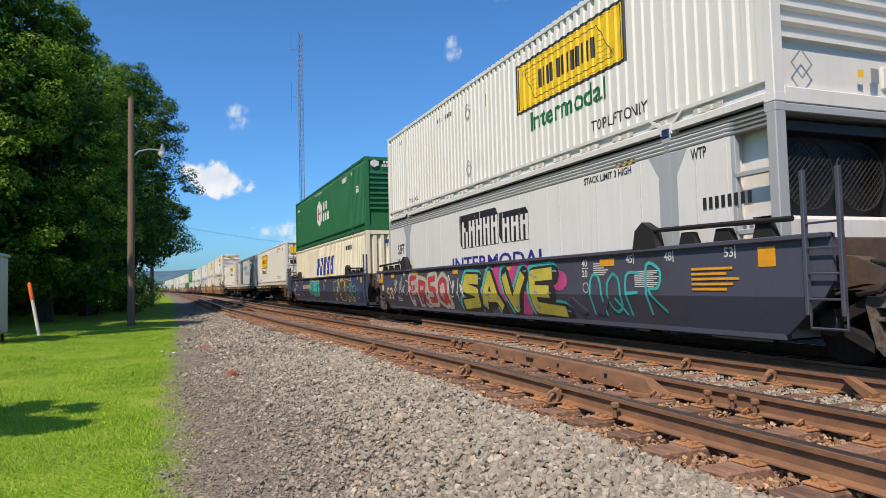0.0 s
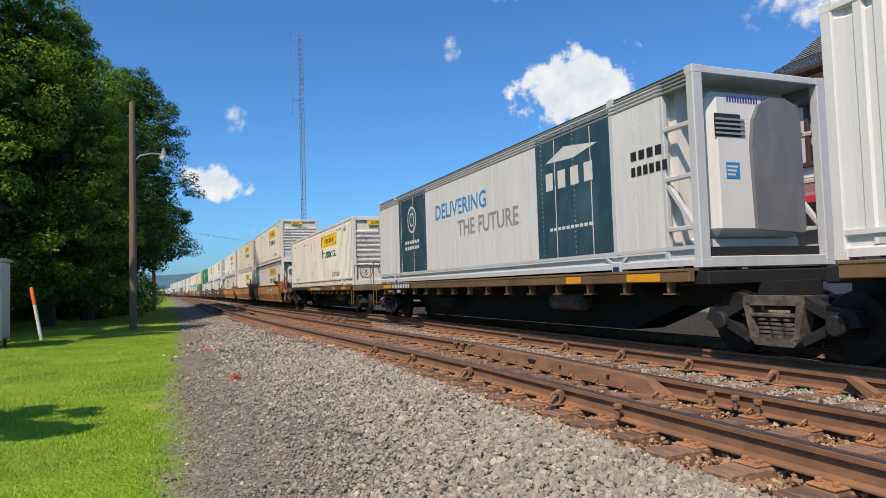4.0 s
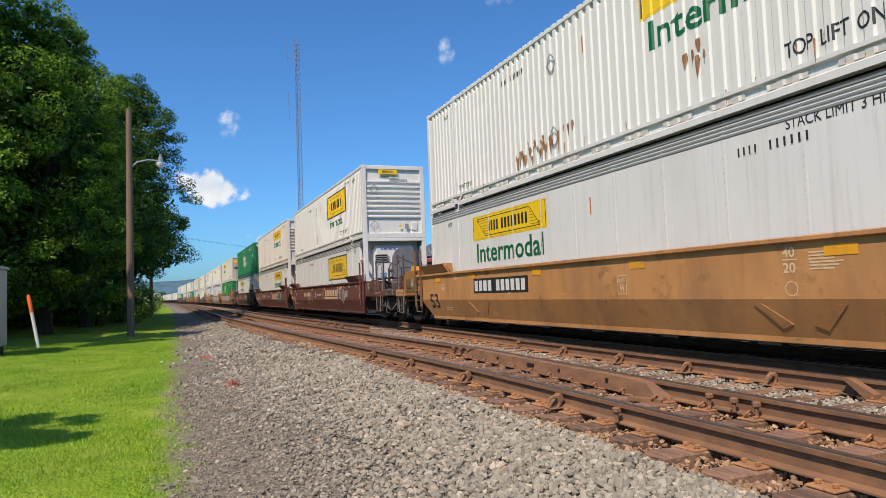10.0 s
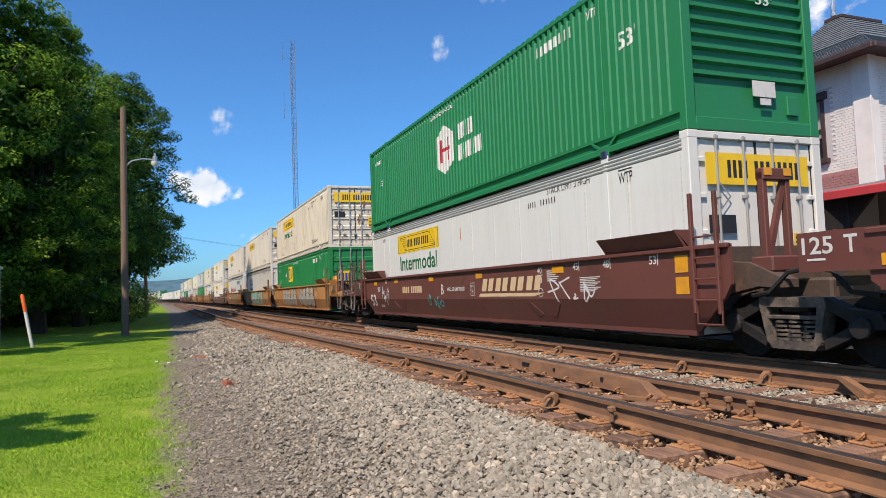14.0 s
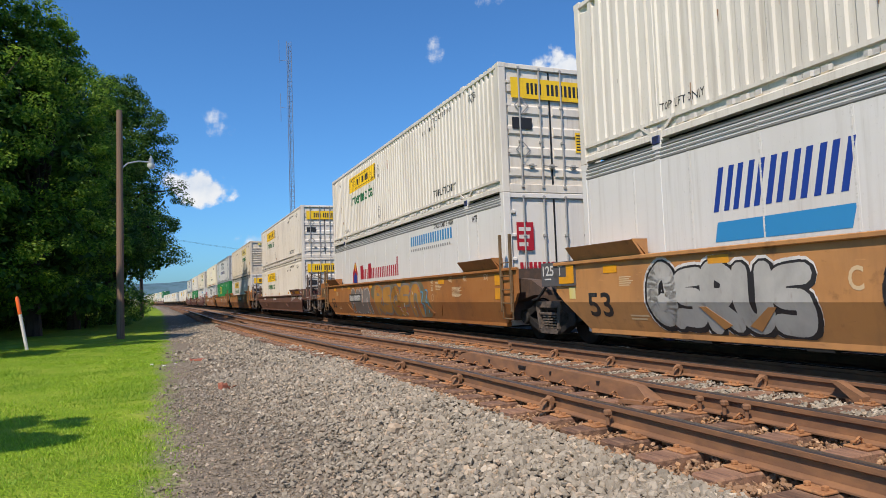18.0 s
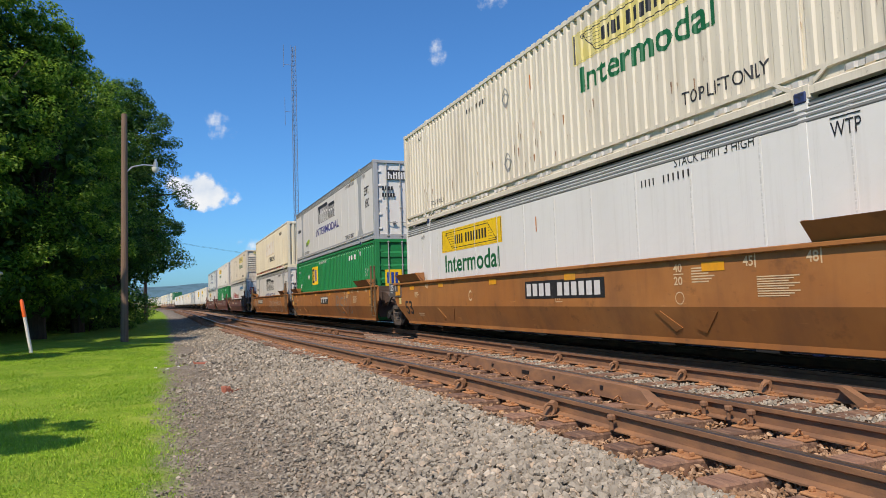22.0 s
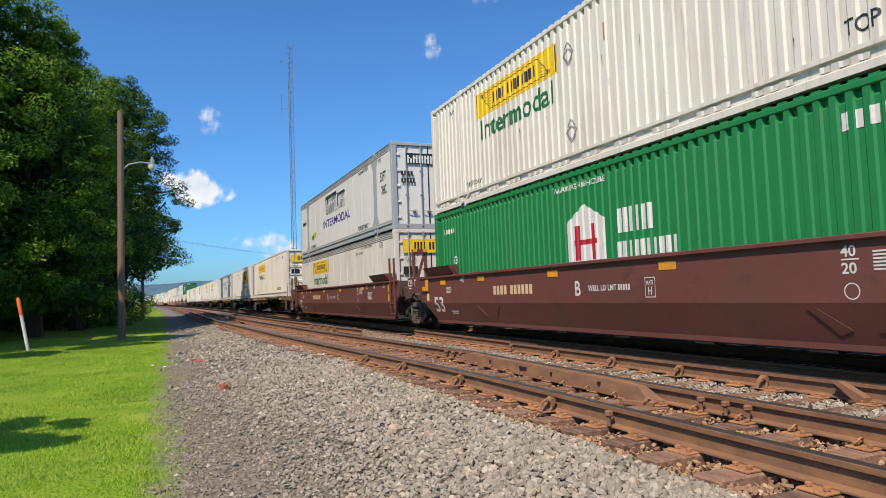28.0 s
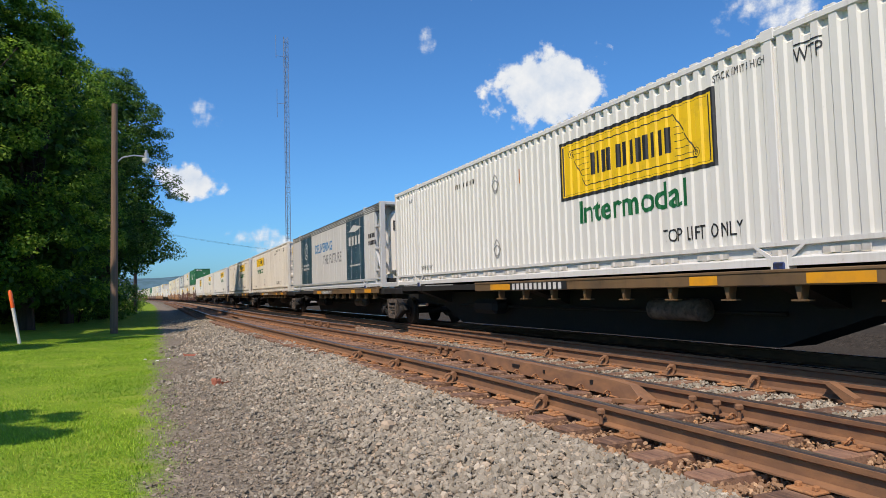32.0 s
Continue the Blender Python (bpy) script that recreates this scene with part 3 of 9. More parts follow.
def container(label, body="white_worn", side="corr", head="ribbed", trim=None, marks=(), post=None, fittings=None, unit="white_cool"):
    """A 53-foot container that stands on z = 0; its leading end faces -y. head: ribbed, upright, doors, flat_doors, reefer."""
    trim = trim or body
    post = post or trim
    c = thing("shipping_container", label, "container", group="containers on the train")
    open_head = head == "reefer"
    part("body", shared(("body", open_head), lambda: core(-7.32 if open_head else -7.93), body), c)
    for s in (-1, 1):
        wall = {"corr": lambda: corr_wall(s, PITCH), "wide": lambda: corr_wall(s, WIDE), "fine": lambda: corr_wall(s, NARROW), "flat": lambda: flat_wall(s)}[side]
        me = shared(("side_wall", side, s, open_head and side == "flat"), wall, body)
        w = part("side_wall", me, c)
        if open_head:
            w.scale, w.location = (1, 15.33 / 16.0, 1), (0, 0.335, 0)
        part("bottom_rail", shared(("bottom_rail", s), lambda: bottom_rail(s), trim), c)
        if side == "flat":
            part("top_rail", shared(("ribbed_rail", s), lambda: ribbed_rail(s), "rail_grey"), c, "grooved grey top rail")
        else:
            part("top_rail", shared(("top_rail", s), lambda: top_rail(s), trim), c)
        for e in (-1, 1):
            part("corner_post", shared(("corner_post", s, e), lambda: corner_post(s, e), trim), c)
            part("lift_post", shared(("lift_post", s), lambda: lift_post(s), fittings or post), c, m=pose(0, e * 6.10, 0))
    if side == "flat":
        for i in range(13 if not open_head else 12):
            part("seam", shared("seam", seam, "seam_grey"), c, m=pose(0, 7.9 - 1.215 - i * 1.215, 0))
    part("roof", shared(("roof", side), lambda: roof(side != "flat"), body), c)
    for e in (-1, 1):
        part("twist_lock", shared("twist_lock", lambda: Solid().box(-1.315, -1.22, -0.085, 0.085, -0.05, 0.085, 0.015), "lock_blue"), c, m=pose(0, e * 6.10, 0))
    # container underside, its shade painted in near-black
    part("floor_frame", shared("floor_frame", floor_frame, "shade_black"), c)
    if head in ("ribbed", "upright"):
        part("end_wall", shared(("end_wall", head), ribbed_end if head == "ribbed" else upright_end, body), c)
        for i in range(8 if head == "ribbed" else 0):
            part("end_rib", shared("end_rib", end_rib, body), c, m=pose(0, 0, 0.80 + i * 0.20))
    elif head == "reefer" and trim == "grey_trim":
        part("end_frame", shared("end_frame", open_frame, trim), c)
        part("cooling_unit", shared("fan_cabinet", fan_cabinet, unit), c, "white cooling unit in the open end bay")
        part("fan_housing", shared("fan_housing", fan_housing, "black_paint"), c, "black housing of the cooling fans")
        for x in (-0.48, 0.48):
            part("fan_screen", shared(("fan_screen", x), lambda: fan_screen(x), "shade_dark_steel"), c, "round wire screen before a fan")
    elif head == "reefer":
        part("end_frame", shared("end_frame", open_frame, trim), c)
        part("cooling_unit", shared("cooling_unit", reefer_unit, unit), c, "cooling unit in the open end bay")
        part("grille", shared("grille", reefer_grille, "unit_grey"), c, "dark cover of the cooling unit")
        face = lambda x, z: -7.92
        part("vent_panel", mark("vent_panel", [rect(-0.80, 1.92, 0.50, 0.34)], "black_mark", face, end=True), c, "dark vent of the cooling unit")
        part("logo_mark", mark("logo_mark", twin_bars(-0.55, 2.44, 0.62, 0.09, 6) + twin_bars(0.12, 2.44, 0.40, 0.09, 4), "navy_mark", face, lift=0.006, end=True), c)
        part("notice", mark("notice", [rect(-0.62, 1.30, 0.26, 0.24)], "sky_mark", face, lift=0.006, end=True), c, "blue notice on the cooling unit")
        part("notice", mark("notice", lines(-0.60, 1.33, 0.2, 0.18, 3), "white_mark", face, lift=0.009, end=True), c)
        for i in range(4):
            part("louvre", shared("louvre", unit_louvre, "grey_mark"), c, m=pose(0, 0, 1.95 + i * 0.07))
    else:
        part("door_sill", shared("door_sill", door_sill, trim), c)
        part("gasket", shared("gasket", lambda: Solid().box(-0.016, 0.016, -8.035, -7.95, 0.2, 2.77).box(-1.125, -1.105, -8.03, -7.95, 0.2, 2.77).box(1.105, 1.125, -8.03, -7.95, 0.2, 2.77), "black_paint"), c, "dark rubber door seals")
        part("door_header", shared("door_header", door_header, trim), c)
        for s in (-1, 1):
            part("door", shared(("door", s, head), lambda: door_leaf(s, head != "doors"), body), c)
            for x in (0.28, 0.80):
                r = part("lock_rod", shared("lock_rod", lock_rod, "rod_grey", True), c, m=pose(s * x, 0, 0))
                part("handle", shared("lock_handle", lock_handle, "rod_grey"), r)
    surf = {"corr": corrugated, "wide": widely_corrugated, "fine": finely_corrugated, "flat": smooth_side}[side]
    cuts = () if side == "flat" else [-y for y in FOLDS[{"corr": PITCH, "wide": WIDE, "fine": NARROW}[side]]]
    for i, (nm, shapes, mat, lab) in enumerate(marks):
        up = 0.003 + 0.0006 * i
        if nm.startswith("end:"):
            me = mark(nm[4:], shapes, mat, lambda x, z: -8.062, lift=up, end=True)
            part(nm[4:], me, c, lab)
        else:
            part(nm, mark(nm, shapes, mat, surf, cuts, up), c, lab)
    return c


def dashes(v, h, u0, u1, step, fill):
    n = int((u1 - u0) / step)
    return [rect(u0 + i * step, v, step * fill, h) for i in range(n)]


def twin_bars(u, v, w, h, n, thick=0.38, slant=0.0):
    """Plain upright strokes in pairs, where a brand's lettering stands."""
    step = w / n
    out = []
    for i in range(n):
        x, d = u + i * step, step * 0.80
        out += [rect(x, v, d * thick, h, slant), rect(x + d * (1 - thick), v, d * thick, h, slant)]
    return out


def scroll(u, v, w, h):
    """The yellow name panel: a thin frame, paired bars for the name, and an unrolled scroll drawn in fine lines round it."""
    dark = [outline([(u + 0.03, v + 0.03), (u + w - 0.03, v + 0.03), (u + w - 0.03, v + h - 0.03), (u + 0.03, v + h - 0.03)], 0.022)]
    dark += twin_bars(u + 0.245 * w, v + 0.30 * h, 0.16 * w, 0.40 * h, 2) + twin_bars(u + 0.435 * w, v + 0.30 * h, 0.36 * w, 0.40 * h, 4)

    def line(a, b, t=0.016):
        d = Vector((b[0] - a[0], b[1] - a[1]))
        m = Vector((-d.y, d.x)).normalized() * t / 2
        return poly((a[0] - m.x, a[1] - m.y), (b[0] - m.x, b[1] - m.y), (b[0] + m.x, b[1] + m.y), (a[0] + m.x, a[1] + m.y))

    at = lambda a, b: (u + a * w, v + b * h)
    left, right = (lambda q: 0.085 + (0.80 - q) * 0.17), (lambda q: 0.915 - (q - 0.20) * 0.17)
    dark += [line(at(0.085, 0.86), at(right(0.86), 0.86), 0.018), line(at(left(0.14), 0.14), at(0.915, 0.14), 0.018)]
    dark += [line(at(left(0.80), 0.80), at(left(0.14), 0.14), 0.018), line(at(right(0.86), 0.86), at(right(0.20), 0.20), 0.018)]
    for i in range(6):                    # shading beside the two rolls
        q = 0.22 + i * 0.11
        dark += [line(at(left(q) + 0.008, q), at(0.235, q), 0.009), line(at(0.805, q), at(right(q) - 0.008, q), 0.009)]
    for c, r in (((0.085, 0.80), 0.075), ((0.085, 0.80), 0.04), ((0.915, 0.20), 0.075), ((0.915, 0.20), 0.04)):
        dark.append(ring(*at(*c), r * h * 1.1, 0.012))
    return dark


def rust_runs(seed, u0, u1, v0, v1, n, wide=1.0):
    """Runs of rust: ragged patches with thin tails that hang down."""
    rng = random.Random(seed)
    s = []
    for i in range(n):
        u, v, w = rng.uniform(u0, u1), rng.uniform(v0, v1), rng.uniform(0.004, 0.016) * wide
        d = rng.uniform(0.05, 0.35)
        s.append(poly((u - w, v), (u - w * 0.3, v - d), (u + w * 0.2, v - d * 0.9), (u + w, v - 0.01), (u + w * 0.6, v + w * 1.4), (u - w * 0.7, v + w)))
    return s


def small_print(seed=0, ahead=True, body="black_mark"):
    """Stencils of a container: thin letters, their places a little different on each."""
    rng = random.Random(seed)
    d = rng.uniform(-0.15, 0.15)
    n = -3.4 if ahead else 3.3           # the number stands in the half without the panel
    return [("lettering", [words("TOP LIFT ONLY", 4.05 + d, 0.46, 1.50, 0.19, 0.006)], body, "black stencil along the foot"),
            ("lettering", [words("TOP LIFT ONLY", -6.0 + d, 0.42, 0.9, 0.12, 0.0)], body, ""),
            ("lettering", [words("STACK LIMIT 3 HIGH", (5.15 if ahead else 4.05) + d, 2.52, 0.85 if ahead else 1.45, 0.10 if ahead else 0.13, 0.0)], body, ""),
            ("lettering", [words("WTP", 6.45, 2.37, 0.36, 0.17, 0.0), rect(6.45, 2.575, 0.36, 0.016)], body, ""),
            ("lettering", [words("WTP", -6.75, 2.42, 0.26, 0.12, 0.0)], body, ""),
            ("number_mark", bars(n + d, 2.34, 0.36, 0.11, 4, 0.30) + bars(n + 0.5 + d, 2.34, 0.62, 0.11, 6, 0.30), body, "")]


def scroll_marks(u, v, w, h, worn=False, frame_band=False, text_mat="green_mark", panel="yellow_mark", letter=True):
    out = []
    if frame_band:
        out.append(("logo_border", [rect(u - 0.06, v - 0.06, w + 0.12, h + 0.12)], "black_mark", "black border of the name panel"))
    out.append(("logo_panel", [rect(u, v, w, h)], panel, "yellow name panel with a scroll"))
    out.append(("logo_scroll", scroll(u, v, w, h), "black_mark", ""))
    if letter and frame_band:
        out.append(("lettering", [words("Intermodal", u + 0.50, v - 0.52, 2.62, 0.40)], text_mat, "green lettering"))
    elif letter:
        out.append(("lettering", [words("Intermodal", u + 0.19, v - 0.54, 3.2, 0.46)], text_mat, "green lettering"))
    # lift the panel's drawing by drawing order
    return out


def reflect(mat="pale_grey"):
    return [("reflective_strip", dashes(0.16, 0.07, -7.6, 7.6, 0.95, 0.62), mat, "worn reflective strips along the lower rail")]


def diamonds(places, mat="grey_mark"):
    s = []
    for u, v in places:
        d = [(u, v - 0.22), (u + 0.20, v), (u, v + 0.22), (u - 0.20, v)]
        s += [outline(d, 0.035), outline([(u, v - 0.17), (u + 0.15, v), (u, v + 0.10), (u - 0.15, v)], 0.03)]
    return [("placard_holder", s, mat, "")]

# ---- the train: cars ----
CAR_X = 1.50
LEAN = 0.36             # how far the lower side leans in, per metre
GAP = [19.3, 0.0]       # from this unit to the next behind it; how far the box stands from the middle of its well
SLACK = {313.66: -0.45, 6.05: -0.33, 228.12: -0.12}


def car_side(y, z):
    """The outer face of a well car's side: upright above the fold, leaning in below it."""
    return -CAR_X + (0.0 if z > 0.80 else (0.80 - z) * LEAN)


def well_side(sign, low):
    """Side plate of a well car. low: the older kind whose plate ends at 1.2 m."""
    top = 1.20 if low else 1.50
    s = Solid()
    ys = [-8.90, -8.78, -8.13, 7.97, 8.50, 8.75]
    lows = [0.98, 0.80, 0.34, 0.34, 0.80, 0.98]
    v, f = [], []
    for y, lo in zip(ys, lows):
        for z, dx in ((max(lo, 0.34), (max(lo, 0.34) - 0.80) * LEAN if lo < 0.8 else 0), (max(0.80, lo), 0), (top, 0)):
            v.append((sign * (CAR_X + dx), y, z))
        for z, dx in ((max(lo, 0.34), (max(lo, 0.34) - 0.80) * LEAN if lo < 0.8 else 0), (max(0.80, lo), 0), (top, 0)):
            v.append((sign * (CAR_X + dx - 0.05), y, z))
    for i in range(len(ys) - 1):
        a, b = i * 6, i * 6 + 6
        for k in (0, 1):
            f += [(a + k, b + k, b + k + 1, a + k + 1), (a + 3 + k, a + 4 + k, b + 4 + k, b + 3 + k)]
        f += [(a + 2, b + 2, b + 5, a + 5), (a, a + 3, b + 3, b)]
    f += [(0, 1, 4, 3), (1, 2, 5, 4), (30, 33, 34, 31), (31, 34, 35, 32)]
    s.add(v, f)
    a, b = sorted((sign * 1.47, sign * (CAR_X + 0.055)))
    s.box(a, b, -8.90, 8.75, top - 0.05, top + 0.012, 0.01)      # top chord
    a, b = sorted((sign * 1.23, sign * 1.338))
    s.box(a, b, -8.10, 7.95, 0.27, 0.36, 0.01)                    # bottom chord
    return s


def well_floor():
    s = Solid()
    s.box(-1.33, 1.33, -7.9, -6.9, 0.24, 0.28)
    s.box(-1.33, 1.33, 6.9, 7.9, 0.24, 0.28)
    for i in range(7):
        s.box(-1.33, 1.33, -5.6 + i * 1.8, -5.25 + i * 1.8, 0.24, 0.28)
    return s


def drop_panel(sign, y, d):
    """Reinforcing pad on the lower side: a shallow tapered pressing."""
    s = Solid()
    p = [(y + d * 0.14, 0.50), (y + d * 0.50, 0.74), (y + d * 0.62, 0.74), (y + d * 0.30, 0.44)]
    v = []
    for q, z in p:
        x = CAR_X - (0.80 - z) * LEAN
        v += [(sign * x, q, z), (sign * (x + 0.012), q, z)]
    s.add(v, [(0, 2, 4, 6), (1, 7, 5, 3), (0, 1, 3, 2), (2, 3, 5, 4), (4, 5, 7, 6), (6, 7, 1, 0)])
    return s


def low_flare(sign, e):
    """The long low guide of the older car: one plate that leans out from the top chord, with end gussets."""
    s = Solid()
    y0, y1 = sorted((e * 5.80, e * 8.62))
    s.prism([(sign * 1.47, 1.215), (sign * 1.60, 1.50), (sign * 1.64, 1.50), (sign * 1.51, 1.205)], "y", y0, y1)
    for y in (y0, y1 - 0.04):
        s.prism([(sign * 1.40, 1.215), (sign * 1.62, 1.49), (sign * 1.40, 1.46)], "y", y, y + 0.04)
    return s


def guide_flare(sign, e):
    """Plate that leans outwards above the side, to guide a container into the well."""
    s = Solid()
    y0, y1 = sorted((e * 6.30, e * 8.12))
    p = [(sign * 1.47, 1.515), (sign * 1.645, 1.74), (sign * 1.685, 1.74), (sign * 1.505, 1.50)]
    s.prism(p, "y", y0, y1)
    for y in (y0, y1 - 0.05):
        s.prism([(sign * 1.40, 1.48), (sign * 1.66, 1.75), (sign * 1.40, 1.75)], "y", y, y + 0.05)
    s.box(*sorted((sign * 1.34, sign * 1.62)), y0 + 0.2, y1 - 0.2, 1.70, 1.735)
    return s


def far_end(joint):
    return 9.45 if joint else 11.35


def bulkhead(e):
    """Closed head of the well."""
    s = Solid()
    s.prism([(-1.40, 1.50), (1.40, 1.50), (1.40, 0.80), (1.20, 0.40), (-1.20, 0.40), (-1.40, 0.80)], "y", *sorted((e * 8.16, e * 8.24)))
    return s


def end_sill(e, joint):
    return Solid().box(-0.42, 0.42, *sorted((e * 8.24, e * far_end(joint))), 0.62, 1.02, 0.03)


def end_plate(e, joint):
    """Sloping cover plate from the bulkhead down to the platform."""
    s = Solid()
    f = far_end(joint)
    s.prism([(e * 8.24, 1.48), (e * 8.75, 1.40), (e * 9.05, 1.12), (e * (f - 0.4), 1.12), (e * (f - 0.4), 1.00), (e * 8.24, 0.78)], "x", -1.02, 1.02)
    return s


def tread(e, k):
    return Solid().box(-1.0, 1.0, *sorted((e * (9.15 + k * 0.24), e * (9.27 + k * 0.24))), 1.12, 1.145)


def end_beam(e):
    return Solid().box(-1.46, 1.46, *sorted((e * 11.05, e * 11.35)), 0.92, 1.16, 0.02)


def coupler(e):
    """Shank and knuckle on the end beam."""
    s = Solid()
    s.box(-0.10, 0.10, *sorted((e * 11.3, e * 11.8)), 0.77, 0.95, 0.02)
    s.prism([(-0.16, e * 11.72), (0.12, e * 11.72), (0.17, e * 11.95), (0.02, e * 12.06), (-0.14, e * 12.04), (-0.05, e * 11.92), (-0.17, e * 11.86)], "z", 0.70, 1.02)
    return s


def air_hose(e, joint):
    if joint:
        return Solid().tube([(-1.15, e * 8.9, 0.82), (-1.2, e * 9.2, 0.86), (-1.15, e * 9.45, 1.1), (-1.1, e * 9.9, 1.18)], 0.03, 6)
    return Solid().tube([(0.5, e * 11.3, 0.95), (0.45, e * 11.6, 0.55), (0.2, e * 11.95, 0.48)], 0.028, 5)


def pivot(e):
    """Ball joint between two units."""
    return Solid().disc((0, e * 9.45, 0.84), "y", 0.30, 0.34, 14, 0.03)


def side_bearing(e, sx):
    """Arm that reaches over the shared truck beside the joint."""
    s = Solid()
    s.prism([(e * 8.24, 1.30), (e * 8.9, 1.24), (e * 9.40, 1.02), (e * 9.40, 0.92), (e * 9.0, 0.94), (e * 8.24, 0.80)], "x", *sorted((sx * 0.92, sx * 1.16)))
    return s


def end_fairing(sx, y):
    """Side plate that runs on past the well towards the joint."""
    s = Solid()
    s.prism([(8.10, 1.09), (8.10, 1.525), (y, 1.525), (y, 1.09)], "x", *sorted((sx * 1.44, sx * (CAR_X + 0.03))))
    return s


def end_piping(e):
    """Pipes and coiled hoses that run across the end platform."""
    s = Solid()
    for k in range(7):
        y = e * (10.16 + k * 0.13)
        s.tube([(-1.25, y, 1.16), (-1.34, y + 0.05, 1.30), (-1.25, y + 0.10, 1.44), (-1.10, y + 0.06, 1.34)], 0.028, 6)
    s.tube([(-1.40, e * 9.0, 1.02), (-1.42, e * 9.9, 0.98), (-1.38, e * 10.4, 0.86), (-1.2, e * 11.0, 0.80)], 0.030, 6)
    s.tube([(-1.30, e * 9.1, 1.50), (-1.30, e * 10.9, 1.52)], 0.022, 6)
    s.tube([(-1.05, e * 8.9, 0.72), (-1.10, e * 9.6, 0.60), (-1.05, e * 10.6, 0.62), (-0.9, e * 11.2, 0.82)], 0.035, 6)
    return s


def grab_iron(e, y):
    """Bent grab rail on the corner of the end platform."""
    s = Solid()
    s.tube([(-1.42, e * y, 1.0), (-1.42, e * y, 1.95), (-1.42, e * (y + 0.10), 2.05), (-1.42, e * (y + 0.42), 2.05), (-1.42, e * (y + 0.52), 1.95), (-1.42, e * (y + 0.52), 1.0)], 0.020, 6)
    return s


def release_rod(e):
    """Cut lever that reaches across the end."""
    return Solid().tube([(-1.45, e * 11.42, 0.95), (-1.45, e * 11.48, 1.12), (-0.5, e * 11.46, 1.05), (-0.1, e * 11.75, 1.04)], 0.016, 5)


def valve_box(e):
    s = Solid()
    s.box(-1.42, -1.02, *sorted((e * 10.15, e * 10.75)), 1.12, 1.40, 0.03)
    s.box(-1.435, -1.42, *sorted((e * 10.22, e * 10.68)), 1.18, 1.34, 0.005)
    return s


def end_box(e, sx, top):
    """Closed corner box beside the end platform."""
    s = Solid()
    s.prism([(e * 8.75, top), (e * 9.92, top), (e * 10.06, top - 0.10), (e * 10.12, 1.05), (e * 10.02, 0.94), (e * 8.75, 0.94)], "x", *sorted((sx * 1.12, sx * 1.485)))
    return s


def hatch(e):
    """Small framed hatch on the corner box."""
    s = Solid()
    s.box(-1.493, -1.482, *sorted((e * 9.05, e * 9.92)), 1.02, 1.43, 0.004)
    s.box(-1.505, -1.485, *sorted((e * 9.42, e * 9.80)), 1.14, 1.40, 0.006)
    s.box(-1.515, -1.505, *sorted((e * 9.47, e * 9.75)), 1.19, 1.35, 0.004)
    return s


def ladder(e):
    """Side ladder: two uprights, rungs and a stirrup below."""
    s = Solid()
    y0, y1 = e * 8.34, e * 8.78
    for y, h in ((y0, 2.22), (y1, 2.20)):
        s.box(-1.585, -1.525, min(y, y + 0.05), max(y, y + 0.05), 0.60, h, 0.008)
    for z in (0.78, 1.06, 1.34, 1.62):
        s.tube([(-1.56, y0, z), (-1.56, y1, z)], 0.014, 5)
    s.tube([(-1.55, y0, 0.64), (-1.55, y0, 0.46), (-1.55, y1, 0.46), (-1.55, y1, 0.64)], 0.016, 5)
    return s


def end_rails(e):
    """Hand rails and cross-over steps of an outer end."""
    s = Solid()
    for x in (-1.40, -0.75, 0.75, 1.40):
        s.box(x - 0.025, x + 0.025, *sorted((e * 10.95, e * 11.0)), 1.1, 2.25 if abs(x) > 1 else 1.9, 0.006)
    s.tube([(-1.4, e * 10.97, 2.2), (-0.75, e * 10.97, 1.9), (0.75, e * 10.97, 1.9), (1.4, e * 10.97, 2.2)], 0.016, 5)
    for sx in (-1, 1):
        s.tube([(sx * 1.46, e * 10.5, 1.0), (sx * 1.46, e * 10.5, 0.42), (sx * 1.46, e * 10.95, 0.42), (sx * 1.46, e * 10.95, 1.0)], 0.016, 5)
        s.tube([(sx * 1.46, e * 9.9, 1.1), (sx * 1.46, e * 9.9, 1.55), (sx * 1.46, e * 10.5, 1.55), (sx * 1.46, e * 10.5, 1.1)], 0.014, 5)
    for k in range(8):
        s.box(-1.3 + k * 0.33, -1.1 + k * 0.33, *sorted((e * 11.05, e * 11.33)), 1.165, 1.19, 0.005)
    return s


def grate(e):
    """Walkway of expanded metal between two angles, high over the end platform."""
    s = Solid()
    for y in (10.05, 10.60):
        s.box(-1.35, 1.35, *sorted((e * y, e * (y + 0.04))), 1.52, 1.58, 0.006)
    for k in range(34):
        x = -1.33 + k * 0.08
        for a, b in ((10.07, 10.62), (10.62, 10.07)):
            s.tube([(x, e * a, 1.56), (x + 0.08, e * b, 1.56)], 0.010, 3)
    for x in (-1.1, 0.0, 1.1):
        s.box(x - 0.03, x + 0.03, *sorted((e * 10.08, e * 10.14)), 1.0, 1.53, 0.006)
        s.box(x - 0.03, x + 0.03, *sorted((e * 10.56, e * 10.62)), 1.0, 1.53, 0.006)
    return s


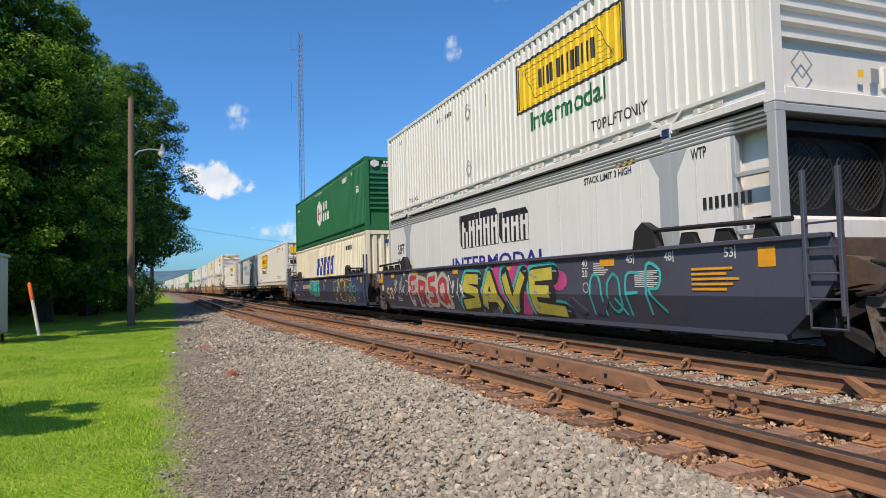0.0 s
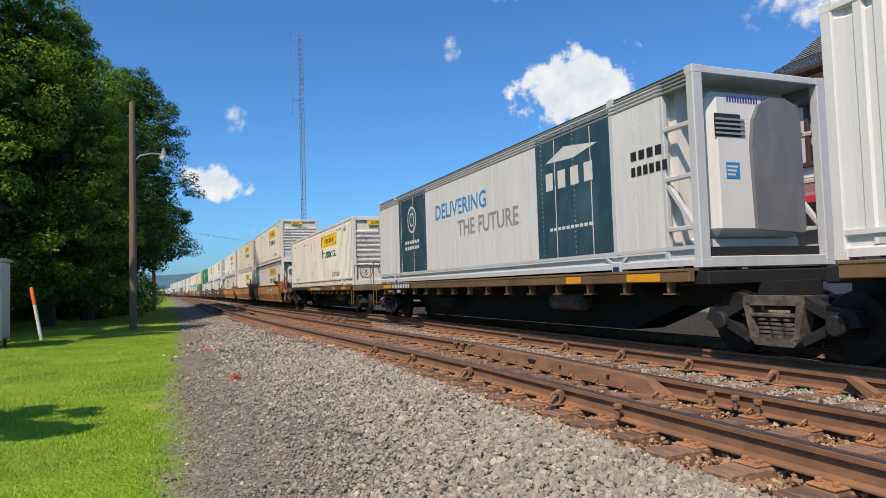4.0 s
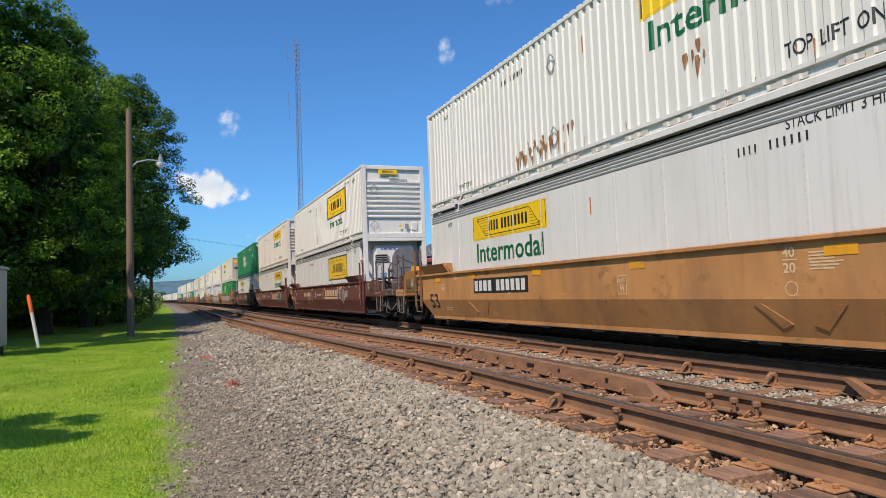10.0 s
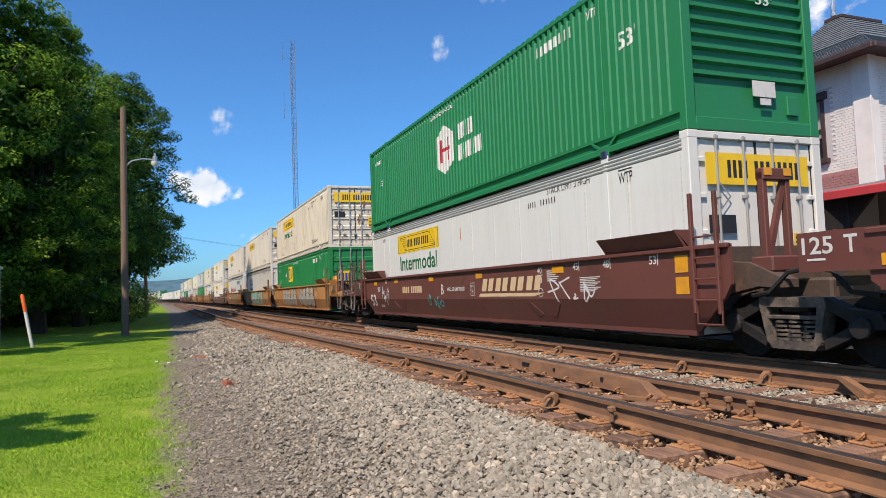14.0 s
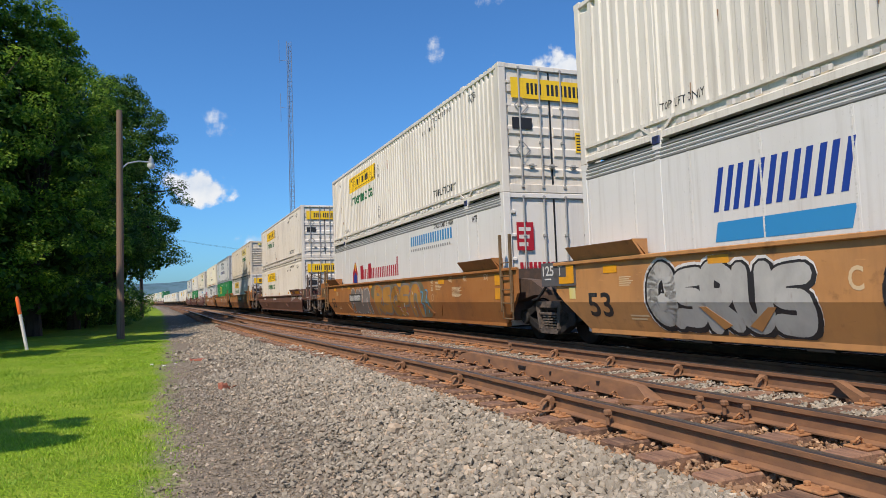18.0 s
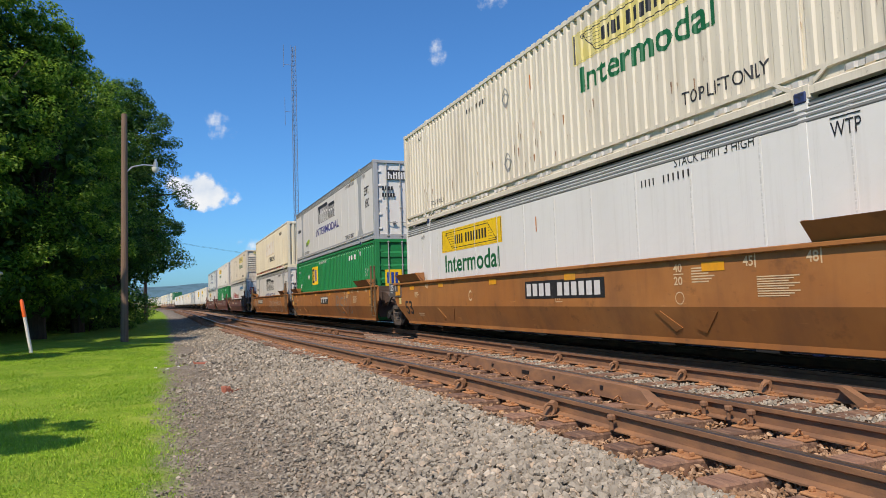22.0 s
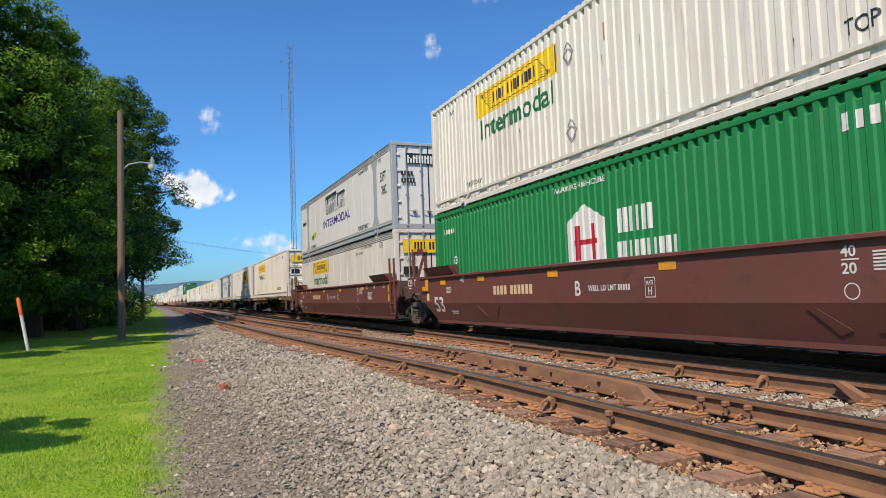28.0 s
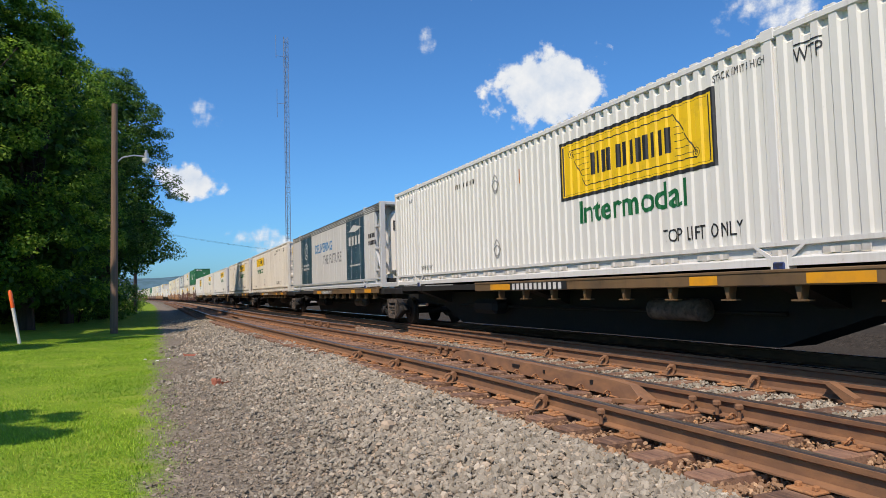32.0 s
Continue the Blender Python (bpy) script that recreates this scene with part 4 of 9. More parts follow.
def brake_hoses(e):
    """Hoses and rods that hang below the end platform."""
    s = Solid()
    for k, y in enumerate((10.35, 10.85, 11.15)):
        s.tube([(-1.30, e * y, 0.93), (-1.36, e * (y + 0.05), 0.66 - 0.07 * k), (-1.25, e * (y + 0.16), 0.54 - 0.05 * k), (-1.05, e * (y + 0.22), 0.70), (-0.9, e * (y + 0.2), 0.9)], 0.022, 6)
    s.tube([(-1.32, e * 9.0, 0.80), (-1.32, e * 10.6, 0.74)], 0.020, 6)
    s.tube([(-1.20, e * 10.55, 0.92), (-1.22, e * 10.60, 0.35), (-1.0, e * 10.62, 0.30)], 0.028, 6)
    s.box(-1.28, -1.02, *sorted((e * 10.86, e * 11.02)), 0.52, 0.88, 0.02)
    return s


def foot_step(e):
    s = Solid()
    s.tube([(-1.47, e * 10.24, 0.95), (-1.47, e * 10.26, 0.40), (-1.47, e * 10.72, 0.40), (-1.47, e * 10.74, 0.95)], 0.017, 6)
    s.tube([(-1.46, e * 10.30, 1.06), (-1.56, e * 10.32, 1.02), (-1.56, e * 10.68, 1.02), (-1.46, e * 10.70, 1.06)], 0.014, 6)
    return s


def guide_arm(sign, e):
    """The guide of the dark cars: a wedge bracket at the inner end and a bar that runs out from it."""
    s = Solid()
    s.prism([(e * 5.55, 1.50), (e * 5.62, 1.78), (e * 5.80, 1.90), (e * 6.02, 1.78), (e * 6.10, 1.50)], "x", *sorted((sign * 1.40, sign * 1.56)))
    s.tube([(sign * 1.52, e * 5.95, 1.76), (sign * 1.54, e * 8.45, 1.70)], 0.035, 7)
    for y in (6.7, 7.35, 8.0):
        s.prism([(e * (y - 0.16), 1.50), (e * (y - 0.10), 1.68), (e * (y + 0.10), 1.68), (e * (y + 0.18), 1.50)], "x", *sorted((sign * 1.42, sign * 1.52)))
    return s


def brake_stand(e):
    s = Solid()
    s.box(-0.74, -0.66, *sorted((e * 9.30, e * 9.40)), 1.05, 1.95, 0.02)
    pts = [(-0.62, e * 9.35 + 0.26 * math.cos(q), 1.85 + 0.26 * math.sin(q)) for q in (2 * math.pi * i / 18 for i in range(18))]
    s.tube(pts, 0.018, 5, True)
    for i in range(5):
        s.tube([(-0.62, e * 9.35, 1.85), pts[i * 3 + 1]], 0.012, 4)
    s.disc((-0.62, e * 9.35, 1.85), "x", 0.06, 0.12, 10)
    return s


def joint_stand(e):
    """Tall folded bracket with a yellow head over an articulation."""
    s = Solid()
    s.box(-1.02, -0.94, *sorted((e * 8.95, e * 9.05)), 1.2, 2.42, 0.01)
    s.box(-0.62, -0.54, *sorted((e * 8.95, e * 9.05)), 1.2, 2.42, 0.01)
    s.box(-1.02, -0.54, *sorted((e * 8.93, e * 9.07)), 2.30, 2.46, 0.015)
    s.prism([(-0.98, 1.3), (-0.90, 1.3), (-0.58, 2.3), (-0.66, 2.3)], "y", *sorted((e * 8.97, e * 9.03)))
    s.box(-1.1, -0.45, *sorted((e * 8.85, e * 9.2)), 1.12, 1.32, 0.02)
    return s


def side_frame():
    """Arms, journal boxes and bolster of a truck's cast side frames."""
    s = Solid()
    for sx in (-1, 1):
        a, b = sorted((sx * 0.93, sx * 1.10))
        for d in (-1, 1):
            s.prism([(d * 0.45, 0.80), (d * 0.72, 0.67), (d * 1.10, 0.62), (d * 1.18, 0.46), (d * 0.92, 0.42), (d * 0.70, 0.54), (d * 0.44, 0.66)], "x", a, b)
            s.prism([(d * 0.42, 0.19), (d * 0.92, 0.42), (d * 0.84, 0.52), (d * 0.40, 0.30)], "x", a, b)
            s.disc((sx * 1.11, d * 0.89, 0.46), "x", 0.13, 0.12, 14, 0.02)
    s.box(-1.08, 1.08, -0.20, 0.20, 0.62, 0.78, 0.03)
    return s


def spring_nest(sx):
    """Middle of a side frame: the window with its guides, and the coil springs in it."""
    s = Solid()
    a, b = sorted((sx * 0.92, sx * 1.125))
    s.prism([(-0.46, 0.80), (0.46, 0.80), (0.47, 0.71), (0.40, 0.68), (-0.40, 0.68), (-0.47, 0.71)], "x", a, b)
    s.prism([(-0.30, 0.17), (0.30, 0.17), (0.38, 0.27), (-0.38, 0.27)], "x", a, b)
    for d in (-1, 1):
        s.prism([(d * 0.29, 0.24), (d * 0.37, 0.24), (d * 0.47, 0.71), (d * 0.36, 0.71)], "x", a, b)
    s.box(a, b - 0.02 if sx > 0 else b, -0.36, 0.36, 0.53, 0.58, 0.01)
    for y in (-0.19, 0.0, 0.19):
        for k in range(5):
            s.disc((sx * 1.04, y, 0.29 + k * 0.053), "z", 0.085, 0.028, 10)
    return s


def wheelset():
    s = Solid()
    for sx in (-1, 1):
        s.disc((sx * 0.755, 0, 0), "x", 0.42, 0.12, 28, 0.015)
        s.disc((sx * 0.69, 0, 0), "x", 0.445, 0.03, 28)
        s.disc((sx * 0.82, 0, 0), "x", 0.16, 0.06, 14)
    s.tube([(-1.05, 0, 0), (1.05, 0, 0)], 0.085, 10)
    return s


def truck(car, y, steel="truck_steel"):
    # arms always take the shaded copy; only joint trucks' nests the lit tone
    t = part("truck", shared("truck", side_frame, "shade_dark_steel"), car, "cast steel four-wheel truck", pose(0, y, 0))
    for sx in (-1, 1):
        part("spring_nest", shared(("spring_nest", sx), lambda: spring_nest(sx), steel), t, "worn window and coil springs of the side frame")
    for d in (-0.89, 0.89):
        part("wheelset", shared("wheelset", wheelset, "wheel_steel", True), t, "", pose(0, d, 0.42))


def well_car(label, paint, lead, trail, marks=(), low=False, sticker=True):
    """One unit of a double-stack car, centred on its container; lead and trail: 'end' or 'joint'."""
    c = thing("well_car", label, "railway car", group="cars of the train")
    for s in (-1, 1):
        part("side_plate", shared(("well_side", s, low), lambda: well_side(s, low), paint), c)
        if s < 0:
            for y, d in ((-4.2, -1), (-4.2, 1), (4.6, -1), (4.6, 1)):
                part("side_pressing", shared(("drop_panel", s, y, d), lambda: drop_panel(s, y, d), paint), c)
        for e in (-1, 1):
            if low:
                if e < 0:
                    fl = part("guide_flare", shared(("low_flare", s, e), lambda: low_flare(s, e), paint), c)
                    if s < 0:
                        part("reflector", mark("reflector", [rect(7.25, 1.26, 1.25, 0.13), rect(6.0, 1.26, 0.45, 0.12)], "amber_sticker", lambda y, z: -1.51 - (z - 1.205) * 0.44, lift=0.006), fl, "amber strips under the guide")
            else:
                if paint in ("car_dark", "car_blue"):
                    part("guide_arm", shared(("guide_arm", s, e), lambda: guide_arm(s, e), "shade_black"), c, "black bar and bracket along the side")
                else:
                    part("guide_flare", shared(("guide_flare", s, e), lambda: guide_flare(s, e), paint), c)
    part("well_floor", shared("well_floor", well_floor, "shade_black"), c)
    for e, kind in ((-1, lead), (1, trail)):
        j = kind == "joint"
        deck = "deck_steel"
        part("bulkhead", shared(("bulkhead", e), lambda: bulkhead(e), deck), c)
        part("end_sill", shared(("end_sill", e, j), lambda: end_sill(e, j), deck), c)
        if not j:
            part("cover_plate", shared(("end_plate", e, j), lambda: end_plate(e, j), deck), c)
        part("air_hose", shared(("air_hose", e, j), lambda: air_hose(e, j), "shade_black"), c)
        if j:
            part("pivot", shared(("pivot", e), lambda: pivot(e), "shade_black"), c)
            for sx in (-1, 1):
                part("side_bearing", shared(("side_bearing", e, sx), lambda: side_bearing(e, sx), deck), c)
        else:
            part("end_beam", shared(("end_beam", e), lambda: end_beam(e), deck), c)
            part("coupler", shared(("coupler", e), lambda: coupler(e), "truck_steel"), c)
            for k in range(7):
                part("tread", shared(("tread", e, k), lambda: tread(e, k), "deck_steel"), c)
        if j and e < 0 and paint == "car_brown":
            st = part("stand", shared("joint_stand", lambda: joint_stand(e), paint), c, "tall bracket with a yellow head")
            part("head", mark("head", [rect(-1.02, 2.36, 0.14, 0.10), rect(-0.68, 2.36, 0.14, 0.10)], "amber_sticker", lambda x, z: -9.075, end=True), st)
        if not j:
            for sx in (-1, 1):
                high = 1.46 if paint in ("car_brown", "car_maroon") else 1.66
                box = part("end_box", shared(("end_box", e, sx, high), lambda: end_box(e, sx, high), "car_orange" if paint == "car_yellow" else paint), c)
                if sx < 0:
                    part("hatch", shared(("hatch", e), lambda: hatch(e), "sill_brown" if paint in ("car_yellow", "car_orange") else "deck_steel"), box, "raised door with a small hatch")
        if (e < 0 or not j) and not low:
            out = -0.30 if paint in ("car_dark", "car_blue") else 0.0
            part("ladder", shared(("ladder", e), lambda: ladder(e), "sill_brown" if paint in ("car_yellow", "car_orange") else paint), c, m=pose(0, -e * out, 0))
        if j and e > 0:
            yt = round(GAP[0] - 9.435, 2) + GAP[1]         # the shared truck stands close before the next unit
            truck(c, yt)
            for sx in (-1, 1):
                part("end_fairing", shared(("end_fairing", sx, yt), lambda: end_fairing(sx, yt - 0.5), "car_grey" if paint in ("car_yellow", "car_orange", "car_dark", "car_blue") else paint), c)
            flat = lambda y, z: -CAR_X
            part("lettering", mark("lettering", [words("125", 0.56 - yt, 1.28, 0.38, 0.19), words("T", 1.07 - yt, 1.28, 0.15, 0.19)], "white_mark", flat, lift=0.035), c, "white capacity lettering")
            part("lettering", mark("lettering", lines(0.62 - yt, 1.20, 0.30, 0.05, 1), "white_mark", flat, lift=0.035), c)
            part("reflector", mark("reflector", [poly((-8.60, 1.13), (-8.12, 1.13), (-8.12, 1.50), (-8.36, 1.50), (-8.36, 1.25), (-8.60, 1.25))], "amber_sticker", flat, lift=0.035), c)
            part("sticker", mark("sticker", [rect(-8.32, 0.86, 0.19, 0.20)], "yellow_faded", flat, lift=0.006), c, "yellow sticker")
        if not j:
            for sx in (-1, 1):
                part("side_sill", shared(("end_side_sill", e, sx), lambda: Solid().box(*sorted((sx * 1.34, sx * 1.47)), *sorted((e * 8.9, e * 11.04)), 0.90, 1.12, 0.015), paint), c)
            # plain dark block added below the deck to keep light off the truck
            part("draft_gear", shared(("draft_gear", e), lambda: Solid().box(-0.85, 0.85, *sorted((e * 8.5, e * 11.1)), 0.84, 0.99, 0.02), "shade_black"), c)
            part("brake_piping", shared(("piping", e), lambda: end_piping(e), "shade_black", True), c, "pipes and hoses over the truck")
            part("grab_iron", shared(("grab_iron", e), lambda: grab_iron(e, 10.32), "worn_bar"), c)
            part("release_rod", shared(("release_rod", e), lambda: release_rod(e), "worn_bar"), c)
            part("valve_box", shared(("valve_box", e), lambda: valve_box(e), "car_brown"), c, "dull red brake valve box")
            part("hand_rail", shared(("end_rails", e), lambda: end_rails(e), "deck_steel"), c)
            part("crossover_grate", shared(("grate", e), lambda: grate(e), "deck_steel"), c, "rusty expanded-metal walkway over the end")
            part("post", shared(("end_post", e), lambda: Solid().box(-1.475, -1.425, *sorted((e * 10.20, e * 10.25)), 0.72, 2.20, 0.01), "deck_steel"), c)
            part("brake_hose", shared(("brake_hose", e), lambda: brake_hoses(e), "truck_steel", True), c, "hanging brake hoses and rods")
            if paint in ("car_yellow", "car_orange"):
                part("warning_plate", shared(("warning_plate", e), lambda: Solid().prism([(e * 9.15, 1.665), (e * 9.62, 1.665), (e * 9.55, 1.82), (e * 9.22, 1.80)], "x", -1.42, -1.30), "amber_sticker"), c, "amber plate on the corner box")
            part("foot_step", shared(("foot_step", e), lambda: foot_step(e), "worn_bar"), c, "bent steel step")
            if paint not in ("car_dark", "car_blue"):
                part("notice_plate", mark("notice_plate", [rect(e * -9.30 - 0.17, 1.16, 0.34, 0.26)], "black_mark", lambda y, z: -1.485, lift=0.006), c)
                part("notice_mark", mark("notice_mark", [outline([(e * -9.30 - 0.15, 1.18), (e * -9.30 + 0.15, 1.18), (e * -9.30 + 0.15, 1.40), (e * -9.30 - 0.15, 1.40)], 0.02)] + lines(e * -9.30 - 0.11, 1.21, 0.2, 0.17, 6), "cream_mark", lambda y, z: -1.485, lift=0.009), c)
            part("brake_stand", shared(("brake_stand", e), lambda: brake_stand(e), "deck_steel"), c)
            # end truck wholly in the shaded copy, platform shade painted in
            truck(c, e * 9.95, "shade_dark_steel")
    if sticker:
        for u, v, w, h in ((-7.3, 1.27, 0.36, 0.12), (-5.0, 1.30, 0.36, 0.11), (-1.9, 1.28, 0.36, 0.12), (1.2, 1.27, 0.36, 0.12), (4.6, 1.27, 0.40, 0.12), (7.9, 1.16, 0.26, 0.24), (7.9, 0.86, 0.26, 0.24)):
            if (low and u == 7.9) or (v == 0.86 and paint in ("car_dark", "car_blue")):
                continue
            part("reflector", mark("reflector", [rect(u, v, w, h)], "amber_sticker", car_side, lift=0.006), c, "amber reflector on the side")
    for i, (nm, shapes, mat, lab) in enumerate(marks):
        part(nm, mark(nm, shapes, mat, car_side, (), 0.003 + 0.0006 * i, fold=0.80), c, lab)
    return c


def spine_body():
    s = Solid()
    s.prism([(-8.6, 0.98), (8.6, 0.98), (8.6, 0.66), (6.6, 0.62), (5.2, 0.15), (-5.2, 0.15), (-6.6, 0.62), (-8.6, 0.66)], "x", -0.36, 0.36)
    for y in (-6.1, 0.0, 6.1):
        s.prism([(-1.32, 1.17), (1.32, 1.17), (1.32, 1.05), (0.4, 0.70), (-0.4, 0.70), (-1.32, 1.05)], "y", y - 0.2, y + 0.2)
    s.box(-1.30, 1.30, -8.2, -7.6, 0.95, 1.15, 0.02)
    s.box(-1.30, 1.30, 7.6, 8.2, 0.95, 1.15, 0.02)
    s.box(-0.9, -0.45, 2.2, 3.4, 0.45, 0.80, 0.10)
    s.tube([(0.6, -3.5, 0.6), (0.6, -1.5, 0.6)], 0.20, 12)
    s.tube([(-0.5, -5.5, 0.62), (-0.5, 5.0, 0.62)], 0.03, 6)
    return s


def spine_sill(a, b):
    s = Solid()
    for sx in (-1, 1):
        x0, x1 = sorted((sx * 1.36, sx * 1.47))
        s.box(x0, x1, a, b, 1.00, 1.165, 0.012)
        s.box(*sorted((sx * 1.20, sx * 1.48)), a, b, 1.15, 1.19, 0.008)
        n = int((b - a) / 1.05)
        for i in range(n):
            y = a + 0.5 + i * 1.05
            s.prism([(y - 0.05, 1.0), (y + 0.05, 1.0), (y + 0.012, 0.83), (y - 0.012, 0.83)], "x", *sorted((sx * 1.30, sx * 1.42)))
            s.box(*sorted((sx * 1.28, sx * 1.44)), y - 0.09, y + 0.09, 0.82, 0.84)
    return s


def spine_car(label, lead, trail, sill=(-8.0, 1.0), stripe="yellow_mark", marks=()):
    """One platform of a low spine car that carries a single container."""
    c = thing("spine_car", label, "railway car", group="cars of the train")
    # underframe in near-black that carries its shade
    part("centre_sill", shared("spine_body", spine_body, "shade_black"), c)
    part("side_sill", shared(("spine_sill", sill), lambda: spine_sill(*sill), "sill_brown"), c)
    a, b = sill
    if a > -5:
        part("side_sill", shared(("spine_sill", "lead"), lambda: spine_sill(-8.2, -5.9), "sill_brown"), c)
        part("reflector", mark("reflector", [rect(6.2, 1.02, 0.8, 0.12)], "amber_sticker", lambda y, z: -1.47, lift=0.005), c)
    # dark sheet added below the container to close the bright gap
    part("deck_plate", shared("spine_gap_sheet", lambda: Solid().box(-1.28, 1.28, -7.9, 7.9, 1.04, 1.165), "shade_black"), c)
    part("air_tank", shared("air_tank", lambda: Solid().tube([(-0.78, -4.4, 0.66), (-0.78, -4.35, 0.66), (-0.78, -3.25, 0.66), (-0.78, -3.2, 0.66)], [0.06, 0.17, 0.17, 0.06], 14), "truck_steel", True), c, "grimy brake air tank")
    flat = lambda y, z: -1.47
    patch = [rect(-b + 0.8, 1.02, 0.9, 0.12), rect(-b + 3.0, 1.02, 0.5, 0.12), rect(-a - 1.4, 1.02, 0.8, 0.12), rect(-a - 3.2, 1.02, 0.5, 0.12)]
    part("reflector", mark("reflector", patch, "amber_sticker", flat, lift=0.005), c, "amber reflectors on the sill")
    part("number_panel", mark("number_panel", [rect(-b + 1.7, 1.005, 2.1, 0.15)], "black_mark", flat, lift=0.007), c)
    part("number_mark", mark("number_mark", bars(-b + 1.8, 1.02, 1.9, 0.12, 11, 0.62), "white_mark", flat, lift=0.010), c)
    for e, kind in ((-1, lead), (1, trail)):
        j = kind == "joint"
        if j:
            if e > 0:
                truck(c, 9.12)
        else:
            # end truck wholly in the shaded copy, shade painted in
            truck(c, e * 7.6, "shade_dark_steel")
            part("hand_rail", shared(("spine_rails", e), lambda: spine_rails(e), "sill_brown"), c)
    return c


def spine_rails(e):
    s = Solid()
    s.box(-1.42, 1.42, *sorted((e * 8.4, e * 8.75)), 0.95, 1.15, 0.02)
    s.tube([(0, e * 8.6, 0.86), (0, e * 9.6, 0.86)], 0.10, 8)
    for x in (-1.38, -0.7, 0.7, 1.38):
        s.tube([(x, e * 8.7, 1.1), (x, e * 8.7, 2.0)], 0.018, 5)
    s.tube([(-1.38, e * 8.7, 2.0), (-0.7, e * 8.7, 2.0)], 0.016, 5)
    s.tube([(0.7, e * 8.7, 2.0), (1.38, e * 8.7, 2.0)], 0.016, 5)
    hub = (-0.9, e * 8.75, 1.75)
    rim = [(hub[0] + 0.27 * math.cos(q), hub[1], hub[2] + 0.27 * math.sin(q)) for q in (2 * math.pi * i / 18 for i in range(18))]
    s.tube(rim, 0.018, 5, True)
    for i in range(5):
        s.tube([hub, rim[i * 3 + 1]], 0.012, 4)
    for sx in (-1, 1):
        s.tube([(sx * 1.42, e * 8.2, 1.0), (sx * 1.42, e * 8.2, 0.42), (sx * 1.42, e * 8.6, 0.42), (sx * 1.42, e * 8.6, 1.0)], 0.016, 5)
    return s


# ---- marks of the cars ----
def fifty_three(mat="cream_mark"):
    return ("car_number", [words("53", -7.78, 0.56, 0.64, 0.40)], mat, "large painted 53")


def gauge_marks(mat, unit=-3.05, letter="C"):
    s = []
    for u, w in ((-6.0, "40"), (5.3, "45"), (6.2, "48"), (7.35, "53")):
        s += [words(w, u, 1.30, 0.16, 0.13), rect(u + 0.18, 1.28, 0.02, 0.17)]
    s += lines(4.40, 1.12, 0.42, 0.22, 6) + lines(5.5, 0.92, 0.6, 0.26, 9) + lines(-6.9, 1.05, 0.34, 0.16, 5)
    s += [words("40", 4.05, 1.28, 0.17, 0.12), words("20", 4.05, 1.10, 0.17, 0.12), rect(4.05, 1.245, 0.2, 0.015), ring(4.15, 0.92, 0.09, 0.012)]
    s += [words(letter, unit, 0.92, 0.17, 0.26)] + lines(-6.75, 0.52, 0.5, 0.10, 2) + [outline([(0.87, 0.88), (1.10, 0.88), (1.10, 1.18), (0.87, 1.18)], 0.016), words("PLATE", 0.90, 1.07, 0.16, 0.06), words("H", 0.94, 0.92, 0.08, 0.12)]
    return ("stencils", s, mat, "small stencilled data")


def number(u, v, w, h, mat="cream_mark", plate=None):
    out = []
    if plate:
        out.append(("number_panel", [rect(u - 0.06, v - 0.05, w + 0.12, h + 0.10)], plate, ""))
    out.append(("number_mark", bars(u, v, w * 0.38, h, 4) + bars(u + w * 0.45, v, w * 0.55, h, 6), mat, ""))
    return out


def clamp(points):
    return [(u, min(1.47, max(0.37, v))) for u, v in points]


def flowing(pts, n=6):
    """A smooth line through points."""
    out = []
    for k in range(len(pts) - 1):
        p0, p1, p2, p3 = pts[max(k - 1, 0)], pts[k], pts[k + 1], pts[min(k + 2, len(pts) - 1)]
        for q in range(n):
            f = q / n
            out.append(tuple(0.5 * (2 * b + (c - a) * f + (2 * a - 5 * b + 4 * c - d) * f * f + (3 * b - a - 3 * c + d) * f ** 3) for a, b, c, d in zip(p0, p1, p2, p3)))
    return out + [pts[-1]]


def stroke(pts, thick, round_ends=True):
    """A painted line of even width along points."""
    out = []
    r = thick / 2
    for a, b in zip(pts, pts[1:]):
        d = Vector((b[0] - a[0], b[1] - a[1]))
        if d.length < 1e-4:
            continue
        m = Vector((-d.y, d.x)).normalized() * r
        out.append(poly(*clamp([(a[0] - m.x, a[1] - m.y), (b[0] - m.x, b[1] - m.y), (b[0] + m.x, b[1] + m.y), (a[0] + m.x, a[1] + m.y)])))
    for a in pts if round_ends else pts[1:-1]:
        out.append(poly(*clamp([(a[0] + r * math.cos(q), a[1] + r * math.sin(q)) for q in (2 * math.pi * i / 10 for i in range(10))])))
    return out


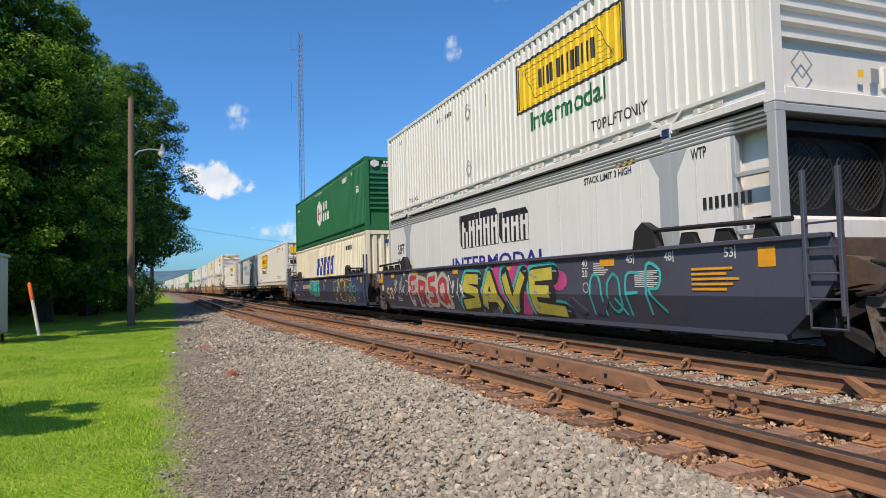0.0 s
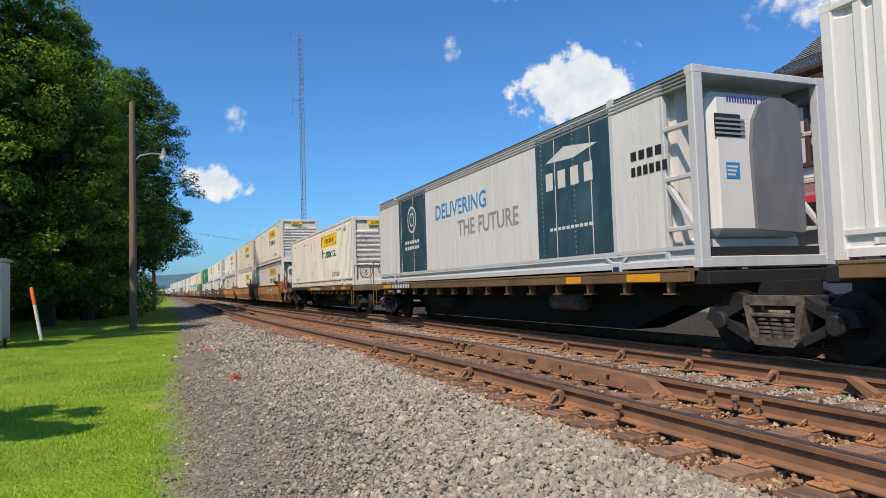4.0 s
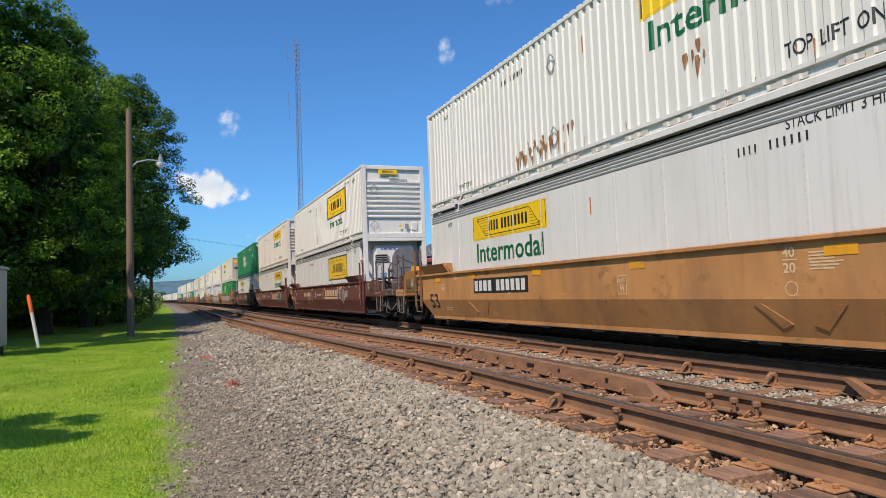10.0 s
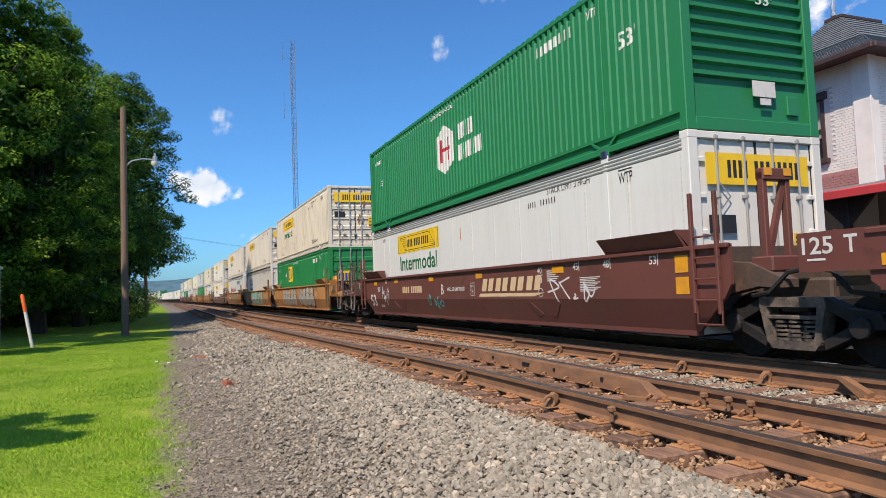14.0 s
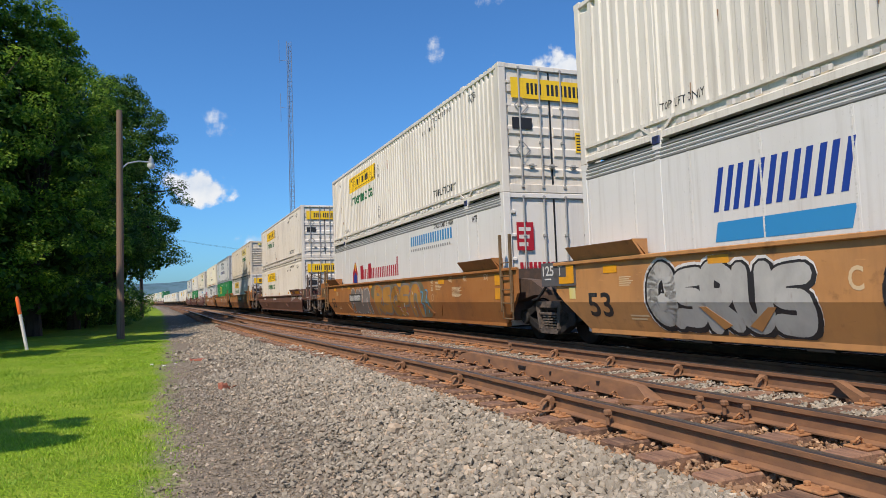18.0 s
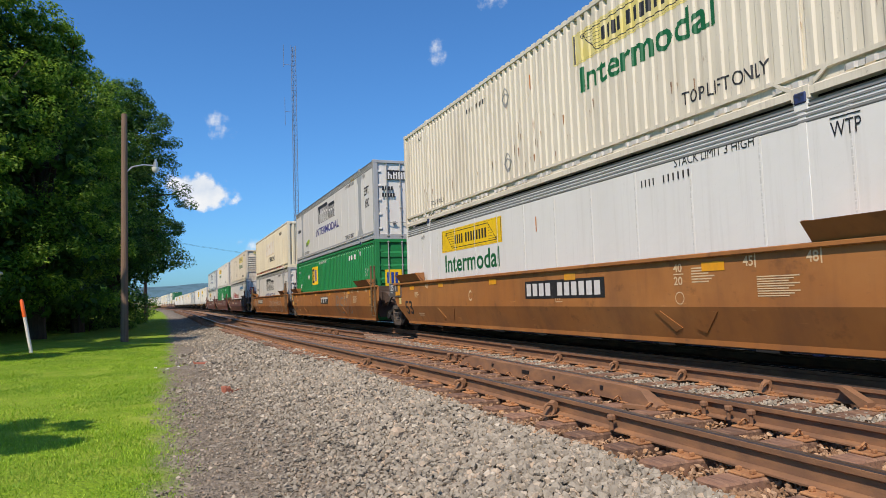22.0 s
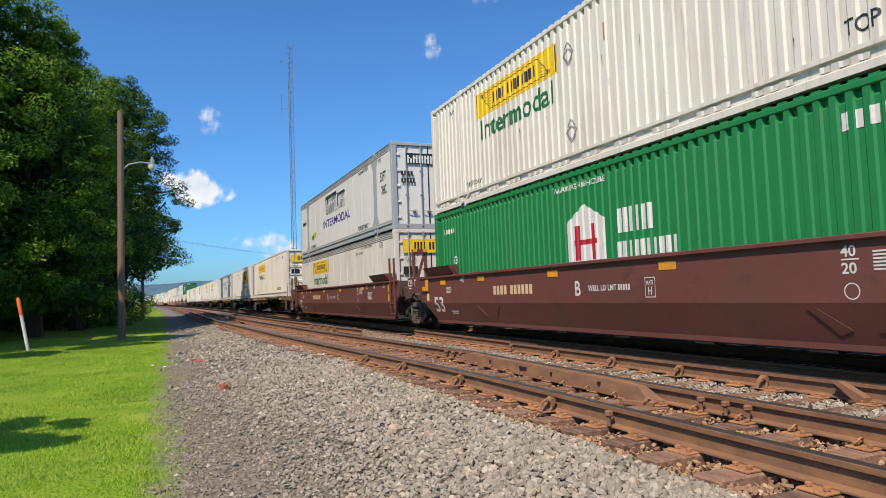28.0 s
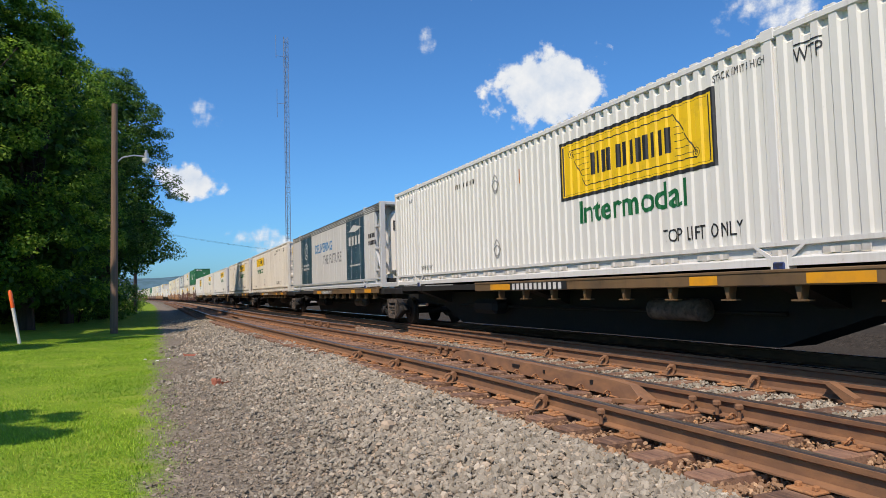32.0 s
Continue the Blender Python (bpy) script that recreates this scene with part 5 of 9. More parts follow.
# skeletons in a unit box: letters of the one word that can be read, and forms that stand for no letter
GLYPHS = {
    "S": [[(1.0, 0.86), (0.22, 0.90), (0.08, 0.62), (0.88, 0.46), (0.80, 0.14), (-0.15, 0.06)]],
    "A": [[(-0.05, 0.0), (0.42, 0.95), (0.95, 0.0)], [(0.22, 0.32), (0.72, 0.32)]],
    "V": [[(0.0, 1.0), (0.40, 0.02), (0.95, 1.0)]],
    "E": [[(1.0, 0.94), (0.12, 0.90), (0.16, 0.10), (1.35, 0.0)], [(0.14, 0.52), (0.85, 0.50)]],
    "hook": [[(0.9, 0.92), (0.1, 0.86), (0.12, 0.05)], [(0.12, 0.50), (0.75, 0.52)]],
    "fork": [[(0.1, 0.0), (0.1, 0.92), (0.85, 0.82), (0.75, 0.50), (0.2, 0.45), (0.95, 0.05)]],
    "wave": [[(0.9, 0.88), (0.15, 0.82), (0.2, 0.52), (0.85, 0.46), (0.75, 0.10), (0.05, 0.10)]],
    "loop": [[(0.5, 0.92), (0.1, 0.70), (0.12, 0.20), (0.55, 0.06), (0.92, 0.28), (0.85, 0.78), (0.5, 0.92)], [(0.55, 0.35), (1.05, 0.02)]],
    "cup": [[(0.08, 0.95), (0.12, 0.25), (0.5, 0.05), (0.86, 0.25), (0.9, 0.95)]],
    "arch": [[(0.05, 0.0), (0.12, 0.75), (0.5, 0.95), (0.85, 0.72), (0.9, 0.0)]],
    "bolt": [[(0.15, 0.95), (0.75, 0.88), (0.3, 0.48), (0.85, 0.40), (0.2, 0.02)]],
}
FORMS = ("hook", "fork", "wave", "loop", "cup", "arch", "bolt")


def piece(seed, u, w, forms, layers, v=0.40, h=1.02, soft=True, flecks=None, shine=None, back=None):
    """Graffiti in layers: every form is drawn in broad strokes, first the widest outline, last the fill. layers: (paint, width, shift u, shift v).
    flecks, shine: (paint, count) of short dashes on the fill; back: paint of a cloud behind."""
    rng = random.Random(seed)
    step = w / len(forms)
    out, sks = [], []
    for i, g in enumerate(forms):
        lift, tall = rng.uniform(-0.03, 0.05), h * rng.uniform(0.80, 0.92)
        for sk in GLYPHS[g]:
            pts = [(u + (i + 0.10 + a * 0.80) * step, v + 0.08 + lift + b * tall * 0.86) for a, b in sk]
            sks.append(flowing(pts, 4) if soft else pts)
    if back:
        cloud_ = []
        for i in range(len(forms) * 4):
            x, y, r = u + rng.uniform(-0.04, 1.04) * w, rng.uniform(0.55, 1.30), rng.uniform(0.16, 0.34)
            cloud_.append(poly(*clamp([(x + r * 1.5 * math.cos(q), y + r * math.sin(q)) for q in (2 * math.pi * k / 12 for k in range(12))])))
        out.append(("graffiti", cloud_, back, "sprayed colour behind the graffiti"))
    for k, (mat, width, du, dv) in enumerate(layers):
        shapes = []
        for sk in sks:
            shapes += stroke([(a + du, b + dv) for a, b in sk], width, soft or width > 0.3)
        out.append(("graffiti", shapes, mat, "spray-painted graffiti along the side" if k == 0 else ""))
    for bits, lean in ((flecks, 0.02), (shine, 0.12)):
        if bits:
            sh = []
            for i in range(bits[1]):
                sk = rng.choice(sks)
                a, b = sk[rng.randrange(len(sk))]
                a, b = a + rng.uniform(-0.08, 0.08), b + rng.uniform(-0.05, 0.05)
                q = rng.uniform(0.06, 0.16)
                sh += stroke([(a, b), (a + q, b + lean * rng.uniform(-1, 1))], 0.022 if bits is shine else 0.03)
            out.append(("graffiti", sh, bits[0], ""))
    return out


def throw_up(seed, u, w, n, fill, line, halo=None, shade=None):
    """Swollen bubble forms in one fill: a large belly and a smaller head each, with a thin outline."""
    rng = random.Random(seed)
    step = w / n

    def oval(x, y, rx, ry, lean=0.0):
        return clamp([(x + rx * math.cos(q) + lean * math.sin(q), y + ry * math.sin(q)) for q in (2 * math.pi * k / 22 for k in range(22))])

    ovals = []
    for i in range(n):
        x = u + (i + 0.5) * step
        ovals.append((x + rng.uniform(-0.2, 0.1) * step, 1.16 + rng.uniform(-0.06, 0.05), step * rng.uniform(0.30, 0.40), 0.24, 0.05))
        ovals.append((x, 0.76 + rng.uniform(-0.03, 0.04), step * rng.uniform(0.52, 0.60), 0.345, rng.uniform(-0.04, 0.08)))
    out = []
    for mat, grow in ((halo, 0.09), (line, 0.026), (fill, 0.0)):
        if mat and mat != fill:
            out.append(("graffiti", [poly(*oval(x, y, a + grow, b + grow, l)) for x, y, a, b, l in ovals], mat, "bubble graffiti along the side"))
    # each belly overlaps the last: its outline is drawn before its fill
    for k, o in enumerate(ovals):
        x, y, a, b, l = o
        out.append(("graffiti", [poly(*oval(x, y, a, b, l))], fill, ""))
        if k % 2:
            out.append(("graffiti", [outline(oval(x, y, a + 0.01, b + 0.01, l), 0.028)], line, ""))
            if shade:
                sh = []
                for j in range(7):
                    yy = y - b * 0.8 + j * b * 0.24
                    e = a * 0.8 * math.sqrt(max(0.0, 1 - ((yy - y) / b) ** 2))
                    sh += stroke([(x - e, yy), (x, yy - 0.02), (x + e, yy + 0.03)], 0.012)
                out.append(("graffiti", sh, shade, ""))
    return out


def scrawl(seed, u, w, mat, v=0.95, h=0.75, n=9, thick=0.022):
    """A tag drawn in thin flowing strokes."""
    rng = random.Random(seed)
    s = []
    letters = max(3, n // 2)
    cell = w / letters
    for i in range(letters):
        x = u + i * cell
        pts = [(x + rng.uniform(-0.1, 1.1) * cell, v + rng.uniform(-0.5, 0.5) * h * rng.uniform(0.6, 1)) for _ in range(rng.randint(4, 6))]
        fine = []
        for k in range(len(pts) - 1):
            p0, p1, p2, p3 = pts[max(k - 1, 0)], pts[k], pts[k + 1], pts[min(k + 2, len(pts) - 1)]
            for q in range(6):
                f = q / 6
                fine.append(tuple(0.5 * (2 * b + (c - a) * f + (2 * a - 5 * b + 4 * c - d) * f * f + (3 * b - a - 3 * c + d) * f ** 3) for a, b, c, d in zip(p0, p1, p2, p3)))
        fine = [(a, min(1.45, max(0.42, b))) for a, b in fine + [pts[-1]]]
        for a, b in zip(fine, fine[1:]):
            d = Vector((b[0] - a[0], b[1] - a[1]))
            if d.length < 0.004:
                continue
            m = Vector((-d.y, d.x)).normalized() * thick * 0.8
            e = d.normalized() * thick * 0.4
            s.append(poly((a[0] - m.x - e.x, a[1] - m.y - e.y), (b[0] - m.x + e.x, b[1] - m.y + e.y), (b[0] + m.x + e.x, b[1] + m.y + e.y), (a[0] + m.x - e.x, a[1] + m.y - e.y)))
    return [("graffiti", s, mat, "thin spray-painted tag")]

# ---- liveries ----
RUSTY = []
PRINTS = []

def scroll_box(label, body="white_worn", side="corr", head="ribbed", at=(1.6, 1.55), size=(2.75, 0.82), band=False, extra=(), text="green_mark",
               panel="yellow_mark", letter=True, trim=None, end_logo=True):
    """White container with the yellow scroll panel and green lettering."""
    m = scroll_marks(at[0], at[1], *size, frame_band=band, text_mat=text, panel=panel, letter=letter)
    PRINTS.append(1)
    m += small_print(len(PRINTS), at[0] > -2)
    if side == "corr":
        m += reflect()
    m += (diamonds([(-1.2, 2.15)]) + diamonds([(-1.2, 0.72)]) if side == "corr" else []) + [("orange_tick", [rect(-0.1, 2.0, 0.035, 0.30)], "spray_orange", "")]
    if head in ("doors", "flat_doors") and end_logo:
        m += [("end:logo_panel", [rect(-1.0, 2.12, 2.0, 0.46)], panel, "yellow name panel on the doors"),
              ("end:logo_mark", twin_bars(-0.60, 2.22, 0.42, 0.26, 2) + twin_bars(-0.08, 2.22, 0.92, 0.26, 4), "black_mark", ""),
              ("end:notice", [rect(0.62, 0.95, 0.26, 0.46)], "yellow_mark", ""),
              ("end:notice", lines(0.65, 0.98, 0.2, 0.4, 6), "black_mark", ""),
              ("end:notice", [rect(-1.0, 1.42, 0.5, 0.26)], "black_mark", "")]
        m += [("end:placard_holder", [outline([(-0.75 + a, z + b) for a, b in ((0, -.2), (.19, 0), (0, .2), (-.19, 0))], 0.035) for z in (1.95, 0.95)], "grey_mark", "")]
    elif head == "ribbed" and end_logo:
        m += [("end:logo_panel", [rect(-0.62, 2.54, 0.78, 0.19)], panel, ""),
              ("end:logo_mark", twin_bars(-0.46, 2.58, 0.48, 0.11, 6), "black_mark", ""), ("end:lettering", [words("Intermodal", -0.50, 2.42, 0.56, 0.085)], "green_mark", ""),
              ("end:notice", [rect(0.18, 0.42, 0.10, 0.10)], "yellow_mark", ""), ("end:notice", [rect(0.42, 0.36, 0.15, 0.2)], "grey_mark", "")]
        m += [("end:placard_holder", [outline([(-0.82 + a, z + b) for a, b in ((0, -.2), (.19, 0), (0, .2), (-.19, 0))], 0.035) for z in (1.95, 0.50)], "grey_mark", ""),
              ("end:number_mark", bars(-0.15, 2.28, 0.75, 0.08, 8), "grey_mark", "")]
    if body == "white_aged":
        RUSTY.append(1)
        m += [("rust_runs", rust_runs(len(RUSTY), -7.5, 7.5, 0.7, 1.1, 26) + rust_runs(len(RUSTY) + 50, -2, 2.5, 0.5, 1.5, 14), "rust_run", "runs of rust down the side")]
        m += [("end:rust_runs", rust_runs(len(RUSTY) + 90, 0.1, 1.08, 0.5, 2.3, 30, 2.6) + rust_runs(len(RUSTY) + 130, -1.0, 1.0, 0.3, 0.5, 10), "rust_run", "runs of rust down the end")]
    elif body == "white_worn" and side == "corr":
        RUSTY.append(1)
        m += [("rust_runs", rust_runs(len(RUSTY), -7.5, 7.5, 0.45, 2.2, 12), "rust_run", "thin runs of rust")]
    elif "rust spots" in label:
        m += [("rust_runs", rust_runs(71, -2.8, -0.4, 0.50, 0.85, 34, 3.0) + rust_runs(72, 2.4, 2.9, 0.8, 1.2, 5, 3.0) + rust_runs(73, -6, 6, 0.3, 0.6, 12), "rust_run", "runs of rust down the side")]
    m += list(extra)
    return container(label, body, side, head, trim=trim or ("white_cool" if body == "white_new" else body), marks=m)


def block_logo(u, v, w, h):
    """Slab logo: the black depth of each slab, drawn up and to one side of its face."""
    out = []
    for i in range(8):
        x, d = u + (i + (0.35 if i > 4 else 0)) * w * 0.119, w * 0.098
        t = h if i < 5 else h * 0.82
        out.append(poly((x - 0.015, v - 0.015), (x + d + 0.015, v - 0.015), (x + d + 0.015, v + t + 0.015), (x + d - 0.16 * h, v + t * 1.26), (x - 0.26 * h, v + t * 1.26), (x - 0.26 * h, v + 0.22 * h)))
    return out


def block_faces(u, v, w, h):
    """White faces of the slabs."""
    out = []
    for i in range(8):
        x, d = u + (i + (0.35 if i > 4 else 0)) * w * 0.119, w * 0.098
        t = h if i < 5 else h * 0.82
        out += [rect(x, v, d * 0.34, t), rect(x + d * 0.62, v, d * 0.36, t * (0.6 if i == 0 else 1)), rect(x + d * 0.34, v + t * 0.60, d * 0.28, t * 0.16)]
    return out


def grey_box(label, head="flat_doors", low=False, at=1.9):
    """Smooth white container with grey trim, black slab logo and blue lettering."""
    k = 1 if head == "flat_doors" else -1
    m = [("grey_band", [poly((x - 0.42, 0.34), (x + 0.42, 0.34), (x + 0.20, 0.62), (x + 0.20, 2.28), (x + 0.42, 2.61), (x - 0.42, 2.61), (x - 0.20, 2.28), (x - 0.20, 0.62))], "grey_trim", "grey band round the lift post") for x in (-6.1, 6.1)] + [
         ("logo_mark", block_logo(-1.7, 1.65, 3.6, 0.66), "black_mark", "black slab logo"), ("logo_face", block_faces(-1.7, 1.65, 3.6, 0.66), "reefer_white", "white faces of the slabs"),
         ("lettering", [words("INTERMODAL", -2.4, 1.06, 4.95, 0.36)], "navy_mark", "blue lettering"),
         ("lettering", [words("53FT", 6.75 * k - 0.35 * (k < 0), 1.75, 0.66, 0.32), words("XHC", 6.85 * k - 0.35 * (k < 0), 1.28, 0.58, 0.32)], "black_mark", ""),
         ("lettering", [words("TOP LIFT ONLY", 3.7, 0.36, 1.45, 0.17), words("TOP LIFT ONLY", -5.4, 0.36, 1.2, 0.15), words("STACK LIMIT 3 HIGH", 3.9, 2.46, 1.35, 0.12)], "black_mark", ""),
         ("lettering", [words("WTP", 6.6, 2.42, 0.3, 0.16)], "black_mark", ""),
         ("hazard_strip", [rect(4.85, 2.61, 0.50, 0.07)], "black_mark", ""), ("hazard_strip", [rect(4.86 + i * 0.16, 2.61, 0.08, 0.07, 0.06) for i in range(3)], "yellow_mark", "yellow and black warning strip"),
         ("eco_mark", [poly((-5.0, 0.82), (-4.3, 0.87), (-4.05, 1.07), (-4.5, 1.12), (-5.1, 0.97))], "lime_mark", ""),
         ("eco_mark", [words("eco", -5.1, 0.77, 0.5, 0.22)], "black_mark", ""),
         ("number_mark", bars(-7.4 * k - 0.6 * (k < 0), 1.7, 0.9, 0.16, 8, 0.6), "black_mark", "")]
    if head == "flat_doors":
        m += [("end:logo_mark", block_logo(-0.75, 2.20, 1.7, 0.26), "black_mark", ""), ("end:logo_face", block_faces(-0.75, 2.20, 1.7, 0.26), "reefer_white", ""),
              ("end:number_mark", bars(-0.98, 1.78, 0.44, 0.15, 4) + bars(-0.98, 1.54, 0.50, 0.15, 5), "black_mark", ""),
              ("end:notice", lines(0.45, 0.95, 0.5, 0.35, 5), "grey_mark", ""), ("end:notice", [rect(0.48, 1.45, 0.16, 0.13)], "red_mark", "")]
    return container(label, "reefer_white", "flat", head, trim="grey_trim", marks=m, fittings="grey_trim")


def green_box(label, paint="hub_green", head="ribbed", logo="shield", at=1.0):
    u = -0.95
    m = []
    if logo == "shield":
        hexa = [(u, 0.92), (u + 0.58, 1.18), (u + 0.58, 1.95), (u, 2.25), (u - 0.58, 1.95), (u - 0.58, 1.18)]
        m += [("logo_shield", [(hexa, [tuple(range(6))])], "white_mark", "white shield logo"),
              ("logo_mark", [rect(u - 0.30, 1.26, 0.13, 0.62), rect(u + 0.18, 1.26, 0.13, 0.62), rect(u - 0.36, 1.53, 0.72, 0.09)], "red_mark", ""),
              ("logo_mark", twin_bars(u + 0.95, 1.64, 0.90, 0.40, 3) + twin_bars(u + 0.92, 1.10, 1.45, 0.40, 5), "white_mark", "")]
    else:
        m += [("logo_panel", [rect(-3.62, 1.58, 1.36, 0.9)], "yellow_mark", "yellow logo panel"),
              ("logo_mark", [rect(-3.54, 1.68, 0.12, 0.70), rect(-3.54, 1.68, 0.36, 0.1), rect(-3.54, 1.98, 0.30, 0.1), rect(-3.54, 2.28, 0.36, 0.1)], "black_mark", ""),
              ("logo_mark", bars(-3.08, 1.74, 0.72, 0.58, 4, 0.6), "blue_mark", ""),
              ("placard", [poly((-4.5, 1.80), (-4.30, 2.02), (-4.5, 2.24), (-4.7, 2.02))], "white_mark", "")]
    m += [("lettering", [words("53'", 6.6, 1.62, 0.46, 0.30)], "white_mark", ""), ("lettering", [words("53'", -6.9, 1.5, 0.3, 0.2)], "white_mark", ""),
          ("number_mark", bars(4.0, 2.36, 1.35, 0.20, 8, 0.55), "white_mark", ""), ("number_mark", bars(-7.4, 2.3, 0.7, 0.12, 8, 0.55), "white_mark", ""),
          ("lettering", [words("WARNING HIGH CUBE", -1.9, 2.55, 1.6, 0.10)], "white_mark", ""), ("lettering", [words("WTP", 5.75, 2.45, 0.3, 0.16)], "white_mark", "")]
    if head == "ribbed":
        m += [("end:logo_shield", [poly((-0.9, 2.47), (-0.72, 2.56), (-0.72, 2.70), (-0.9, 2.78), (-1.06, 2.70), (-1.06, 2.56))], "white_mark", ""),
              ("end:logo_mark", bars(-0.55, 2.64, 0.36, 0.10, 3) + bars(-0.6, 2.50, 0.5, 0.10, 5), "white_mark", ""),
              ("end:lettering", [words("53'", 0.15, 1.98, 0.34, 0.16)], "white_mark", ""),
              ("end:notice", [rect(-0.02, 0.56, 0.46, 0.24), rect(0.12, 0.44, 0.22, 0.1)], "white_mark", "")]
    else:
        m += [("end:logo_panel", [rect(-0.95, 1.2, 0.62, 0.6)] if logo != "shield" else [poly((-0.7, 1.3), (-0.48, 1.42), (-0.48, 1.75), (-0.7, 1.88), (-0.92, 1.75), (-0.92, 1.42))], "yellow_mark" if logo != "shield" else "white_mark", ""),
              ("end:logo_mark", bars(-0.88, 1.3, 0.46, 0.4, 3), "blue_mark" if logo != "shield" else "red_mark", ""),
              ("end:number_mark", bars(0.35, 1.6, 0.5, 0.18, 4) + bars(0.35, 1.25, 0.6, 0.18, 5), "white_mark", "")]
    return container(label, paint, "fine" if logo == "shield" else "wide", head, marks=m)


def cream_box(label, body="cream", mat="blue_mark", head="upright", letter=False, under="yellow_mark"):
    u, v, w, h = -1.9, 1.33, 4.1, 0.90
    under_s = [rect(u + i * 0.82 - 0.06, v - 0.05, 0.62, h, 0.32) for i in range(5)]
    s = [rect(u + i * 0.82, v, 0.56, h * 0.96, 0.32) for i in range(5)]
    hole = [rect(u + i * 0.82 + 0.22, v + 0.25 * h, 0.15, h * 0.5, 0.16) for i in (1, 3, 4)]
    m = [("logo_mark", under_s, under, ""), ("logo_mark", s, mat, "slanted block logo"), ("logo_mark", hole, body, ""),
         ("number_mark", bars(4.6, 2.3, 1.2, 0.18, 8, 0.55), "black_mark", "")]
    if letter:
        m.append(("lettering", [words("INTERMODAL", -0.6, 0.80, 3.0, 0.34)], "black_mark", ""))
    m += [("reflective_strip", dashes(0.16, 0.06, -7.6, 7.6, 1.2, 0.4), "red_mark", ""), ("end:logo_mark", bars(-0.55, 2.40, 0.9, 0.15, 5, 0.7, 0.05), mat, "")]
    return container(label, body, "wide", head, marks=m)


def slant_box(label):
    """White smooth container with slanted blue slab lettering and a blue stripe."""
    u = -5.06
    m = [("logo_mark", twin_bars(u, 1.70, 2.0, 0.58, 6, 0.33, 0.13), "blue_mark", "slanted blue block logo"),
         ("logo_mark", [poly((u, 1.30), (u + 1.95, 1.30), (u + 2.02, 1.56), (u + 0.06, 1.56))], "sky_mark", ""),
         ("lettering", [words("STACK LIMIT 3 HIGH", 3.9, 2.45, 1.35, 0.13), words("WTP", 6.6, 2.40, 0.3, 0.16)], "black_mark", ""),
         ("end:logo_mark", twin_bars(-0.85, 1.55, 1.68, 0.42, 6, 0.33, 0.08), "sky_mark", "")]
    return container(label, "white_cool", "flat", "flat_doors", marks=m)


def crest_box(label):
    """White smooth container with red blackletter-like marks, a crest and a light blue slab."""
    u = -3.8
    m = [("logo_mark", twin_bars(u, 1.36, 4.6, 0.36, 11, 0.36) + [rect(u, 1.36, 0.40, 0.52), rect(u + 1.05, 1.36, 0.40, 0.54), rect(u + 4.35, 1.36, 0.14, 0.60)], "red_mark", "red name in plain bars"),
         ("logo_crest", [poly((u - 1.10, 1.18), (u - 0.45, 1.18), (u - 0.35, 1.6), (u - 0.75, 2.1), (u - 1.15, 1.6))], "red_mark", "painted crest"),
         ("logo_crest", [poly((u - 0.95, 1.24), (u - 0.55, 1.24), (u - 0.5, 1.5), (u - 0.75, 1.65), (u - 1.0, 1.5))], "blue_mark", ""),
         ("logo_crest", [poly((u - 0.82, 1.72), (u - 0.68, 1.72), (u - 0.66, 2.0), (u - 0.84, 2.0))], "yellow_mark", ""),
         ("logo_mark", twin_bars(2.0, 2.16, 3.2, 0.28, 9), "sky_mark", ""), ("logo_mark", bars(2.0, 2.0, 3.1, 0.07, 20, 0.5), "grey_mark", ""),
         ("lettering", [words("STACK LIMIT 3 HIGH", 3.9, 2.50, 1.35, 0.13), words("WTP", 6.4, 2.40, 0.3, 0.16)], "black_mark", ""),
         ("end:notice", [rect(-1.0, 1.62, 0.42, 0.62)], "red_mark", "red notice panel"), ("end:notice", lines(-0.95, 1.68, 0.3, 0.5, 3), "white_mark", ""),
         ("end:logo_mark", bars(-0.95, 1.20, 0.9, 0.16, 8), "red_mark", "")]
    return container(label, "reefer_white", "flat", "flat_doors", marks=m)


def panel_box(label):
    """Pale smooth container with two dark teal picture panels."""
    m = [("dark_panel", [rect(-5.72, 0.28, 2.6, 2.45), rect(3.52, 0.28, 2.6, 2.45)], "teal_panel", "dark teal panels"),
         ("lettering", [words("DELIVERING", -2.3, 1.70, 3.4, 0.42)], "sky_mark", ""), ("lettering", [words("THE FUTURE", -0.7, 1.12, 3.4, 0.42)], "grey_mark", ""),
         ("logo_mark", [poly((3.9, 2.2), (4.6, 2.42), (5.7, 2.28), (4.9, 2.15))] + bars(3.9, 1.65, 1.8, 0.34, 4, 0.6) + bars(4.0, 0.85, 1.5, 0.06, 10), "white_mark", ""),
         ("logo_mark", [ring(-4.4, 1.95, 0.42, 0.06), ring(-4.4, 1.95, 0.22, 0.05)] + bars(-5.1, 1.2, 1.4, 0.10, 6) + bars(-5.1, 1.02, 1.4, 0.10, 6), "white_mark", ""),
         ("number_mark", bars(6.6, 1.75, 0.8, 0.15, 4) + bars(6.6, 1.5, 0.9, 0.15, 6), "black_mark", "")]
    return container(label, "white_cool", "flat", "reefer", trim="galvanised", marks=m)


JB_LABEL = "white corrugated container with yellow scroll panel"
SMOOTH_LABEL = "smooth white container with yellow scroll panel"


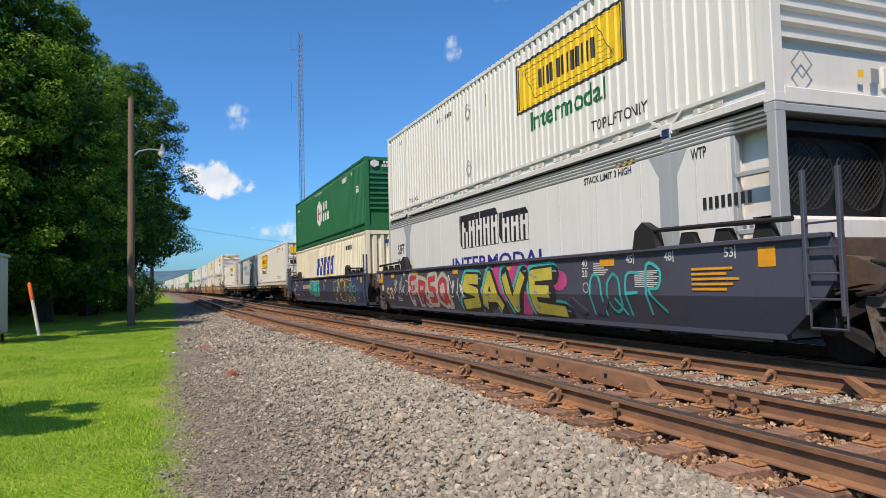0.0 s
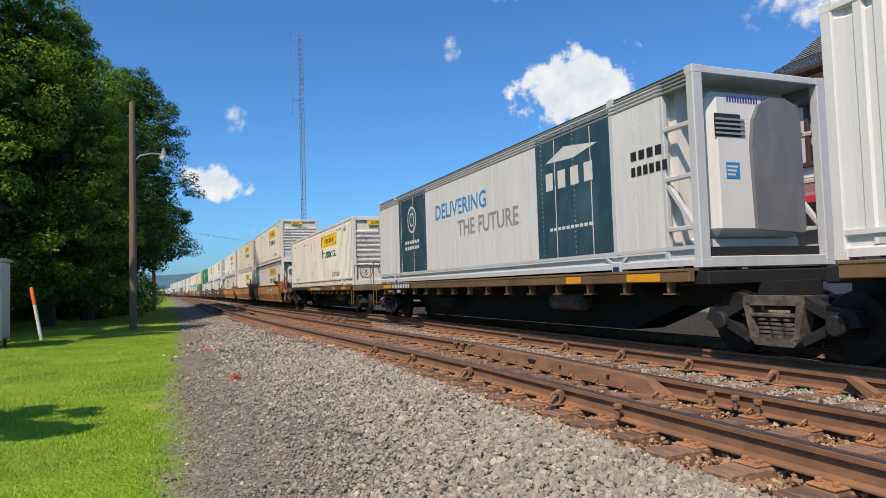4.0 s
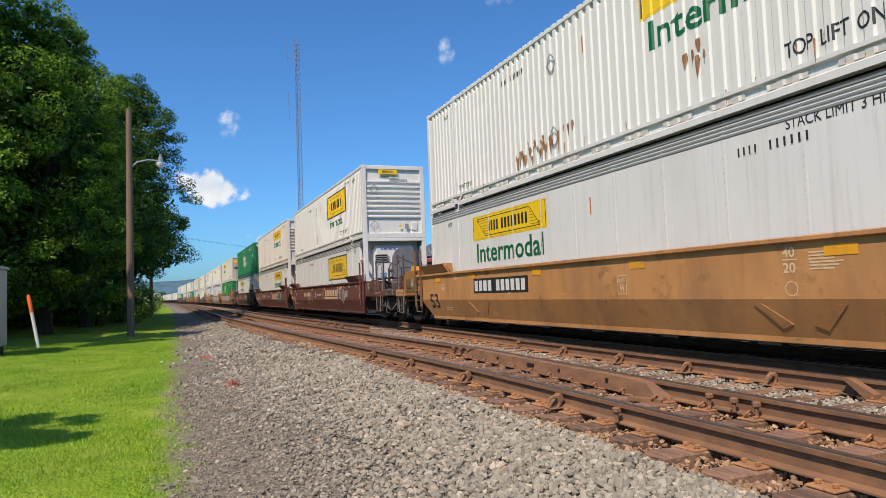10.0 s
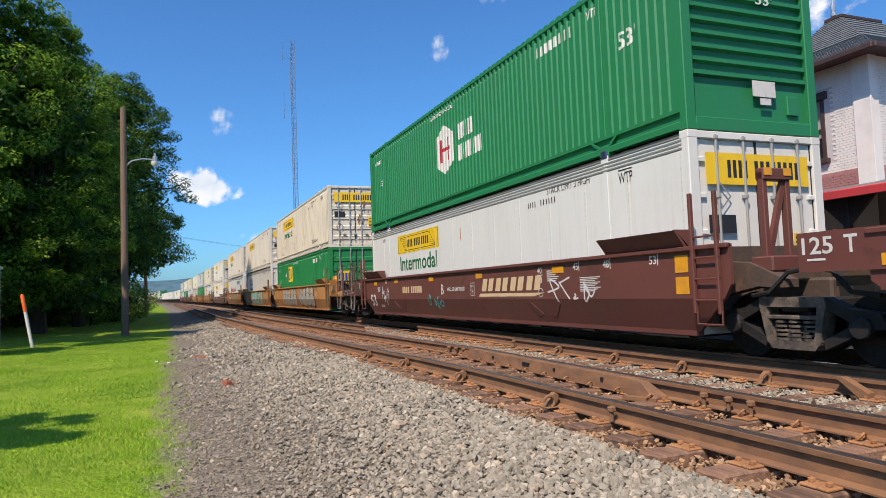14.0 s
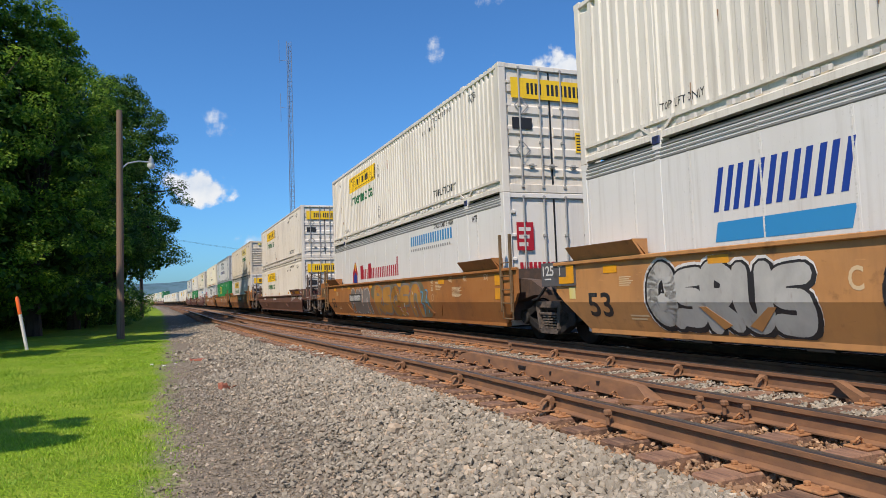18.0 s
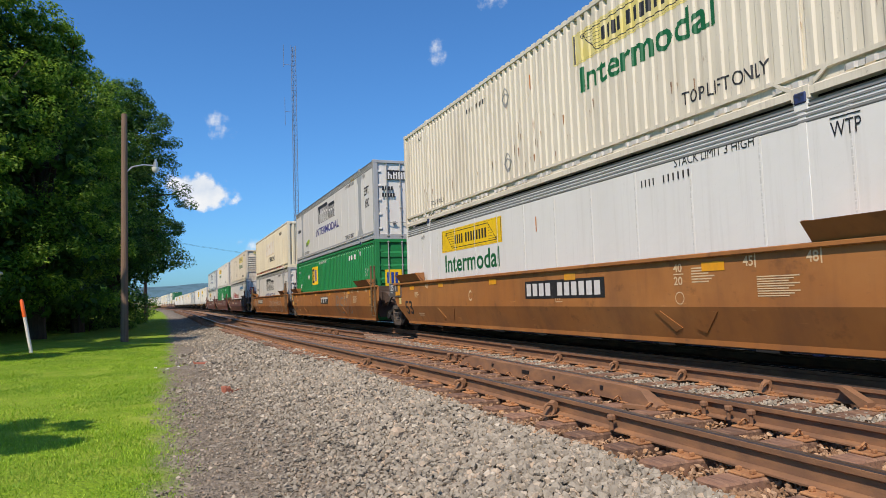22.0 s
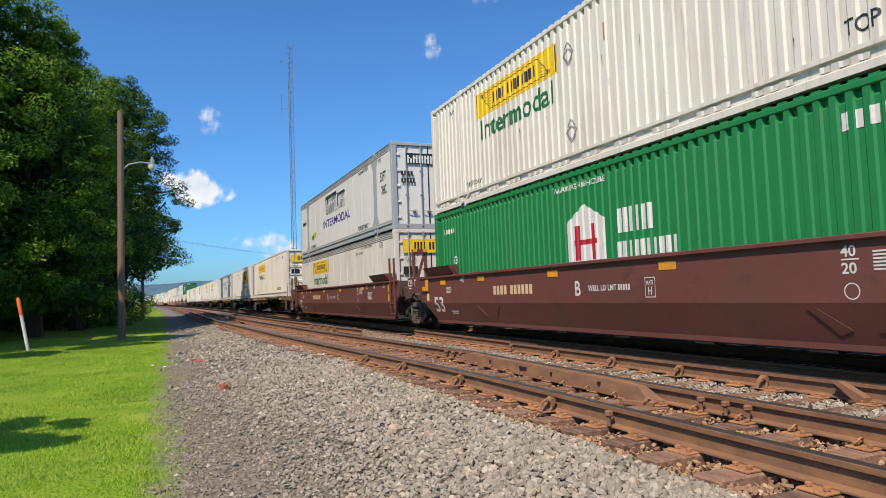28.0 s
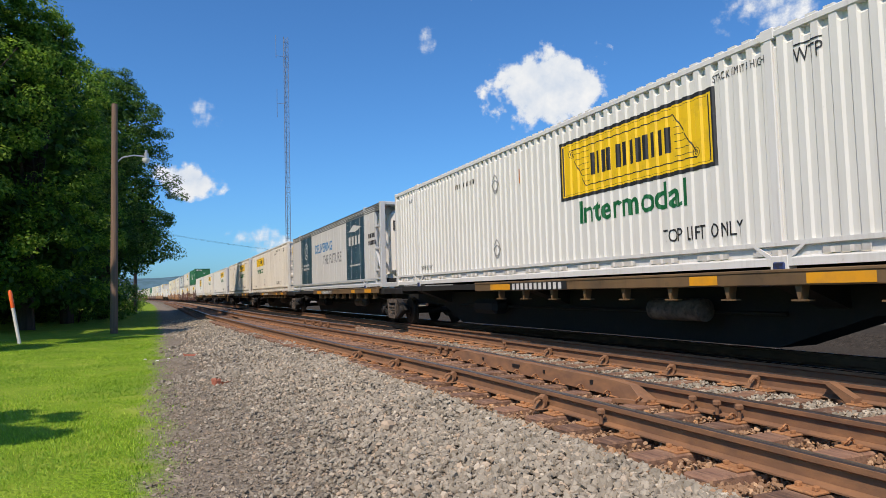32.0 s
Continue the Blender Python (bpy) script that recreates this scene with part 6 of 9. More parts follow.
def jb(kind, head="ribbed", side="corr", body="white_worn", u=1.6, v=1.62, size=(2.75, 0.80), band=False, **more):
    lab = (JB_LABEL if side == "corr" else SMOOTH_LABEL) + kind
    at = 1.5 if u > -2 else -5.15       # the panel sits in the leading or the trailing half
    return scroll_box(lab, body, side, head, (at, 1.47 if band else 1.93), (3.65, 0.95) if band else (3.55, 0.58), band, **more)


TTX = ("logo_mark", [rect(-1.05 + i * 0.62, 0.86, 0.14, 0.40) for i in range(3)] + [rect(-1.25 + i * 0.62, 1.20, 0.54, 0.10) for i in range(2)] +
       [poly((0.1, 0.86), (0.28, 0.86), (0.75, 1.3), (0.57, 1.3)), poly((0.57, 0.86), (0.75, 0.86), (0.28, 1.3), (0.1, 1.3))], "ttx_red", "")
CREAM_LOGO = [("logo_mark", twin_bars(1.5, 0.97, 2.75, 0.28, 4, 0.42, 0.10) + [poly((1.35, 0.85), (3.9, 0.85), (4.3, 0.92), (1.40, 0.92))], "cream_mark", "slanted cream logo")]


def yellow_unit(lead, trail, seed, extra=(), paint="car_yellow", plate=-4.9, label="faded yellow double-stack well car with rust and grime"):
    return well_car(label, paint, lead, trail, [gauge_marks("cream_mark"), fifty_three("black_mark")] + (number(plate, 1.0, 2.55, 0.24, "white_mark", "black_mark") if plate > -9 else []) + list(extra))


def brown_unit(lead, trail, logo, extra=(), paint="car_brown", label="oxide-brown double-stack well car with cream stencils"):
    return well_car(label, paint, lead, trail, [gauge_marks("white_mark", -1.0, "B"), fifty_three("white_mark"), ("lettering", [words("WELL LD LMT", -0.6, 1.0, 0.78, 0.095)] + bars(0.22, 1.0, 0.32, 0.095, 5, 0.6), "white_mark", "white load stencil")] + number(-4.2, 0.98, 1.75, 0.19) + (CREAM_LOGO if logo else []) + list(extra))


def dark_unit(lead, trail, extra=(), paint="car_dark"):
    return well_car("dark blue-grey double-stack well car covered with graffiti", paint, lead, trail, [gauge_marks("white_mark"), fifty_three("cream_mark")] + list(extra))


SPINE = "low yellow and black spine car with dark underframe"

# unit: leading end of its container at the clip's start (metres along the track), car, lower box, upper box
CONSIST = [
    (-12.9, lambda: dark_unit("end", "joint", piece(1, -6, 6, FORMS[:5], (("spray_white", 0.34, 0, 0), ("spray_teal", 0.24, 0, 0)))), lambda: grey_box("white smooth cooled container with grey bands"), lambda: jb(", clean", body="white_new")),
    (6.05, lambda: dark_unit("joint", "joint", piece(2, -5.45, 3.2, ("hook", "fork", "wave", "loop"), (("spray_yellow", 0.40, 0, 0), ("spray_silver", 0.36, 0, 0), ("spray_red", 0.17, 0, 0)), soft=False, flecks=("spray_grey", 14)) + piece(3, -1.35, 4.5, "SAVE", (("spray_teal", 0.46, 0, 0), ("spray_black", 0.40, 0.06, -0.03), ("spray_yellow", 0.235, 0, 0)), soft=False, flecks=("spray_blue", 26), back="spray_pink") + piece(4, 4.2, 2.0, ("arch", "loop", "hook", "fork"), (("spray_teal", 0.05, 0, 0),)) + scrawl(5, -7.0, 2.2, "spray_silver", n=14) + scrawl(55, -2.2, 1.0, "spray_white") + [("stencils", lines(6.75, 0.86, 0.85, 0.34, 5), "amber_sticker", "worn orange stencil lines")]),
     lambda: grey_box("white smooth cooled container with grey bands and black logo", head="reefer"), lambda: jb(" bordered in black, clean", head="ribbed", body="white_new", u=0.6, v=1.5, size=(3.6, 1.05), band=True)),
    (25.27, lambda: dark_unit("joint", "end", piece(6, -2.6, 2.5, ("hook", "cup", "wave", "fork", "bolt"), (("spray_white", 0.36, 0, 0), ("spray_black", 0.31, 0.02, -0.02), ("spray_teal", 0.21, 0, 0)), v=0.52, h=0.86) + piece(7, 3.0, 3.6, ("hook", "wave", "fork"), (("spray_yellow", 0.34, 0, 0), ("car_dark", 0.27, 0, 0)), soft=False, shine=("spray_white", 8)) + piece(8, 6.0, 1.6, ("bolt", "wave", "cup"), (("spray_teal", 0.05, 0, 0),), v=0.45, h=0.8) + number(-4.65, 0.94, 2.1, 0.19) + scrawl(61, -5.6, 0.8, "spray_grey", v=1.2, h=0.4), paint="car_blue"),
     lambda: cream_box("cream corrugated container with slanted blue logo"), lambda: green_box("dark green corrugated container with white shield logo", "deep_green")),
    (45.62, lambda: spine_car(SPINE, "end", "joint", (-0.9, 7.9)), None, lambda: jb(" bordered in black, clean", head="doors", body="white_new", u=-5.5, v=1.45, size=(3.6, 1.05), band=True)),
    (63.81, lambda: spine_car(SPINE, "joint", "end", (-8.0, 7.9)), None, lambda: panel_box("pale smooth cooled container with dark teal panels")),
    (84.07, lambda: spine_car(SPINE, "end", "end", (-8.0, 1.6)), None, lambda: jb(", lightly rusted", head="ribbed", u=1.1, v=1.5, size=(3.3, 0.95))),
    (104.62, lambda: yellow_unit("end", "joint", 1, scrawl(11, -4.4, 1.8, "spray_black"), plate=1.85), lambda: jb(", clean", "reefer", "flat", "reefer_white", u=0.9, v=1.5, size=(3.4, 0.95)), lambda: jb(", worn", u=0.6, v=1.75, size=(3.4, 0.95))),
    (123.64, lambda: yellow_unit("joint", "joint", 2, [TTX] + scrawl(12, 0.9, 1.6, "spray_black", 1.2, 0.3, 12, 0.012) + scrawl(13, -7.6, 1.6, "spray_white"), plate=-13), lambda: jb(", worn", "ribbed", u=1.5, v=1.6, size=(3.0, 0.9)), lambda: jb(", rust-stained", "ribbed", body="white_aged", u=-0.6, v=1.6, size=(3.0, 0.9))),
    (142.77, lambda: yellow_unit("joint", "end", 3, [], plate=-4.7), lambda: jb(", dusty", "flat_doors", "flat", "white_cool", u=-6.3, v=1.55, size=(2.3, 0.75)), lambda: jb(" and rust spots", "ribbed", body="white_new", u=1.5, v=1.6, size=(3.0, 0.9))),
    (166.37, lambda: brown_unit("end", "joint", True, scrawl(14, 4.5, 1.1, "spray_white") + scrawl(15, -3.0, 1.2, "spray_white")), lambda: jb(" bordered in black", "reefer", "flat", "reefer_white", u=1.5, v=1.3, size=(3.3, 1.1), band=True), lambda: jb(" bordered in black, clean", "ribbed", body="white_new", u=1.5, v=1.45, size=(3.3, 1.05), band=True)),
    (185.22, lambda: brown_unit("joint", "joint", True, scrawl(16, 4.35, 2.2, "spray_teal", n=12, thick=0.03) + scrawl(17, -6.8, 1.0, "spray_white")), lambda: jb(", worn", "reefer", "flat", "reefer_white", u=1.3, v=1.55, size=(3.0, 0.9)), lambda: jb(", grimy", "ribbed", body="white_worn", u=1.3, v=1.65, size=(3.0, 0.9))),
    (204.72, lambda: brown_unit("joint", "end", True, scrawl(18, 4.4, 1.6, "spray_white") + scrawl(19, -2.0, 1.1, "spray_teal", 0.7, 0.5) + scrawl(20, -6.4, 0.9, "spray_white")), lambda: jb(", clean", "flat_doors", "flat", "reefer_white", u=-6.2, v=1.55, size=(2.4, 0.78)), lambda: green_box("dark green corrugated container with white shield logo")),
    (228.12, lambda: yellow_unit("end", "joint", 4, throw_up(21, -4.6, 4.9, 5, "spray_silver", "spray_black", shade="spray_grey") + throw_up(22, 1.1, 4.2, 4, "spray_silver", "spray_black", shade="spray_grey"), plate=-13), lambda: green_box("bright green corrugated container with yellow logo panel", "bright_green", "doors", "panel"), lambda: jb(", stained and dull", "doors", body="white_aged", u=-6.1, v=1.7, size=(2.6, 0.75), text="green_mark")),
    (247.49, lambda: yellow_unit("joint", "joint", 5, piece(23, -6.2, 2.7, ("loop", "wave", "fork", "cup", "wave"), (("spray_white", 0.40, 0, 0), ("spray_black", 0.36, 0.01, -0.02), ("spray_silver", 0.255, 0, 0))) + piece(24, -2.6, 7.4, ("loop", "wave", "fork", "cup", "arch", "wave"), (("spray_black", 0.56, 0, 0), ("spray_teal", 0.44, 0, 0), ("spray_silver", 0.25, -0.02, 0.03)), flecks=("spray_red", 22), shine=("spray_white", 30)), plate=-13, label="faded yellow double-stack well car with silver and teal graffiti"), lambda: slant_box("white smooth container with slanted blue logo"), lambda: jb(", rust-stained", "doors", body="white_worn", u=-5.9, v=1.75, size=(2.6, 0.75), letter=False)),
    (266.64, lambda: yellow_unit("joint", "end", 6, piece(26, -4.5, 2.6, ("arch", "loop", "cup", "arch"), (("spray_white", 0.36, 0, 0), ("spray_grey", 0.32, 0, 0)), h=0.96) + number(-4.7, 0.86, 1.6, 0.19, "white_mark", "black_mark") + piece(27, -1.3, 4.6, ("fork", "wave", "loop", "hook", "arch"), (("spray_grey", 0.40, 0, 0), ("spray_dull", 0.27, 0, 0)), flecks=("spray_red", 18), shine=("spray_white", 8), back="spray_moss") + piece(28, 3.2, 0.7, ("bolt", "bolt"), (("spray_blue", 0.05, 0, 0),), h=0.95), "car_orange", plate=-13, label="orange-brown double-stack well car covered with graffiti"), lambda: crest_box("white smooth container with red lettering and crest"), lambda: jb(", dusty", "doors", body="white_worn", u=-5.9, v=1.65, size=(2.6, 0.75))),
    (290.34, lambda: well_car("maroon low-sided double-stack well car", "car_maroon", "end", "end", [("stencils", lines(6.05, 0.92, 0.45, 0.20, 6) + lines(8.2, 0.90, 0.62, 0.24, 4) + bars(-5.6, 0.95, 0.9, 0.13, 8), "white_mark", "white load stencils"), ("lettering", [words("40", 5.72, 1.05, 0.20, 0.12), words("20", 5.72, 0.88, 0.20, 0.12), rect(5.71, 1.025, 0.22, 0.012), words("45", 6.60, 0.98, 0.20, 0.13), rect(6.83, 0.97, 0.03, 0.17), words("48", 7.06, 0.98, 0.20, 0.13), rect(7.29, 0.97, 0.03, 0.17), words("53", 7.78, 0.98, 0.20, 0.13), rect(8.01, 0.97, 0.03, 0.17)], "white_mark", "white stencil figures"), ("logo_mark", [ring(-1.2, 1.0, 0.10, 0.03)] + bars(-1.05, 0.94, 1.1, 0.11, 10), "white_mark", "")], True), lambda: jb(", dusty", "doors", body="white_worn", u=-5.9, v=1.6, size=(2.6, 0.8)), lambda: jb(", dusty", "doors", body="white_worn", u=-5.9, v=1.75, size=(2.6, 0.75))),
    (313.66, lambda: yellow_unit("end", "joint", 7, [], "car_orange", plate=-0.2, label="orange-brown double-stack well car with black number panel"), lambda: jb(", clean", "flat_doors", "flat", "reefer_white", u=-6.2, v=1.45, size=(2.6, 0.8)), lambda: jb(", yellowed and rusty", "ribbed", body="white_aged", u=1.5, v=1.7, size=(3.2, 0.85), panel="yellow_faded")),
    (333.29, lambda: yellow_unit("joint", "joint", 8, piece(30, 2.6, 2.7, FORMS[1:5], (("spray_grey", 0.06, 0, 0),)) + [("logo_panel", [rect(-0.6, 0.90, 1.6, 0.32)], "black_mark", ""), ("logo_mark", [rect(-0.50 + i * 0.5, 0.94, 0.14, 0.24) for i in range(3)] + [rect(-0.56, 1.11, 1.5, 0.08)], "white_mark", "")], "car_orange", plate=-13, label="orange-brown double-stack well car with black and white logo panel"), lambda: green_box("bright green corrugated container with yellow logo panel", "bright_green", "doors", "panel"), lambda: grey_box("white smooth cooled container with grey bands, black logo")),
    (352.57, lambda: yellow_unit("joint", "end", 9, throw_up(31, 0.9, 5.6, 4, "car_orange", "spray_silver", shade="spray_silver") + scrawl(32, -7.4, 1.6, "spray_silver"), "car_orange", plate=-5.2, label="orange-brown double-stack well car with silver tags"), lambda: grey_box("white smooth cooled container with grey bands and black logo"), lambda: cream_box("cream corrugated container with pale slanted logo", "cream", "white_worn", "upright", True, "cream_mark")),
    (376.09, lambda: brown_unit("end", "joint", False), lambda: crest_box("white smooth container with red lettering and crest"), lambda: jb(", yellowed and rusty", "ribbed", body="white_aged", u=0.2, v=1.55, size=(2.6, 0.85), panel="yellow_faded")),
    (395.63, lambda: brown_unit("joint", "joint", False), lambda: green_box("bright green corrugated container with white shield logo", "bright_green", "doors"), lambda: jb(", dusty", "doors", body="white_worn", u=-5.9, v=1.65, size=(2.6, 0.75))),
    (415.40, lambda: brown_unit("joint", "end", False), lambda: jb(", clean", "flat_doors", "flat", "white_worn", u=-6.0, v=1.5, size=(2.6, 0.8)), lambda: grey_box("white smooth cooled container with grey bands, black logo")),
    (436.63, lambda: spine_car(SPINE, "end", "joint", (0.0, 7.9)), None, lambda: jb(", dusty", "doors", body="white_worn", u=-6.1, v=1.75, size=(2.7, 0.72))),
    (454.92, lambda: spine_car(SPINE, "joint", "joint", (-8.0, 2.0)), None, lambda: jb(" bordered in black, clean", "ribbed", body="white_new", u=1.5, v=1.45, size=(3.4, 1.0), band=True)),
    (472.60, lambda: spine_car(SPINE, "joint", "joint", (-8.0, 2.0)), None, lambda: panel_box("pale smooth cooled container with dark teal panels")),
    (490.51, lambda: spine_car(SPINE, "joint", "joint", (-8.0, 2.0)), None, lambda: jb(", dusty", "doors", body="white_worn", u=-6.1, v=1.7, size=(2.7, 0.75))),
    (508.41, lambda: spine_car(SPINE, "joint", "end", (-8.0, 2.0)), None, lambda: jb(", worn", "ribbed", body="white_worn", u=0.6, v=1.6, size=(3.0, 0.9))),
]
# the rest of the train, seen only far off, repeats the kinds above
TAIL = [("spine", "jb"), ("spine", "jb"), ("spine", "jb"), ("brown", "green"), ("brown", "jb"), ("brown", "grey"), ("yellow", "jb"), ("yellow", "jb"), ("yellow", "cream"),
        ("spine", "jb"), ("spine", "jb"), ("yellow", "jb"), ("yellow", "grey"), ("yellow", "jb"), ("brown", "jb"), ("brown", "jb"), ("brown", "green"),
        ("yellow", "jb"), ("yellow", "jb"), ("yellow", "jb"), ("spine", "jb"), ("spine", "jb"), ("yellow", "jb"), ("yellow", "cream"), ("yellow", "jb"), ("brown", "jb"), ("brown", "jb"), ("brown", "grey")]

TRACK_X, RADIUS, SPEED = 8.05, 5700.0, 14.095
MOVING = []        # (object, distance of its centre at the start, height)


def build_train():
    for k, (lead, car, low, top) in enumerate(CONSIST):
        mid = lead + LENGTH / 2
        GAP[0] = CONSIST[k + 1][0] - lead if k + 1 < len(CONSIST) else 19.3
        GAP[1] = SLACK.get(lead, 0.0)
        MOVING.append((car(), mid, 0.0))
        if low is not None:
            MOVING.append((low(), mid, 0.285))
            MOVING.append((top(), mid, 0.285 + HIGH + 0.003))
        else:
            MOVING.append((top(), mid, 1.195))
    kinds = {"jb": 7, "green": 2, "grey": 17, "cream": 2}
    at = CONSIST[-1][0] + LENGTH + 3.1
    cars = {"spine": [o for o, m, h in MOVING if o.name.startswith("spine")][-2], "brown": None, "yellow": None}
    for o, m, h in MOVING:
        if "oxide" in o["label"] and cars["brown"] is None:
            cars["brown"] = o
        if "faded yellow" in o["label"] and "graffiti" not in o["label"] and cars["yellow"] is None:
            cars["yellow"] = o
    boxes = {"jb": [o for o, m, h in MOVING if o["label"].startswith("white corrugated")][3:9], "green": [o for o, m, h in MOVING if "dark green" in o["label"]][:1],
             "grey": [o for o, m, h in MOVING if "grey bands, black" in o["label"]][:1], "cream": [o for o, m, h in MOVING if "cream corr" in o["label"]][:1]}
    rng = random.Random(5)
    for car, box in TAIL:
        mid = at + LENGTH / 2
        MOVING.append((copy_thing(cars[car], Matrix()), mid, 0.0))
        if car == "spine":
            MOVING.append((copy_thing(rng.choice(boxes[box]), Matrix()), mid, 1.195))
        else:
            MOVING.append((copy_thing(rng.choice(boxes["jb"]), Matrix()), mid, 0.285))
            MOVING.append((copy_thing(rng.choice(boxes[box]), Matrix()), mid, 0.288 + HIGH))
        for ob, _, _ in MOVING[-1:] if car == "spine" else MOVING[-2:]:
            for ch in [k for k in ob.children if k.name.split(".")[0] in ("seam", "twist_lock", "louvre", "number_mark", "notice", "placard_holder", "rust_runs", "orange_tick", "reflective_strip", "end_rib", "lock_rod")]:
                for sub in list(ch.children):
                    bpy.data.objects.remove(sub)
                bpy.data.objects.remove(ch)      # too fine to show that far up the line
        at += LENGTH + (2.0 if car == "spine" else 3.4)


def on_track(d, h):
    """The pose of a vehicle whose centre lies d metres up the line; the line bends gently to the left ahead."""
    if d <= 0:
        return pose(TRACK_X, d, h)
    return pose(TRACK_X - d * d / (2 * RADIUS), d, h, 0, 0, math.degrees(math.atan(d / RADIUS)))


def motions():
    for ob, start, h in MOVING:
        walk(ob, [(t, on_track(start - SPEED * t, h)) for t in (0, 4, 8, 12, 16, 20, 24, 28, 32)])


build_train()

# ---- ground ----
def bend(y):
    return -y * y / (2 * RADIUS) if y > 0 else 0.0


def height(x, y):
    """The lie of the land: lawn and path, the ballast bed that carries the tracks, the station side."""
    x -= bend(min(y, 700))
    pts = ((-400, 3.0), (-60, 0.2), (-12, -0.40), (-0.3, -0.45), (0.9, -0.45), (2.5, -0.28), (3.15, -0.235), (3.45, -0.30), (9.9, -0.30), (11.0, -0.36), (13.2, -0.36), (13.3, -0.10), (400, -0.10))
    for (a, p), (b, q) in zip(pts, pts[1:]):
        if a <= x <= b:
            k = (x - a) / (b - a)
            return p + (q - p) * k
    return pts[0][1] if x < 0 else pts[-1][1]


def ground_material():
    m = bpy.data.materials.new("ground")
    m.use_nodes = True
    n, l = m.node_tree.nodes, m.node_tree.links
    p = n["Principled BSDF"]
    p.inputs["Roughness"].default_value = 0.95
    p.inputs["Specular IOR Level"].default_value = 0.2
    geo = n.new("ShaderNodeNewGeometry")
    sep = n.new("ShaderNodeSeparateXYZ")
    l.new(geo.outputs["Position"], sep.inputs[0])

    def noise_tex(scale, detail=5.0):
        t = n.new("ShaderNodeTexNoise")
        t.inputs["Scale"].default_value, t.inputs["Detail"].default_value = scale, detail
        l.new(geo.outputs["Position"], t.inputs[0])
        return t.outputs["Fac"]

    def math_node(op, a, b):
        t = n.new("ShaderNodeMath")
        t.operation = op
        for i, q in ((0, a), (1, b)):
            if isinstance(q, (int, float)):
                t.inputs[i].default_value = q
            else:
                l.new(q, t.inputs[i])
        return t.outputs[0]

    def ramp(v, a, b):
        t = n.new("ShaderNodeMapRange")
        t.inputs[1].default_value, t.inputs[2].default_value = a, b
        l.new(v, t.inputs[0])
        return t.outputs[0]

    def mix(f, a, b):
        t = n.new("ShaderNodeMix")
        t.data_type = 'RGBA'
        l.new(f, t.inputs["Factor"])
        for nm, q in (("A", a), ("B", b)):
            if isinstance(q, tuple):
                t.inputs[nm].default_value = (*q, 1)
            else:
                l.new(q, t.inputs[nm])
        return t.outputs["Result"]

    # how far from the line, following its bend
    y2 = math_node('MULTIPLY', sep.outputs[1], sep.outputs[1])
    xl = math_node('ADD', sep.outputs[0], math_node('DIVIDE', y2, 2 * RADIUS))
    wob = math_node('ADD', xl, math_node('MULTIPLY', math_node('SUBTRACT', noise_tex(1.3), 0.5), 0.9))
    wob = math_node('ADD', wob, math_node('MULTIPLY', math_node('SUBTRACT', noise_tex(9.0), 0.5), 0.35))
    fine, mid, big = noise_tex(55.0), noise_tex(14.0), noise_tex(1.6)
    vor = n.new("ShaderNodeTexVoronoi")
    vor.inputs["Scale"].default_value = 24.0
    l.new(geo.outputs["Position"], vor.inputs[0])
    cell = n.new("ShaderNodeSeparateColor")
    l.new(vor.outputs["Color"], cell.inputs[0])
    gravel = mix(ramp(cell.outputs[0], 0.0, 1.0), (0.11, 0.092, 0.072), (0.29, 0.25, 0.20))
    gravel = mix(ramp(big, 0.40, 0.65), gravel, mix(ramp(mid, 0.35, 0.65), (0.12, 0.10, 0.078), (0.23, 0.195, 0.155)))
    # ground below the stones: shade of the gaps put into the colour
    ballast = mix(ramp(cell.outputs[1], 0.0, 1.0), (0.05, 0.042, 0.034), (0.22, 0.19, 0.155))
    rusty = mix(ramp(mid, 0.35, 0.7), ballast, (0.32, 0.165, 0.08))
    # under the train: near-black, its shade put into the ground colour
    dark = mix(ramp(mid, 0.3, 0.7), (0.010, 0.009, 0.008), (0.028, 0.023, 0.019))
    grass = mix(ramp(fine, 0.3, 0.7), (0.11, 0.19, 0.010), (0.20, 0.31, 0.018))
    grass = mix(ramp(big, 0.45, 0.75), grass, (0.26, 0.32, 0.04))
    c = mix(ramp(wob, -0.32, 0.12), grass, gravel)
    c = mix(ramp(wob, 0.9, 1.7), c, ballast)
    c = mix(ramp(xl, 3.0, 3.5), c, rusty)
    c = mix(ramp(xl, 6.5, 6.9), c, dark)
    # beyond the train: shade painted on as dark ground here too
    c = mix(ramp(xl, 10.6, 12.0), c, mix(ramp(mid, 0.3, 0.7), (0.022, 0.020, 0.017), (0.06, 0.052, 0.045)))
    c = mix(ramp(xl, 16.0, 17.0), c, (0.20, 0.185, 0.16))
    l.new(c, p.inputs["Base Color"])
    b = n.new("ShaderNodeBump")
    b.inputs["Strength"].default_value, b.inputs["Distance"].default_value = 0.9, 0.03
    h = math_node('SUBTRACT', math_node('MULTIPLY', fine, 0.4), math_node('MULTIPLY', vor.outputs["Distance"], 0.9))
    l.new(h, b.inputs["Height"])
    l.new(b.outputs[0], p.inputs["Normal"])
    MATS["ground"] = m


ground_material()


def spread(*pieces):
    out = []
    for a, b, step in pieces:
        k = max(1, round((b - a) / step))
        out += [a + (b - a) * i / k for i in range(k)]
    return out + [pieces[-1][1]]


